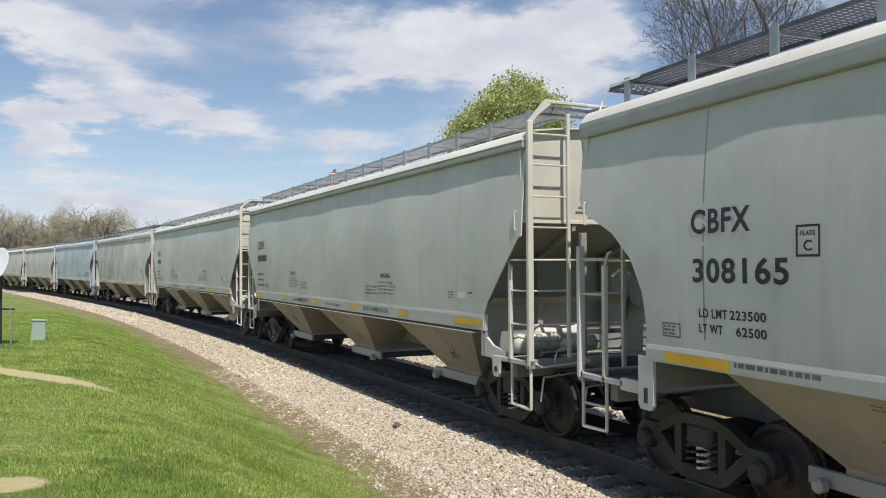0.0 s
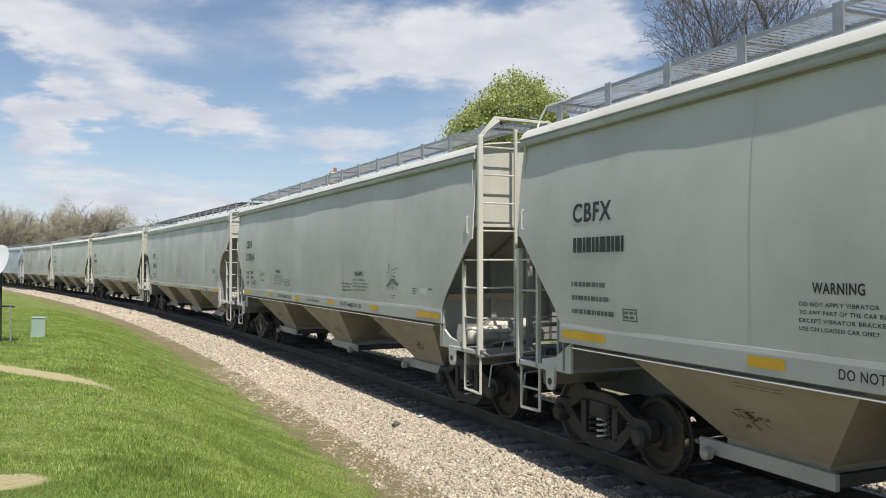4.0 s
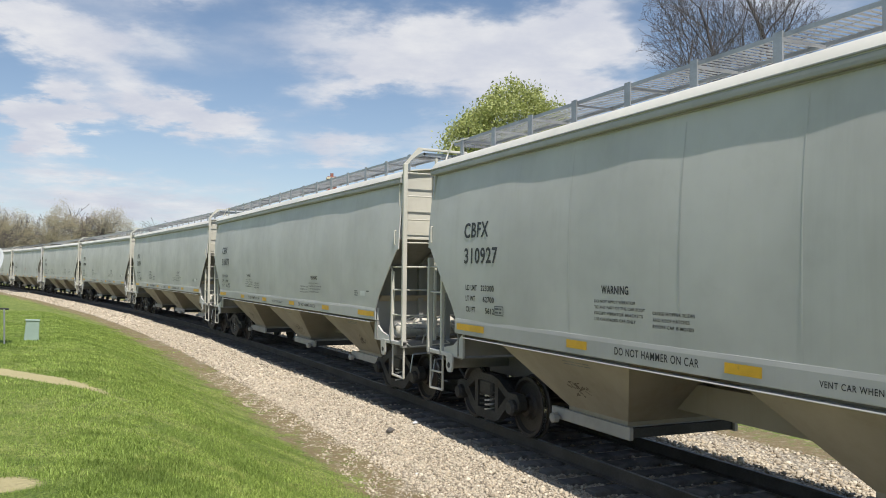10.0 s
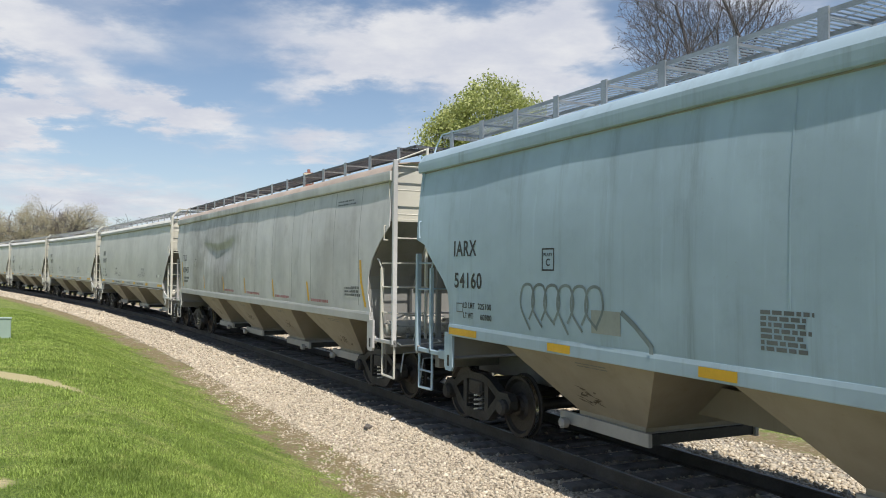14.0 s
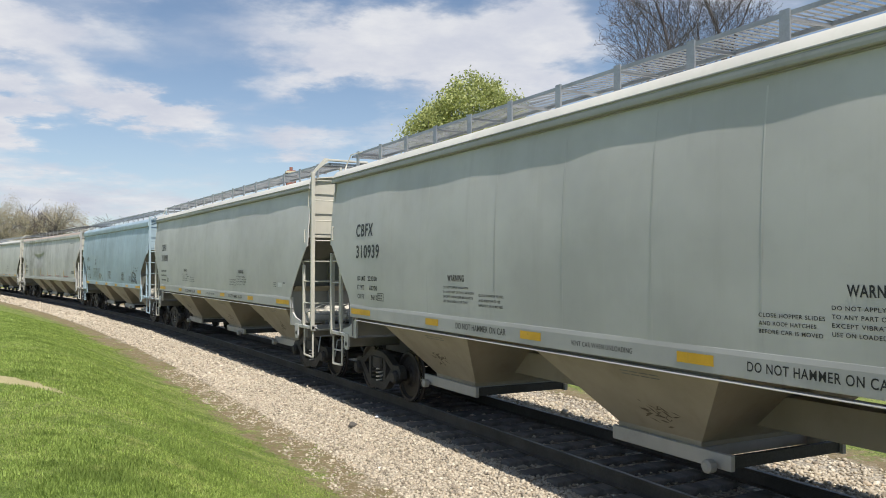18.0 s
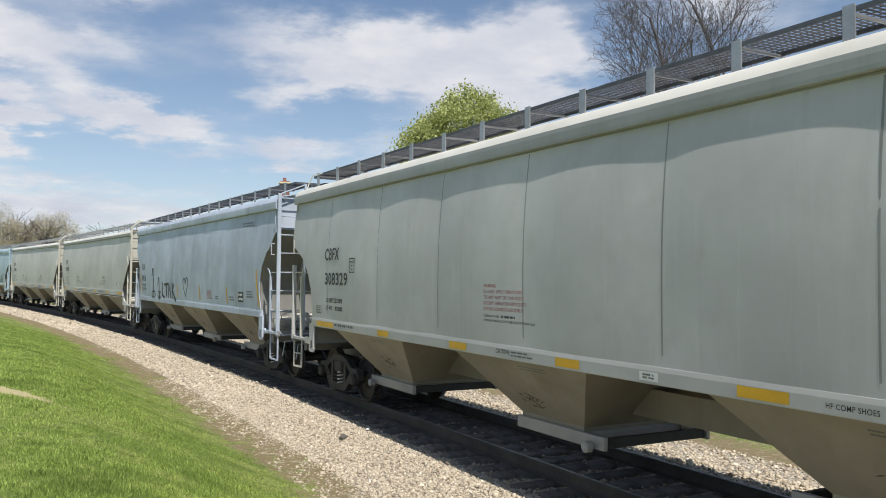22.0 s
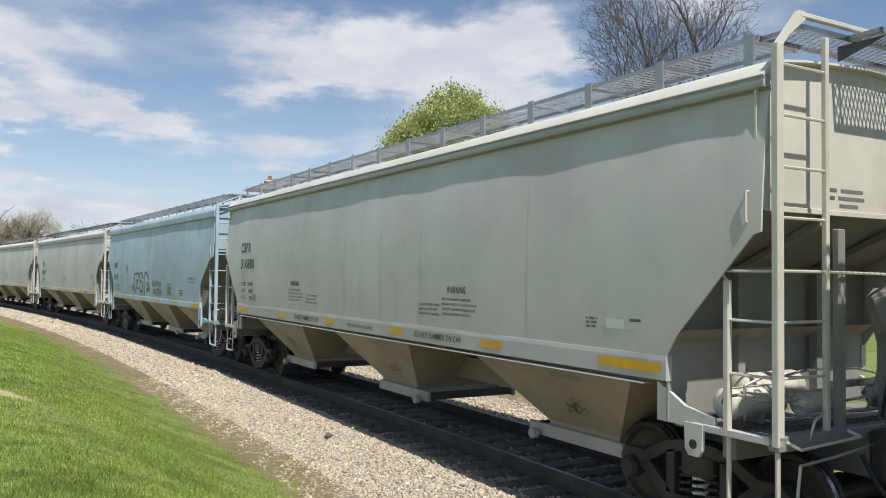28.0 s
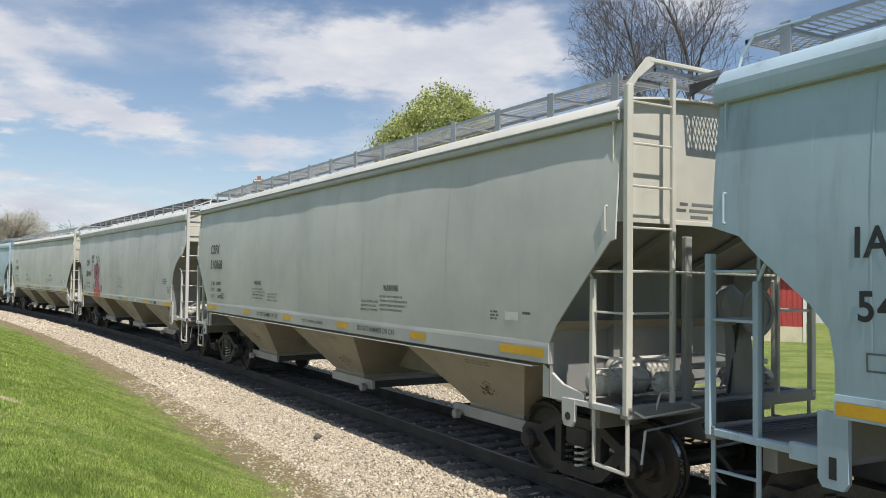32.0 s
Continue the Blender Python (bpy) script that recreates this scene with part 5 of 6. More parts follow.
        if kind:
            ob["kind"] = kind


class Later:
    """Keeps patches apart, so that each becomes a part of its own."""

    def __init__(self):
        self.groups = []

    def bar(self, *a):
        self.groups.append(lambda s: s.bar(*a))

    def poly(self, pts):
        self.groups.append(lambda s: s.poly(pts))


def curve_pts(pts, n=6):
    out = []
    for i in range(len(pts) - 1):
        p0, p1, p2, p3 = pts[max(i - 1, 0)], pts[i], pts[i + 1], pts[min(i + 2, len(pts) - 1)]
        for j in range(n):
            t = j / n
            out.append(tuple(0.5 * (2 * p1[c] + (p2[c] - p0[c]) * t + (2 * p0[c] - 5 * p1[c] + 4 * p2[c] - p3[c]) * t * t + (3 * p1[c] - p0[c] - 3 * p2[c] + p3[c]) * t ** 3) for c in (0, 1)))
    return out + [pts[-1]]


def letter_car(car, kind, mark, number, ld, lt, cu, rng):
    k = KINDS[kind]
    ink, dim, yel, red, wht = Sheet(k), Sheet(k), Later(), Sheet(k), Sheet(k)
    num, wgt, wrn, plt = Sheet(k), Sheet(k), Sheet(k), Sheet(k)
    b = k.body
    if kind == "A":
        for a0, a1 in ((1.16, 2.09), (4.30, 4.73), (6.95, 7.40), (9.66, 10.12), (12.33, 12.80), (14.62, 15.50)):
            yel.bar(a0, a1, 1.575, 1.675)
        ink.word(mark, 1.41, 2.22, 3.0, 3.235)
        if number:
            num.word(number, 1.43, 2.53, 2.605, 2.845)
        else:
            num.lines(1.43, 2.53, 2.605, 2.845, 1, rng, 0.25)
        for i, (w, n) in enumerate((("LD LMT", ld), ("LT WT", lt), ("CU FT", cu))):
            z = 2.20 - 0.165 * i
            if n:
                wgt.word(w, 1.48, 1.48 + 0.065 * len(w), z, z + 0.085)
                wgt.word(n, 2.42 - 0.07 * len(n), 2.42, z, z + 0.085)
            else:
                dim.lines(1.38, 2.34, z, z + 0.1, 1, rng)
        dim.outline(2.43, 2.69, 1.86, 2.0)
        dim.lines(2.45, 2.67, 1.88, 1.98, 2, rng)
        for a in (5.02, 11.45):
            wrn.word("WARNING", a, a + 0.50, 2.25, 2.345)
        for a in (4.88, 11.32):
            for i, (w, l) in enumerate((("DO NOT APPLY VIBRATOR", 0.76), ("TO ANY PART OF THE CAR BODY", 0.92), ("EXCEPT VIBRATOR BRACKETS", 0.88), ("USE ON LOADED CAR ONLY", 0.76))):
                wrn.word(w, a, a + l, 2.145 - 0.068 * i, 2.18 - 0.068 * i)
        for a in (5.92, 10.62):
            for i, (w, l) in enumerate((("CLOSE HOPPER SLIDES", 0.64), ("AND ROOF HATCHES", 0.56), ("BEFORE CAR IS MOVED", 0.62))):
                wrn.word(w, a, a + l, 2.055 - 0.068 * i, 2.09 - 0.068 * i)
        for a in (5.27, 10.50):
            wrn.word("DO NOT HAMMER ON CAR", a, a + 1.34, 1.58, 1.665)
        wrn.word("VENT CAR WHEN UNLOADING", 8.0, 9.03, 1.585, 1.64)
        dim.lines(14.40, 14.62, 1.95, 2.08, 3, rng)
        wht.bar(14.72, 15.0, 1.97, 2.07)
        dim.lines(14.76, 14.96, 1.99, 2.05, 2, rng)
        dim.bar(15.08, 15.24, 2.05, 2.08)
    elif kind in "BG":
        for a0, a1 in ((1.62, 2.56), (4.66, 5.1), (7.18, 7.66), (9.70, 10.14), (12.32, 12.85), (14.86, 15.78)):
            yel.bar(a0, a1, 1.485, 1.585)
        if mark:
            ink.word(mark, 2.04, 2.86, 2.79, 3.03)
        if number:
            num.word(number, 2.06, 3.30, 2.31, 2.55)
            for i, (w, n) in enumerate((("LD LMT", ld), ("LT WT", lt))):
                z = 1.97 - 0.15 * i
                wgt.word(w, 2.14, 2.14 + 0.067 * len(w), z, z + 0.088)
                wgt.word(n, 3.03 - 0.075 * len(n), 3.03, z, z + 0.088)
        plt.outline(3.38, 3.63, 2.55, 2.82, 0.02)
        plt.word("PLATE", 3.43, 3.58, 2.73, 2.77)
        plt.word("C", 3.46, 3.55, 2.60, 2.69)
        dim.outline(1.58, 1.86, 1.74, 1.89)
        dim.lines(1.61, 1.83, 1.76, 1.87, 3, rng)
        dim.lines(2.62, 3.70, 1.52, 1.585, 1, rng, 0.3)
        for i, (w, l) in enumerate((("WARNING", 0.30), ("DO NOT APPLY VIBRATORS", 0.88), ("TO ANY PART OF CAR BODY", 0.92), ("EXCEPT VIBRATOR BRACKETS", 0.98), ("USE ON LOADED CAR ONLY", 0.90))):
            red.word(w, 8.12, 8.12 + l, 2.36 - 0.075 * i, 2.405 - 0.075 * i)
        wrn.word("CLOSE LOCK AND", 8.12, 8.50, 1.975, 2.005)
        dim.lines(8.54, 8.92, 1.965, 2.015, 1, rng, 0.4)
        wrn.word("COVERS AND OUTLETS BEFORE MOVING CAR", 8.12, 9.30, 1.915, 1.945)
        wrn.word("CAUTION:", 8.42, 8.74, 1.525, 1.58)
        dim.lines(8.77, 9.26, 1.50, 1.58, 2, rng, 0.5)
        wht.bar(11.10, 11.36, 1.49, 1.58)
        dim.lines(11.14, 11.32, 1.505, 1.565, 2, rng, 0.4)
        dim.lines(14.78, 15.25, 2.14, 2.33, 3, rng)
        wrn.word("EMPTY LOAD", 15.26, 15.64, 2.02, 2.07)
        dim.lines(15.28, 15.56, 1.86, 2.0, 2, rng, 0.5)
        wrn.word("HF COMP SHOES", 13.18, 13.62, 1.51, 1.555)
        plt.bar(13.72, 14.0, 1.49, 1.57)
    elif kind in "CD":
        ink.word(mark, 1.30, 1.98, 2.66, 2.87)
        if number:
            num.word(number, 1.36, 2.24 + (0.1 if len(number) > 5 else 0), 2.22, 2.43)
        if ld:
            for i, (w, n) in enumerate((("LD LMT", ld), ("LT WT", lt))):
                z = 2.03 - 0.15 * i
                wgt.word(w, 1.42, 1.42 + 0.063 * len(w), z, z + 0.085)
                wgt.word(n, 2.25 - 0.065 * len(n), 2.25, z, z + 0.085)
        else:
            dim.lines(1.5, 2.4, 1.85, 2.1, 2, rng)
        strips = (7.28, 10.12, 12.97) if kind == "D" else (4.7, 7.35, 9.8, 12.45, 15.1)
        for a in strips:
            yel.poly([(a, 2.15), (a + 0.09, 2.15), (a + 0.20, 1.72), (a + 0.10, 1.72)])
        a = b - 1.22
        for a0, a1 in ((1.08, 1.32), (a - 0.10, a + 0.16)):
            yel.poly([(a0, 2.62), (a0 + 0.10, 2.62), (a0 + 0.15, 2.2), (a1 + 0.10, 1.72), (a1, 1.72), (a0 + 0.05, 2.2)])
        plt.outline(3.32, 3.56, 2.46, 2.71, 0.018)
        dim.lines(b - 2.05, b - 1.5, 1.90, 2.10, 3, rng)
        dim.lines(b - 2.6, b - 1.6, 3.72, 3.86, 2, rng, 0.6)
        if kind == "D":
            red.lines(11.0, 11.6, 1.78, 2.05, 8, rng, 0.5)
            dim.lines(11.9, 12.3, 1.78, 1.9, 2, rng)
            dim.lines(13.3, 13.8, 1.78, 1.92, 2, rng)
            plt.bar(14.12, 14.56, 1.78, 2.05)
            wht.lines(14.16, 14.52, 1.80, 2.03, 2, rng, 0.5)
        else:
            for a in (7.6, 10.1, 12.75, 15.4):
                red.lines(a, a + 1.3, 1.70, 1.80, 1, rng, 0.4)
            dim.lines(17.75, 18.2, 1.9, 2.12, 3, rng, 0.3)
    else:
        for a0, a1 in ((1.42, 2.30), (4.12, 4.60), (6.68, 7.16), (8.9, 9.38), (11.25, 11.71), (13.2, 14.0)):
            yel.bar(a0, a1, 1.485, 1.585)
        ink.word(mark, 1.58, 2.30, 2.66, 2.89)
        if number:
            num.word(number, 1.60, 2.46 if len(number) > 2 else 1.9, 2.19, 2.42)
        if ld:
            for i, (w, n) in enumerate((("LD LMT", ld), ("LT WT", lt))):
                z = 1.90 - 0.15 * i
                wgt.word(w, 1.88, 1.88 + 0.06 * len(w), z, z + 0.085)
                wgt.word(n, 2.73 - 0.065 * len(n), 2.73, z, z + 0.085)
        dim.outline(1.66, 1.86, 1.83, 1.97)
        o = 4.03
        plt.outline(o, o + 0.27, 2.46, 2.74, 0.02)
        plt.word("PLATE", o + 0.04, o + 0.23, 2.64, 2.68)
        plt.word("C", o + 0.09, o + 0.18, 2.52, 2.61)
        dim.lines(7.42, 7.97, 1.80, 2.16, 7, rng, 0.3)
        dim.outline(10.38, 10.98, 1.76, 2.14, 0.008)
        wrn.word("WARNING", 10.47, 10.85, 2.07, 2.115)
        dim.lines(10.42, 10.94, 1.78, 2.05, 5, rng, 0.35)
        dim.lines(11.89, 12.37, 1.78, 1.97, 4, rng, 0.4)
        for i, w in enumerate(("EX W10-8 H 4-8", "EW   8-4 H 15-1")):
            wgt.word(w, 12.81, 13.57, 2.29 - 0.11 * i, 2.36 - 0.11 * i)
    ink.done("reporting_mark", "black_ink", car, "black stencilled reporting mark")
    num.done("car_number", "black_ink", car, "black stencilled car number")
    wgt.done("weight_stencil", "black_ink", car, "small black weight figures", "stuff")
    wrn.done("warning_stencil", "black_ink", car, "small black warning words", "stuff")
    plt.done("plate_stencil", "black_ink", car, "black square clearance mark", "stuff")
    dim.done("fine_print", "dim_ink", car, "small faded stencilled notices", "stuff")
    for face in yel.groups:
        one = Sheet(k)
        face(one)
        one.done("reflector_tape", "yellow", car, "yellow reflective tape")
    red.done("red_notice", "red_ink", car, "faded red stencilled notice", "stuff")
    wht.done("data_plate", "white_ink", car, "small white data plate")


def spray_car(car, kind, number):
    k = KINDS[kind]
    if number == "54536":
        g = Sheet(k, 0.0008)
        for pts, w in (([(5.02, 2.20), (5.08, 1.74), (5.44, 1.66)], 0.045), ([(5.14, 2.16), (5.17, 1.80)], 0.03), ([(5.42, 2.12), (5.98, 2.15)], 0.045), ([(5.72, 2.13), (5.68, 1.72)], 0.045), ([(5.80, 2.12), (5.78, 1.74)], 0.025),
                       ([(5.98, 1.68), (6.06, 2.14), (6.36, 1.70), (6.44, 2.16)], 0.04), ([(6.12, 2.06), (6.30, 1.80)], 0.025), ([(6.66, 2.16), (6.60, 1.66)], 0.045), ([(6.90, 2.14), (6.62, 1.92), (6.80, 1.84), (7.08, 1.60)], 0.04)):
            g.stroke(pts, w)
        for a, z in ((3.45, 2.68), (4.42, 2.36)):
            g.stroke(curve_pts([(a - 0.12, z - 0.25), (a, z), (a + 0.1, z - 0.2), (a + 0.16, z - 0.85)]), 0.035)
            g.ring(a + 0.02, z - 0.95 if z > 2.5 else z - 0.62, 0.12, 0.12, 0.025)
            g.ring(a + 0.30, z - 0.95 if z > 2.5 else z - 0.62, 0.12, 0.12, 0.025)
        g.stroke([(6.9, 1.75), (7.15, 1.6)], 0.05)
        g.stroke(curve_pts([(8.45, 1.78), (8.17, 2.15), (8.23, 2.34), (8.37, 2.34), (8.45, 2.2), (8.55, 2.36), (8.70, 2.34), (8.73, 2.15), (8.45, 1.78)]), 0.022)
        g.done("spray_writing", "black_ink", car, "black spray-painted letters and a heart outline", "stuff")
    elif number == "54160":
        g = Sheet(k, 0.0008)
        for i in range(6):
            a = 3.52 + 0.28 * i
            g.stroke(curve_pts([(a + 0.2, 1.72 + 0.05 * (i % 3)), (a, 2.0), (a + 0.06, 2.25), (a + 0.26, 2.27), (a + 0.32, 2.05), (a + 0.2, 1.85)]), 0.018)
        g.stroke([(5.57, 2.02), (5.77, 1.90), (6.02, 1.70), (6.02, 1.645)], 0.03)
        g.done("spray_outline", "pale_spray", car, "thin grey bubble-letter spray outline", "stuff")
        g = Sheet(k, 0.0008)
        g.stroke(curve_pts([(12.36, 2.10), (12.44, 1.98), (12.40, 1.76), (12.60, 1.80)]), 0.03)
        g.stroke(curve_pts([(12.88, 2.12), (12.62, 2.13), (12.70, 1.95), (12.66, 1.74), (12.89, 1.80)]), 0.03)
        g.stroke([(12.68, 1.95), (12.92, 1.94)], 0.026)
        g.stroke([(13.02, 2.12), (13.06, 1.95), (13.00, 1.76)], 0.03)
        g.stroke(curve_pts([(13.00, 2.12), (13.28, 2.0), (13.24, 1.93), (13.04, 1.90), (13.32, 1.78), (13.36, 1.70), (13.02, 1.77)]), 0.03)
        g.done("spray_writing", "black_ink", car, "black spray-painted letters", "stuff")
        g = Sheet(k, 0.0004)
        g.bar(5.02, 5.54, 1.77, 2.03)
        g.done("tan_patch", "tan_patch", car, "olive-grey painted-out patch")
    elif number == "310964":
        g = Sheet(k, 0.0008)
        for i in range(8):
            a = 3.15 + 0.085 * i
            g.stroke(curve_pts([(a, 2.33 - 0.05 * (i % 3)), (a - 0.02, 2.2), (a + 0.04, 2.16), (a + 0.06, 2.24)]), 0.005)
        for z, a in ((2.05, 3.3), (2.0, 3.35)):
            g.bar(a, a + 0.42, z, z + 0.012)
        g.stroke(curve_pts([(13.20, 2.33), (13.27, 2.34), (13.32, 2.43), (13.34, 2.48), (13.30, 2.48), (13.32, 2.41)]), 0.007)
        g.stroke([(13.41, 2.51), (13.42, 2.40), (13.46, 2.38), (13.74, 2.43)], 0.007)
        g.stroke(curve_pts([(13.21, 2.07), (13.34, 2.14), (13.48, 2.20), (13.62, 2.16), (13.75, 2.11)]), 0.02)
        g.stroke(curve_pts([(13.31, 2.09), (13.48, 2.15), (13.64, 2.11), (13.80, 2.13)]), 0.01)
        for a, z in ((13.30, 2.12), (13.42, 2.21), (13.57, 2.16), (13.46, 1.98)):
            g.stroke([(a, z), (a + 0.035, z + 0.09)], 0.008)
        for a, l, z in ((13.27, 0.06, 2.26), (13.33, 0.06, 2.21), (13.36, 0.07, 2.31), (13.46, 0.06, 2.29), (13.54, 0.08, 2.33), (13.48, 0.15, 2.26), (13.37, 0.25, 1.90), (13.40, 0.15, 1.86)):
            g.bar(a, a + l, z, z + 0.012)
        g.done("chalk_scrawl", "dim_ink", car, "thin grey chalk scrawl", "stuff")
    elif number == "54192":
        g = Sheet(k, 0.0008)
        g.stroke([(5.73, 1.72), (5.60, 2.0), (5.56, 2.42), (6.23, 2.46), (6.23, 2.30)], 0.04)
        g.stroke([(5.88, 2.2), (6.18, 2.2), (5.88, 2.06), (5.90, 1.9), (6.23, 1.9)], 0.035)
        g.stroke(curve_pts([(6.93, 2.28), (6.73, 2.46), (6.43, 2.42), (6.46, 2.2), (6.80, 2.12), (6.90, 1.95), (6.78, 1.80), (6.48, 1.82), (6.43, 1.95)]), 0.045)
        g.stroke(curve_pts([(7.73, 2.28), (7.48, 2.48), (7.18, 2.40), (7.13, 2.05), (7.16, 1.72)]), 0.045)
        rg = random.Random(5)
        for row, z in enumerate((2.08, 1.82)):
            pts = [(8.33 + 0.09 * i + (0.1 * row), z + (0.13 if i % 2 else -0.08) + rg.uniform(-0.04, 0.04)) for i in range(15)]
            g.stroke(curve_pts(pts, 3), 0.016)
        dk = Sheet(k, 0.0004)
        dk.outline(5.05, 5.56, 1.79, 2.02, 0.012)
        dk.lines(5.08, 5.53, 1.81, 2.0, 6, rg, 0.35)
        dk.done("boxed_notice", "dim_ink", car, "small boxed black notice", "stuff")
        g.done("spray_writing", "dim_ink", car, "dark spray-painted scrawl", "stuff")
    elif number == "308304":
        a = 4.38  # the figure's middle
        r = Sheet(k, 0.0006)
        r.oval(3.72, 1.89, 0.08, 0.115)
        r.oval(5.32, 1.84, 0.125, 0.15)
        r.poly([(3.78, 1.64), (5.18, 1.64), (5.12, 1.72), (4.9, 1.80), (4.3, 1.74), (4.02, 1.80), (3.85, 1.74)])
        r.bar(3.78, 5.18, 1.465, 1.625)
        r.done("red_spray", "red_spray", car, "red sprayed ground and dots", "stuff")
        p = Sheet(k, 0.0012)
        p.oval(4.06, 2.52, 0.17, 0.31, 0.12)
        p.oval(4.73, 2.52, 0.17, 0.31, -0.12)
        p.oval(a, 2.40, 0.185, 0.22)
        p.poly([(4.17, 2.18), (4.65, 2.2), (4.74, 2.0), (4.72, 1.80), (4.60, 1.64), (4.38, 1.64), (4.24, 1.80), (4.15, 2.0)])
        p.poly([(4.34, 2.9), (4.44, 2.9), (4.42, 2.6), (4.36, 2.6)])
        p.done("pink_insect_spray", "pink", car, "pink spray-painted insect figure")
        g = Sheet(k, 0.0018)
        g.ring(4.06, 2.52, 0.17, 0.31, 0.018, 0.12)
        g.ring(4.73, 2.52, 0.17, 0.31, 0.018, -0.12)
        g.stroke(curve_pts([(4.02, 2.62), (4.06, 2.54), (4.12, 2.46)]), 0.03)
        g.stroke(curve_pts([(4.78, 2.62), (4.72, 2.54), (4.68, 2.46)]), 0.03)
        for s in (-1, 1):
            g.stroke(curve_pts([(a + s * 0.05, 2.90), (a + s * 0.07, 3.02), (a + s * 0.13, 3.10)]), 0.016)
            g.oval(a + s * 0.14, 3.14, 0.05, 0.06)
            g.oval(a + s * 0.085, 2.76, 0.055, 0.14)
        for s, q in ((-1, 4.18), (1, 4.70)):
            for n in range(2):
                z = 2.02 - 0.14 * n
                g.stroke([(q, z), (q + s * 0.14, z + 0.06), (q + s * 0.25, z - 0.16)], 0.013)
        g.oval(a, 2.48, 0.09, 0.07)
        g.poly([(a - 0.07, 2.44), (a + 0.07, 2.44), (a, 2.28)])
        g.ring(a, 2.40, 0.185, 0.22, 0.018)
        g.stroke(curve_pts([(4.17, 2.18), (4.14, 2.0), (4.24, 1.80), (4.40, 1.64)]), 0.018)
        g.stroke(curve_pts([(4.65, 2.2), (4.75, 2.0), (4.73, 1.80), (4.60, 1.64)]), 0.018)
        for n in range(3):
            z = 2.06 - 0.14 * n
            g.stroke(curve_pts([(4.20, z - 0.03), (4.42, z + 0.04), (4.68, z - 0.02)]), 0.014)
        g.poly([(4.42, 1.62), (4.60, 1.62), (4.50, 1.47)])
        g.word("SAVE", 3.26, 3.72, 3.06, 3.24)
        g.word("THE", 3.30, 3.72, 2.88, 3.03)
        g.word("'S", 4.60, 4.86, 2.90, 3.10)
        g.done("black_spray", "black_ink", car, "black spray outlines and words", "stuff")


# ---------------------------------------------------------------- the train
LABELS = {
    "A": "pale grey smooth-sided covered hopper car, nearly clean", "B": "pale grey covered hopper car with welded side panels",
    "C": "long streaked grey covered hopper car with a rusty roof", "D": "faded blue-grey covered hopper car with spray paint",
    "I": "pale blue covered hopper car with grey spray writing", "G": "dirty dark grey covered hopper car with vertical streaks",
}
WHEEL_R = 0.457
TRAIN, AXLES = [], []


def build_train():
    truck = build_truck()
    wheelset, bands = build_wheelset()
    for b in bands:
        part("tread", b, "tread", wheelset, "worn bright tread", True)
    wheelset.parent = truck
    built = {}
    for i, (kind, q0, mark, number, ld, lt, cu) in enumerate(CARS):
        k = KINDS[kind]
        if kind not in built:
            car = build_car(kind, 40 + i)
            built[kind] = (car, list(car.children_recursive))
        else:
            car = new("covered_hopper_car")
            src, kids = built[kind]
            made = {src: car}
            for o in kids:
                c = o.copy()
                scene.collection.objects.link(c)
                c.parent = made[o.parent]
                made[o] = c
        tagged(car, LABELS[kind], "hopper car", group="cars of the freight train")
        letter_car(car, kind, mark, number, ld, lt, cu, random.Random(900 + i))
        spray_car(car, kind, number)
        for sx in (1, -1):
            t = copy_thing(truck, pose(sx * (k.body / 2 - k.truck_in), 0, 0))
            t.parent = car
            t.name = "truck"
            ws = [c for c in t.children if c.name.startswith("wheelset")][0]
            ws2 = copy_thing(ws, pose(-0.889, 0, WHEEL_R))
            ws2.parent = t
            ws.matrix_basis = pose(0.889, 0, WHEEL_R)
            for w, off in ((ws, 0.889), (ws2, -0.889)):
                AXLES.append((w, off, q0 + k.body / 2 - sx * (k.body / 2 - k.truck_in) - off))
        TRAIN.append((car, q0 + k.body / 2, k.body / 2 - k.truck_in))
    for o in list(truck.children_recursive) + [truck]:
        bpy.data.objects.remove(o)


build_train()


# shifts that fit the train to the camera's view, in metres at each second
VIEW_SHIFT = (0, -0.33, -0.03, 0.22, 0.1, 0, 0, 0.36, -0.06, 0, 0, 0, 0.35, 0, 0.28, 0, -0.1, -0.15, -0.06, 0.28, 0.03, 0, 0, 0.05, 0.15, 0, 0, -0.1, -0.28, 0, -0.05, 0.32, -0.2)


def run(t):
    """How far the train's mark has come along the line at t seconds."""
    i = min(int(t), 31)
    f = t - i
    f = f * f * (3 - 2 * f)
    return 11.8626 + 9.49338 * t + 0.0011835 * t * t + VIEW_SHIFT[i] * (1 - f) + VIEW_SHIFT[i + 1] * f


def car_pose(t, q, half):
    s = run(t) - q
    a, b = line_at(s + half)[0], line_at(s - half)[0]
    m = (a + b) / 2
    w = a - b
    return Matrix.Translation(m) @ pose(0, 0, 0, 0, 0, math.degrees(math.atan2(w.y, w.x)))


def motions():
    times = [i * 0.5 for i in range(65)]
    for car, q, half in TRAIN:
        walk(car, [(t, car_pose(t, q, half)) for t in times])
    for w, off, q in AXLES:
        # turned while the axle is near enough to be seen turning
        t0 = min(max((q - 5 - 11.9) / 9.52, 0), 32)
        t1 = min(max((q + 46 - 11.9) / 9.52, 0), 32)
        n0, n1 = math.floor(t0 * 15), math.ceil(t1 * 15)
        ts = sorted({0.0, 32.0} | {i / 15 for i in range(n0, n1 + 1)})
        rows = []
        for t in ts:
            u = min(max(t, n0 / 15), n1 / 15)
            rows.append((t, pose(off, 0, WHEEL_R, 0, math.degrees((run(u) - run(n0 / 15)) / WHEEL_R), 0)))
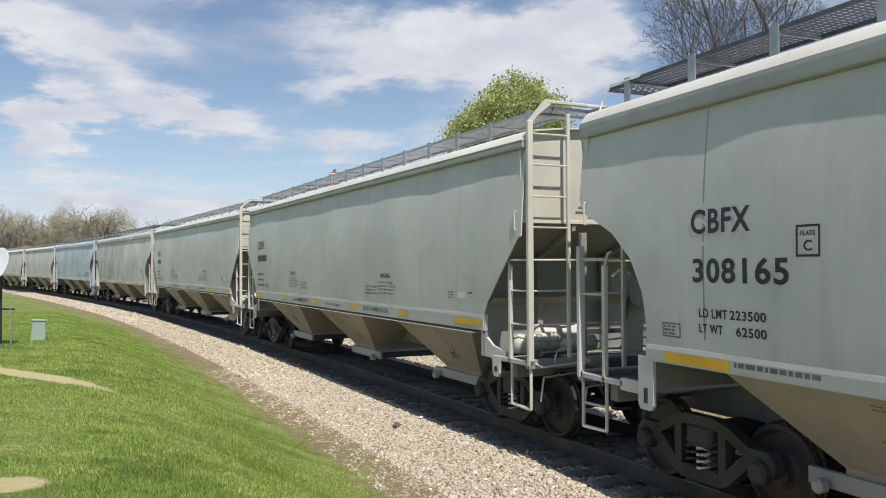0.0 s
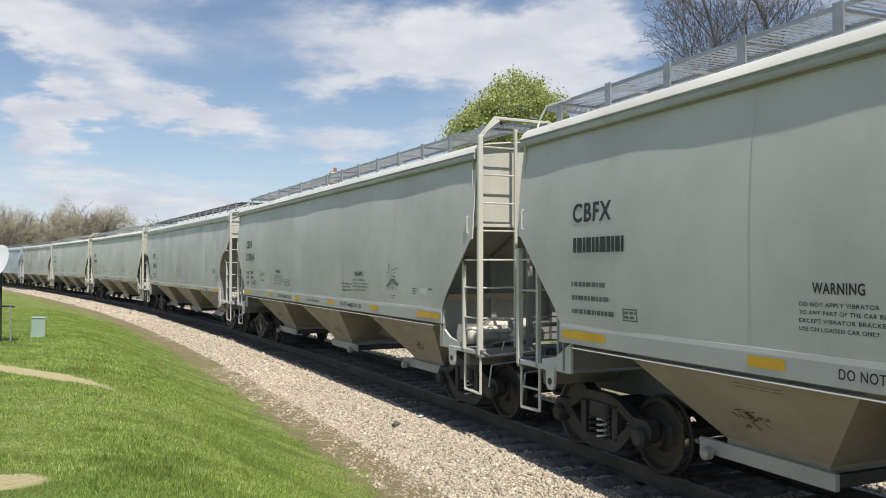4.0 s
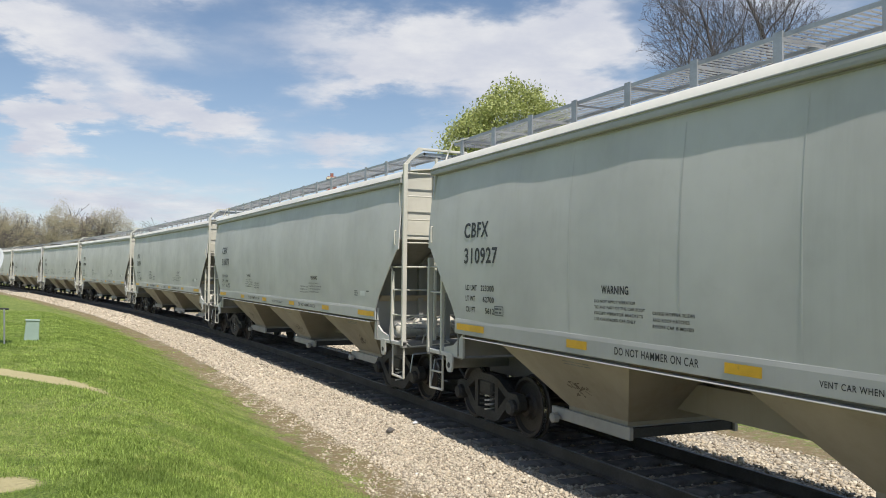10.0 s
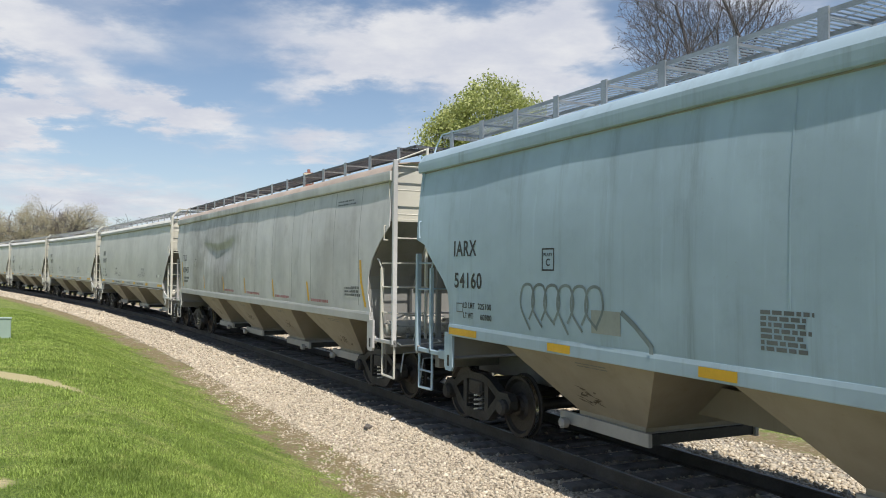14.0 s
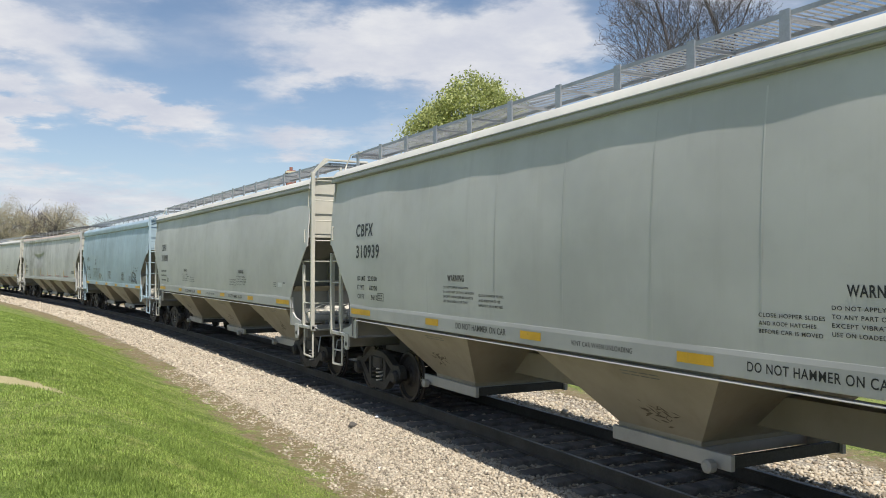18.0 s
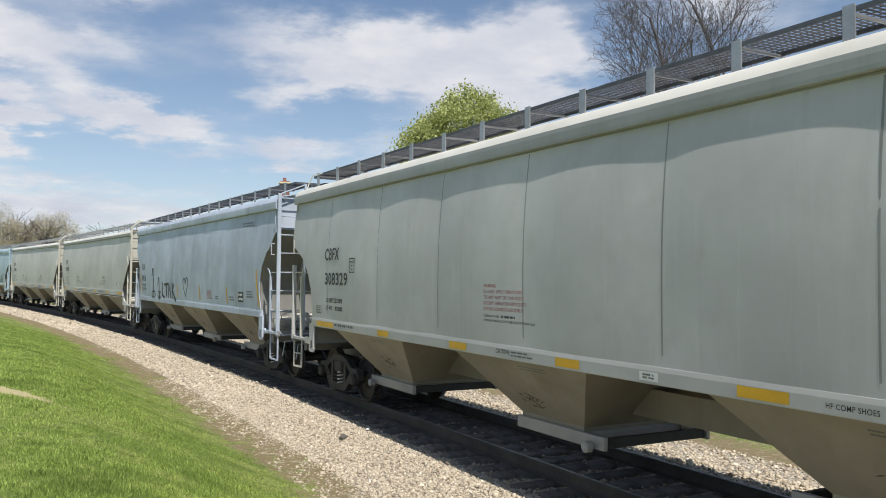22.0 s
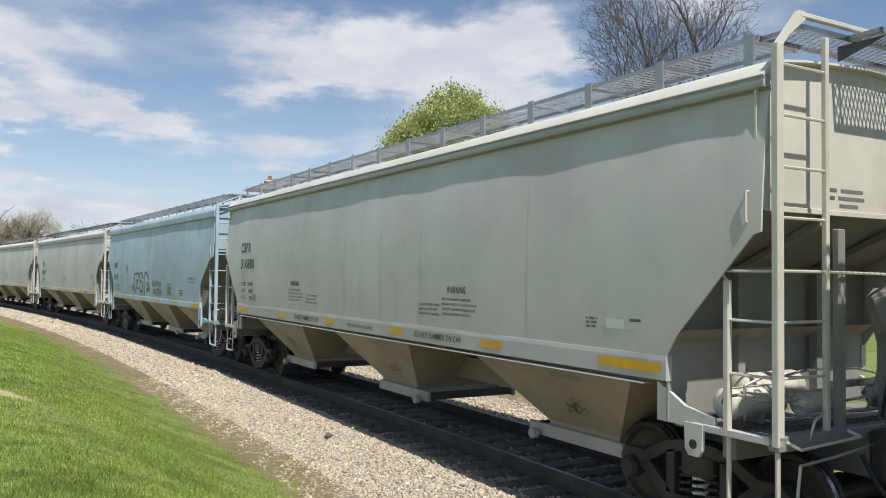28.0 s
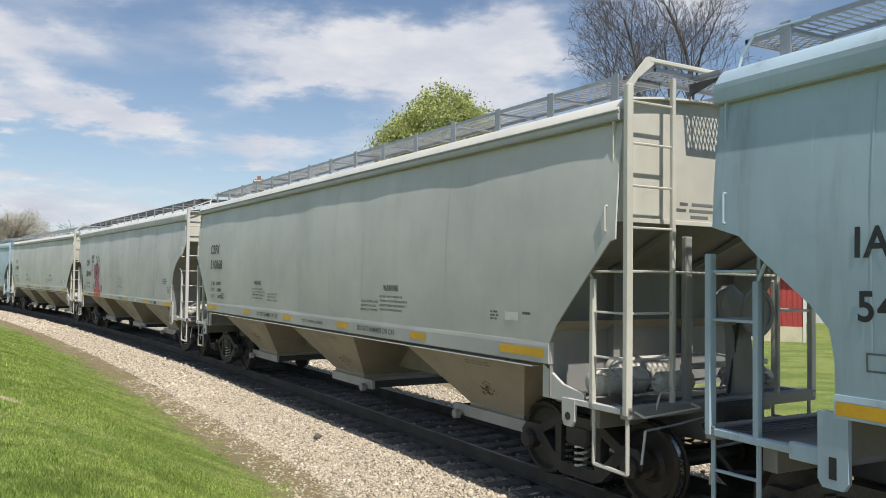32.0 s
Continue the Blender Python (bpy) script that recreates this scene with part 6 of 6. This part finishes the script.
        walk(w, rows)


# ---------------------------------------------------------------- crushed stone and grass
def scatter_stones():
    rng = np.random.default_rng(7)
    oct_v = np.array([(1, 0, 0), (-1, 0, 0), (0, 1, 0), (0, -1, 0), (0, 0, 1), (0, 0, -1)], float)
    oct_f = np.array([(0, 2, 4), (2, 1, 4), (1, 3, 4), (3, 0, 4), (2, 0, 5), (1, 2, 5), (3, 1, 5), (0, 3, 5)])
    parts = []
    for n, s_lo, s_hi, d_lo, d_hi, size in ((46000, 6, 22, 1.32, 3.0, 0.0225), (9000, 6, 26, 2.85, 3.7, 0.018), (2600, 6, 40, 0.86, 1.32, 0.026), (19000, 22, 48, 1.32, 3.0, 0.033), (4500, 6, 40, -0.66, 0.66, 0.028), (9000, 8, 40, -4.1, -1.3, 0.036), (15000, 47, 100, 1.32, 3.0, 0.05)):
        s = s_lo + (s_hi - s_lo) * rng.random(n) ** 1.35
        d = d_lo + (d_hi - d_lo) * rng.random(n)
        parts.append((s, d, size * np.exp(rng.normal(0, 0.33, n))))
    s, d, r = (np.concatenate([p[i] for p in parts]) for i in range(3))
    x, y, t = np.interp(s, LS, LX), np.interp(s, LS, LY), np.interp(s, LS, LT)
    x, y = x - np.cos(t) * d, y - np.sin(t) * d
    z = ground_height(d, s) + r * 0.25 + np.where(np.abs(d) < 1.3, 0.005, 0)
    n = len(s)
    sc = rng.uniform(0.6, 1.25, (n, 6, 1)) * np.array([1.0, 0.85, 0.62])
    ang = rng.uniform(0, 6.283, n)
    v = oct_v[None] * sc * r[:, None, None]
    ca, sa = np.cos(ang)[:, None], np.sin(ang)[:, None]
    tilt = rng.uniform(-0.6, 0.6, (n, 1))
    vx, vy, vz = v[..., 0], v[..., 1], v[..., 2]
    vx, vz = vx * np.cos(tilt) - vz * np.sin(tilt), vx * np.sin(tilt) + vz * np.cos(tilt)
    vx, vy = vx * ca - vy * sa, vx * sa + vy * ca
    co = np.stack([vx + x[:, None], vy + y[:, None], vz + z[:, None]], -1).reshape(-1, 3)
    fa = (oct_f[None] + 6 * np.arange(n)[:, None, None]).reshape(-1, 3)
    tagged(fast_mesh("ballast_stones", co, fa, "stone"), "pale crushed limestone ballast beside and between the rails", "ballast", kind="stuff")


def fast_mesh(name, co, fa, material):
    me = bpy.data.meshes.new(name)
    me.vertices.add(len(co))
    me.vertices.foreach_set("co", co.astype(np.float32).ravel())
    k = fa.shape[1]
    me.loops.add(fa.size)
    me.loops.foreach_set("vertex_index", fa.astype(np.int32).ravel())
    me.polygons.add(len(fa))
    me.polygons.foreach_set("loop_start", np.arange(0, fa.size, k, dtype=np.int32))
    me.update(calc_edges=True)
    me.materials.append(M[material])
    return new(name, me)


def scatter_grass():
    rng = np.random.default_rng(11)

    def blades(name, n, r_lo, r_hi, d_lo, d_hi, material, h, label, keep=None):
        r = r_lo + (r_hi - r_lo) * rng.random(n) ** 1.5
        a = np.radians(rng.uniform(-33, 8, n))
        x, y = r * np.sin(a), r * np.cos(a)
        d, s = side_of(x, y)
        jag = 0.5 * np.sin(s * 1.7) * np.sin(s * 0.61 + 1) + 0.35 * np.sin(s * 3.3 + 2) * np.sin(s * 1.13) + rng.normal(0, 0.30, n)
        ok = (d > d_lo + jag) & (d < d_hi + jag)
        for px, py, rx, ry, ang in SAND:
            u = (x - px) * math.cos(ang) + (y - py) * math.sin(ang)
            w = (y - py) * math.cos(ang) - (x - px) * math.sin(ang)
            ok &= (u / rx) ** 2 + (w / ry) ** 2 > 0.5 + rng.random(n) * 0.8
        x, y, d, s, r = x[ok], y[ok], d[ok], s[ok], r[ok]
        m = len(x)
        z = ground_height(d, s)
        clump = 0.8 + 0.25 * np.sin(x * 2.1 + np.sin(y * 1.7)) * np.sin(y * 2.3 + 0.5 * x) + 0.25 * np.sin(x * 9.0 + 2 * np.sin(y * 6.1)) * np.sin(y * 8.0 + 2 * np.sin(x * 5.3))
        hh = h * np.exp(rng.normal(0, 0.35, m)) * clump
        ww = 0.0022 + 0.00042 * r
        an, le = rng.uniform(0, 6.283, m), rng.normal(0, 0.5, m)
        dx, dy = np.cos(an) * ww, np.sin(an) * ww
        tx, ty = x + np.cos(an + 1.57) * le * hh + rng.normal(0, 0.01, m), y + np.sin(an + 1.57) * le * hh
        co = np.stack([np.stack([x - dx, y - dy, z - 0.01], 1), np.stack([x + dx, y + dy, z - 0.01], 1), np.stack([tx, ty, z + hh], 1)], 1).reshape(-1, 3)
        tagged(fast_mesh(name, co, np.arange(3 * m).reshape(-1, 3), material), label, "grass", kind="stuff")

    blades("lawn_grass", 760000, 4.3, 42, 3.85, 40, "grass", 0.024, "short mown spring-green lawn grass")
    blades("dry_verge_grass", 46000, 8, 40, 2.85, 4.5, "dry", 0.020, "dry straw-coloured grass along the stone bed")


scatter_stones()
scatter_grass()


# ---------------------------------------------------------------- trees
def branch_tree(name, place, height, spread, seed, levels, twigs, lean=0.0, first=0.25, trunk_r=None, up=0.25, thin=0.018):
    """A tapered trunk with limbs that fork and fork again; returns the tree, and its twig ends."""
    rng = random.Random(seed)
    tree = new(name)
    tree.matrix_basis = pose(*place)
    segs, tips = [], []

    def grow(p, way, length, r, lev):
        n = 4 if lev < 2 else 3
        q = p
        for i in range(n):
            way2 = (way + Vector((rng.gauss(0, 0.13), rng.gauss(0, 0.13), rng.gauss(0, 0.08) + up * 0.12))).normalized()
            e = q + way2 * (length / n)
            r2 = r * (1 - 0.45 / n)
            segs.append((q, e, r, r2, lev))
            q, way, r = e, way2, r2
            if lev < levels and i >= (1 if lev == 0 else 0):
                for _ in range(twigs[min(lev, len(twigs) - 1)]):
                    u = way.orthogonal().normalized()
                    u = Matrix.Rotation(rng.uniform(0, 6.283), 3, way) @ u
                    ang = rng.uniform(0.45, 0.95) * spread
                    w = (way * math.cos(ang) + u * math.sin(ang))
                    w.z += up * 0.5
                    grow(q, w.normalized(), length * rng.uniform(0.50, 0.74), r * rng.uniform(0.45, 0.62), lev + 1)
        if lev >= levels - 1:
            tips.append(q)

    r0 = trunk_r or height * 0.017
    grow(Vector((0, 0, 0)), Vector((lean, 0, 1)).normalized(), height * 0.48, r0, 0)
    top = max(s[1].z for s in segs)
    f = height / top
    for nm, cond in (("trunk", lambda l: l < 2), ("branchwork", lambda l: l >= 2)):
        sel = [s for s in segs if cond(s[4])]
        k = 7 if nm == "trunk" else 3
        co, fa = [], []
        for a, b, ra, rb, lev in sel:
            w = (b - a).normalized()
            u = w.orthogonal().normalized()
            v = w.cross(u)
            i = len(co)
            for p, r in ((a * f, ra), (b * f, rb)):
                for j in range(k):
                    an = 6.28319 * j / k
                    co.append((p + (u * math.cos(an) + v * math.sin(an)) * max(r, thin))[:])
            fa += [(i + j, i + (j + 1) % k, i + k + (j + 1) % k, i + k + j) for j in range(k)]
        o = fast_mesh(nm, np.array(co), np.array(fa), "bark")
        if nm != "trunk":
            o["kind"] = "stuff"
        o.parent = tree
    return tree, [t * f for t in tips]


def leaves(tree, tips, per, size, blur, material, seed, name="crown"):
    rng = np.random.default_rng(seed)
    c = np.repeat(np.array([t[:] for t in tips]), per, 0)
    n = len(c)
    c = c + rng.normal(0, blur, (n, 3))
    a, b = rng.normal(0, 1, (n, 3)), rng.normal(0, 1, (n, 3))
    a /= np.linalg.norm(a, axis=1)[:, None]
    b -= (a * b).sum(1)[:, None] * a
    b /= np.linalg.norm(b, axis=1)[:, None]
    s = size * np.exp(rng.normal(0, 0.3, n))[:, None]
    co = np.stack([c - a * s, c - b * s * 0.6, c + a * s, c + b * s * 0.6], 1).reshape(-1, 3)
    o = fast_mesh(name, co, np.arange(4 * n).reshape(-1, 4), material)
    o.parent = tree


def crown(tree, mid, radii, clumps, per, size, blur, material, seed):
    """Leaves in many small clumps through a rounded, uneven crown."""
    rng = np.random.default_rng(seed)
    v = rng.normal(0, 1, (clumps, 3))
    v /= np.linalg.norm(v, axis=1)[:, None]
    bumps = 1 + 0.16 * np.sin(v[:, :1] * 5 + 1) * np.sin(v[:, 1:2] * 4 + 2) + 0.10 * np.sin(v[:, 2:] * 7)
    r = rng.uniform(0.45, 1.0, (clumps, 1)) ** 0.5
    leaves(tree, [Vector(p) for p in (np.array(mid) + v * r * bumps * np.array(radii)).tolist()], per, size, blur, material, seed)


def bare_tree(place, fork, limbs, spread, seed):
    """A tall bare tree: a straight bole, limbs from about one height, and four orders of fine twigs."""
    rng = random.Random(seed)
    tree = new("bare_tree")
    tree.matrix_basis = pose(*place)
    segs = []

    def grow(p, way, length, r, lev):
        n = (6, 6, 5, 4, 3)[lev]
        q = p
        turn = rng.uniform(0, 6.283)
        for i in range(n):
            way = (way + Vector((rng.gauss(0, 0.11), rng.gauss(0, 0.11), rng.gauss(0.05, 0.07)))).normalized()
            e = q + way * (length / n)
            r2 = r * (1 - 0.6 / n)
            segs.append((q, e, r, r2, lev))
            q, r = e, r2
            if lev < 4 and i >= 1:
                for _ in range(2 if lev < 2 and i > 1 else 1):
                    turn += 2.4 + rng.gauss(0, 0.3)
                    u = Matrix.Rotation(turn, 3, way) @ way.orthogonal().normalized()
                    a = rng.uniform(0.45, 0.85)
                    w = (way * math.cos(a) + u * math.sin(a))
                    grow(q, w.normalized(), length * rng.uniform(0.40, 0.60) * (1.1 - 0.4 * i / n), r * rng.uniform(0.36, 0.52), lev + 1)

    q = Vector((0, 0, 0))
    for i in range(8):
        e = Vector((rng.gauss(0, 0.08), rng.gauss(0, 0.08), (i + 1) / 8 * fork))
        segs.append((q, e, 0.30 - 0.018 * i, 0.30 - 0.018 * (i + 1), 0))
        q = e
    for i in range(limbs):
        a = 6.283 * (i + rng.uniform(-0.2, 0.2)) / limbs
        t = spread * rng.uniform(0.7, 1.1) if i else 0.05
        w = Vector((math.cos(a) * math.sin(t), math.sin(a) * math.sin(t), math.cos(t)))
        start = q - Vector((0, 0, rng.uniform(0, 1.5) if i else 0))
        grow(start, w, rng.uniform(6.5, 7.5) if i else 8.5, 0.10 if i else 0.15, 0)
    for nm, cond in (("trunk", lambda l: l < 2), ("branchwork", lambda l: l >= 2)):
        k = 7 if nm == "trunk" else 3
        co, fa = [], []
        for a, b, ra, rb, lev in segs:
            if not cond(lev):
                continue
            w = (b - a).normalized()
            u = w.orthogonal().normalized()
            v = w.cross(u)
            i = len(co)
            for p, r in ((a, ra), (b, rb)):
                for j in range(k):
                    an = 6.28319 * j / k
                    co.append((p + (u * math.cos(an) + v * math.sin(an)) * max(r, 0.0075))[:])
            fa += [(i + j, i + (j + 1) % k, i + k + (j + 1) % k, i + k + j) for j in range(k)]
        o = fast_mesh(nm, np.array(co), np.array(fa), "bark")
        if nm != "trunk":
            o["kind"] = "stuff"
        o.parent = tree
    return tree


def plant():
    t, tips = branch_tree("leafy_tree", (4.9, 60.0, -0.5), 13.4, 0.5, 5, 2, (2, 1), up=0.8, trunk_r=0.2)
    crown(t, (0.5, 0, 13.3), (3.9, 3.9, 3.5), 440, 60, 0.10, 0.34, "leaf", 3)
    crown(t, (-2.3, 0, 12.0), (2.5, 2.7, 2.5), 200, 60, 0.10, 0.34, "leaf", 4)
    tagged(t, "rounded tree in fresh yellow-green spring leaf", "tree")
    for x, y, fork, limbs, sp, sd, lab in ((14.6, 44.0, 9.6, 3, 0.6, 21, "bare tall tree with dark spreading branches"), (17.5, 43.5, 10.2, 4, 0.5, 35, "bare tall tree with upright forking limbs")):
        t = bare_tree((x, y, -0.5), fork, limbs, sp, sd)
        tagged(t, lab, "tree", group="bare trees behind the line")
    rng = random.Random(8)
    far = [(-78 + 3.1 * i + rng.uniform(-1, 1), 125 + rng.uniform(-6, 6), rng.uniform(10.6, 12.8)) for i in range(10)] + [(-45, 124, 9.4), (-42.5, 126, 10.6), (-40, 124, 9.8)]
    for i, (x, y, h) in enumerate(far):
        t, tips = branch_tree("budding_tree", (x, y, -0.4), h, 1.1, 100 + i, 4, (2, 2, 1, 1), up=0.25, trunk_r=0.14, thin=0.03)
        if i < 10:
            crown(t, (0, 0, h * 0.60), (3.0, 3.0, h * 0.38), 260, 95, 0.05, 0.42, "bud", i)
        tagged(t, "distant brownish tree just coming into bud", "tree", group="far trees beyond the bend")


plant()


# ---------------------------------------------------------------- things beside the line
def build_dish():
    d = new("satellite_dish")
    d.matrix_basis = pose(-9.05, 16.35, 0.93)
    rng = random.Random(2)
    bm = bmesh.new()
    prof = [(0.001, 0.0)] + [(r, 0.32 * r * r) for r in np.linspace(0.06, 0.40, 8)] + [(0.412, 0.05), (0.40, 0.04)] + [(r, 0.32 * r * r - 0.012) for r in np.linspace(0.38, 0.02, 6)]
    lathe(bm, prof, n=32)
    bmesh.ops.transform(bm, matrix=pose(0, 0, 1.58) @ pose(0, 0, 0, 20, 0, 150) @ Matrix.Diagonal((1, 1, 0.92, 1)), verts=bm.verts[:])
    part("reflector", bm, "dish", d, "white oval dish", True)
    part("feed_arm", bent(bmesh.new(), [(0.0, -0.02, 1.30), (-0.16, -0.34, 1.28), (-0.22, -0.5, 1.42)], 0.016), "dark", d)
    part("feed_horn", box(bmesh.new(), -0.26, -0.18, -0.56, -0.46, 1.40, 1.50, 0.015), "dark", d)
    part("mast", rod(bmesh.new(), (0.05, 0.04, 0.0), (0.05, 0.04, 1.5), 0.03, 10), "dark", d)
    part("cross_arm", rod(bmesh.new(), (-0.25, 0.04, 0.72), (0.34, 0.04, 0.70), 0.018, 8), "dark", d)
    part("side_stake", rod(bmesh.new(), (0.28, 0.02, 0.0), (0.26, 0.02, 0.70), 0.018, 8), "galv", d)
    tagged(d, "white satellite dish on a dark post in the lawn", "satellite dish")


def build_pedestal():
    p = new("utility_pedestal")
    p.matrix_basis = pose(-9.0, 17.9, 0.84, 0, 2.5, 28)
    bm = bmesh.new()
    prism(bm, [(-0.15, 0.0), (0.15, 0.0), (0.13, 0.46), (-0.13, 0.46)], 1, -0.11, 0.11)
    bmesh.ops.bevel(bm, geom=bm.edges[:], offset=0.012, segments=1, affect="EDGES")
    part("cabinet_body", bm, "box_green", p)
    part("cabinet_lid", box(bmesh.new(), -0.145, 0.145, -0.125, 0.125, 0.45, 0.485, 0.01), "box_green", p)
    part("base_skirt", box(bmesh.new(), -0.165, 0.165, -0.125, 0.125, -0.05, 0.02, 0.005), "dark", p)
    tagged(p, "small pale green utility cabinet standing on the lawn", "utility box")


def build_house():
    h = new("house")
    h.matrix_basis = pose(-8.3, 62.0, -0.5, 0, 0, 12)
    part("wall", box(bmesh.new(), -5, 5, -4, 4, 0, 4.4), "siding", h)
    bm = bmesh.new()
    prism(bm, [(-4.5, 4.3), (4.5, 4.3), (0, 7.2)], 0, -5.3, 5.3)
    part("roof", bm, "shingle", h)
    ch = part("chimney", box(bmesh.new(), -0.45, 0.25, -0.35, 0.35, 5.6, 10.15, 0.02), "brick", h, "red brick chimney stack")
    part("chimney_cap", box(bmesh.new(), -0.52, 0.32, -0.42, 0.42, 9.95, 10.08), "cream", ch)
    part("flue_pot", lathe(bmesh.new(), [(0.13, 0.0), (0.12, 0.3)], n=12, m=pose(-0.1, 0, 10.12, 90)), "brick", ch)
    for x in (-3, 0, 3):
        w = part("window", box(bmesh.new(), x - 0.5, x + 0.5, -4.03, -3.98, 1.2, 2.6), "glass", h)
        bm = bmesh.new()
        for r in ((x - 0.56, x + 0.56, 1.12, 1.2), (x - 0.56, x + 0.56, 2.6, 2.68), (x - 0.56, x - 0.5, 1.2, 2.6), (x + 0.5, x + 0.56, 1.2, 2.6)):
            box(bm, r[0], r[1], -4.06, -3.97, r[2], r[3])
        part("window_frame", bm, "cream", w)
    tagged(h, "pale house with a red brick chimney behind the line", "house")


def build_pale_house(x, y, turn, w, dp, h, label):
    o = new("pale_house")
    o.matrix_basis = pose(x, y, -0.52, 0, 0, turn)
    part("wall", box(bmesh.new(), -w / 2, w / 2, -dp / 2, dp / 2, 0, h), "siding", o)
    bm = bmesh.new()
    prism(bm, [(-dp / 2 - 0.4, h - 0.05), (dp / 2 + 0.4, h - 0.05), (0, h + dp * 0.32)], 0, -w / 2 - 0.3, w / 2 + 0.3)
    part("roof", bm, "cream" if h < 3 else "shingle", o)
    for z in np.arange(0.9, h - 1.2, 2.5):
        for wx in np.arange(-w / 2 + 0.9, w / 2 - 0.5, 1.6):
            win = part("window", box(bmesh.new(), wx - 0.32, wx + 0.32, -dp / 2 - 0.02, -dp / 2 + 0.02, z, z + 1.25), "glass", o)
            bm = bmesh.new()
            for r in ((wx - 0.38, wx + 0.38, z - 0.06, z), (wx - 0.38, wx + 0.38, z + 1.25, z + 1.31), (wx - 0.38, wx - 0.32, z, z + 1.25), (wx + 0.32, wx + 0.38, z, z + 1.25)):
                box(bm, r[0], r[1], -dp / 2 - 0.05, -dp / 2 + 0.03, r[2], r[3])
            part("window_frame", bm, "dish", win)
    tagged(o, label, "house")


def build_barn():
    b = new("red_shed")
    b.matrix_basis = pose(18.5, 43.2, -0.52, 0, 0, -29)
    part("block_base", box(bmesh.new(), -5.0, 5.0, -3.5, 3.5, 0, 0.75), "cream", b, "cream painted block base")
    part("wall", box(bmesh.new(), -4.97, 4.97, -3.47, 3.47, 0.75, 3.6), "barn_red", b)
    rng = random.Random(4)
    first = None
    for i in range(40):
        x = -4.95 + i * 0.2475
        if first is None:
            first = part("board", box(bmesh.new(), 0, 0.235, -0.02, 0.0, 0.76, 3.58, 0.004), "barn_red", b)
            first.matrix_basis = pose(x, -3.47, 0)
        else:
            twin(first, b, pose(x, -3.47 + rng.uniform(-0.003, 0.003), 0))
    bm = bmesh.new()
    prism(bm, [(-3.9, 3.5), (3.9, 3.5), (0, 5.2)], 0, -5.3, 5.3)
    part("roof", bm, "shingle", b)
    for x in (-5.0, 5.0):
        part("corner_trim", box(bmesh.new(), x - 0.07, x + 0.07, -3.53, -3.47, 0.0, 3.55), "trim_white", b, "white corner trim")
    tagged(b, "red board shed with a cream base behind the line", "shed")


def small_things():
    for s, d, l, nm, mat, lab, cat in ((16.2, 2.10, 0.36, "wood_splinter", "tie", "dark broken piece of wood on the stones", "wood"), (23.6, 2.35, 0.12, "dark_stone", "dark", "dark lump lying on the pale stones", "stone"), (13.6, 2.75, 0.10, "litter", "rubbish", "white scrap of litter on the stones", "litter"), (16.6, 1.45, 0.22, "litter", "rubbish", "white torn plastic by the tie ends", "litter")):
        p, t = line_at(s, d)
        g = float(ground_height(np.array([d]), np.array([s]))[0])
        bm = bmesh.new()
        box(bm, -l / 2, l / 2, -l * 0.14, l * 0.16, 0, l * 0.13, l * 0.03)
        for v in bm.verts:
            v.co += Vector((noise.noise(v.co * 9 + Vector((s, 0, 0))), noise.noise(v.co * 9 + Vector((0, s, 3))), noise.noise(v.co * 9 + Vector((5, 0, s))))) * l * 0.12
        o = part(nm, bm, mat)
        o.matrix_basis = Matrix.Translation((p.x, p.y, g + 0.015)) @ pose(0, 0, 0, 4, 6, math.degrees(t) + 60)
        tagged(o, lab, cat)


build_dish()
build_pedestal()
build_house()
build_barn()
build_pale_house(32.5, 57.5, -32, 6.5, 5.0, 5.6, "two-storey pale house with dark windows beyond the line")
build_pale_house(39.5, 62.0, -30, 8.0, 5.0, 2.4, "low pale outbuilding with a light roof beyond the line")
small_things()
motions()
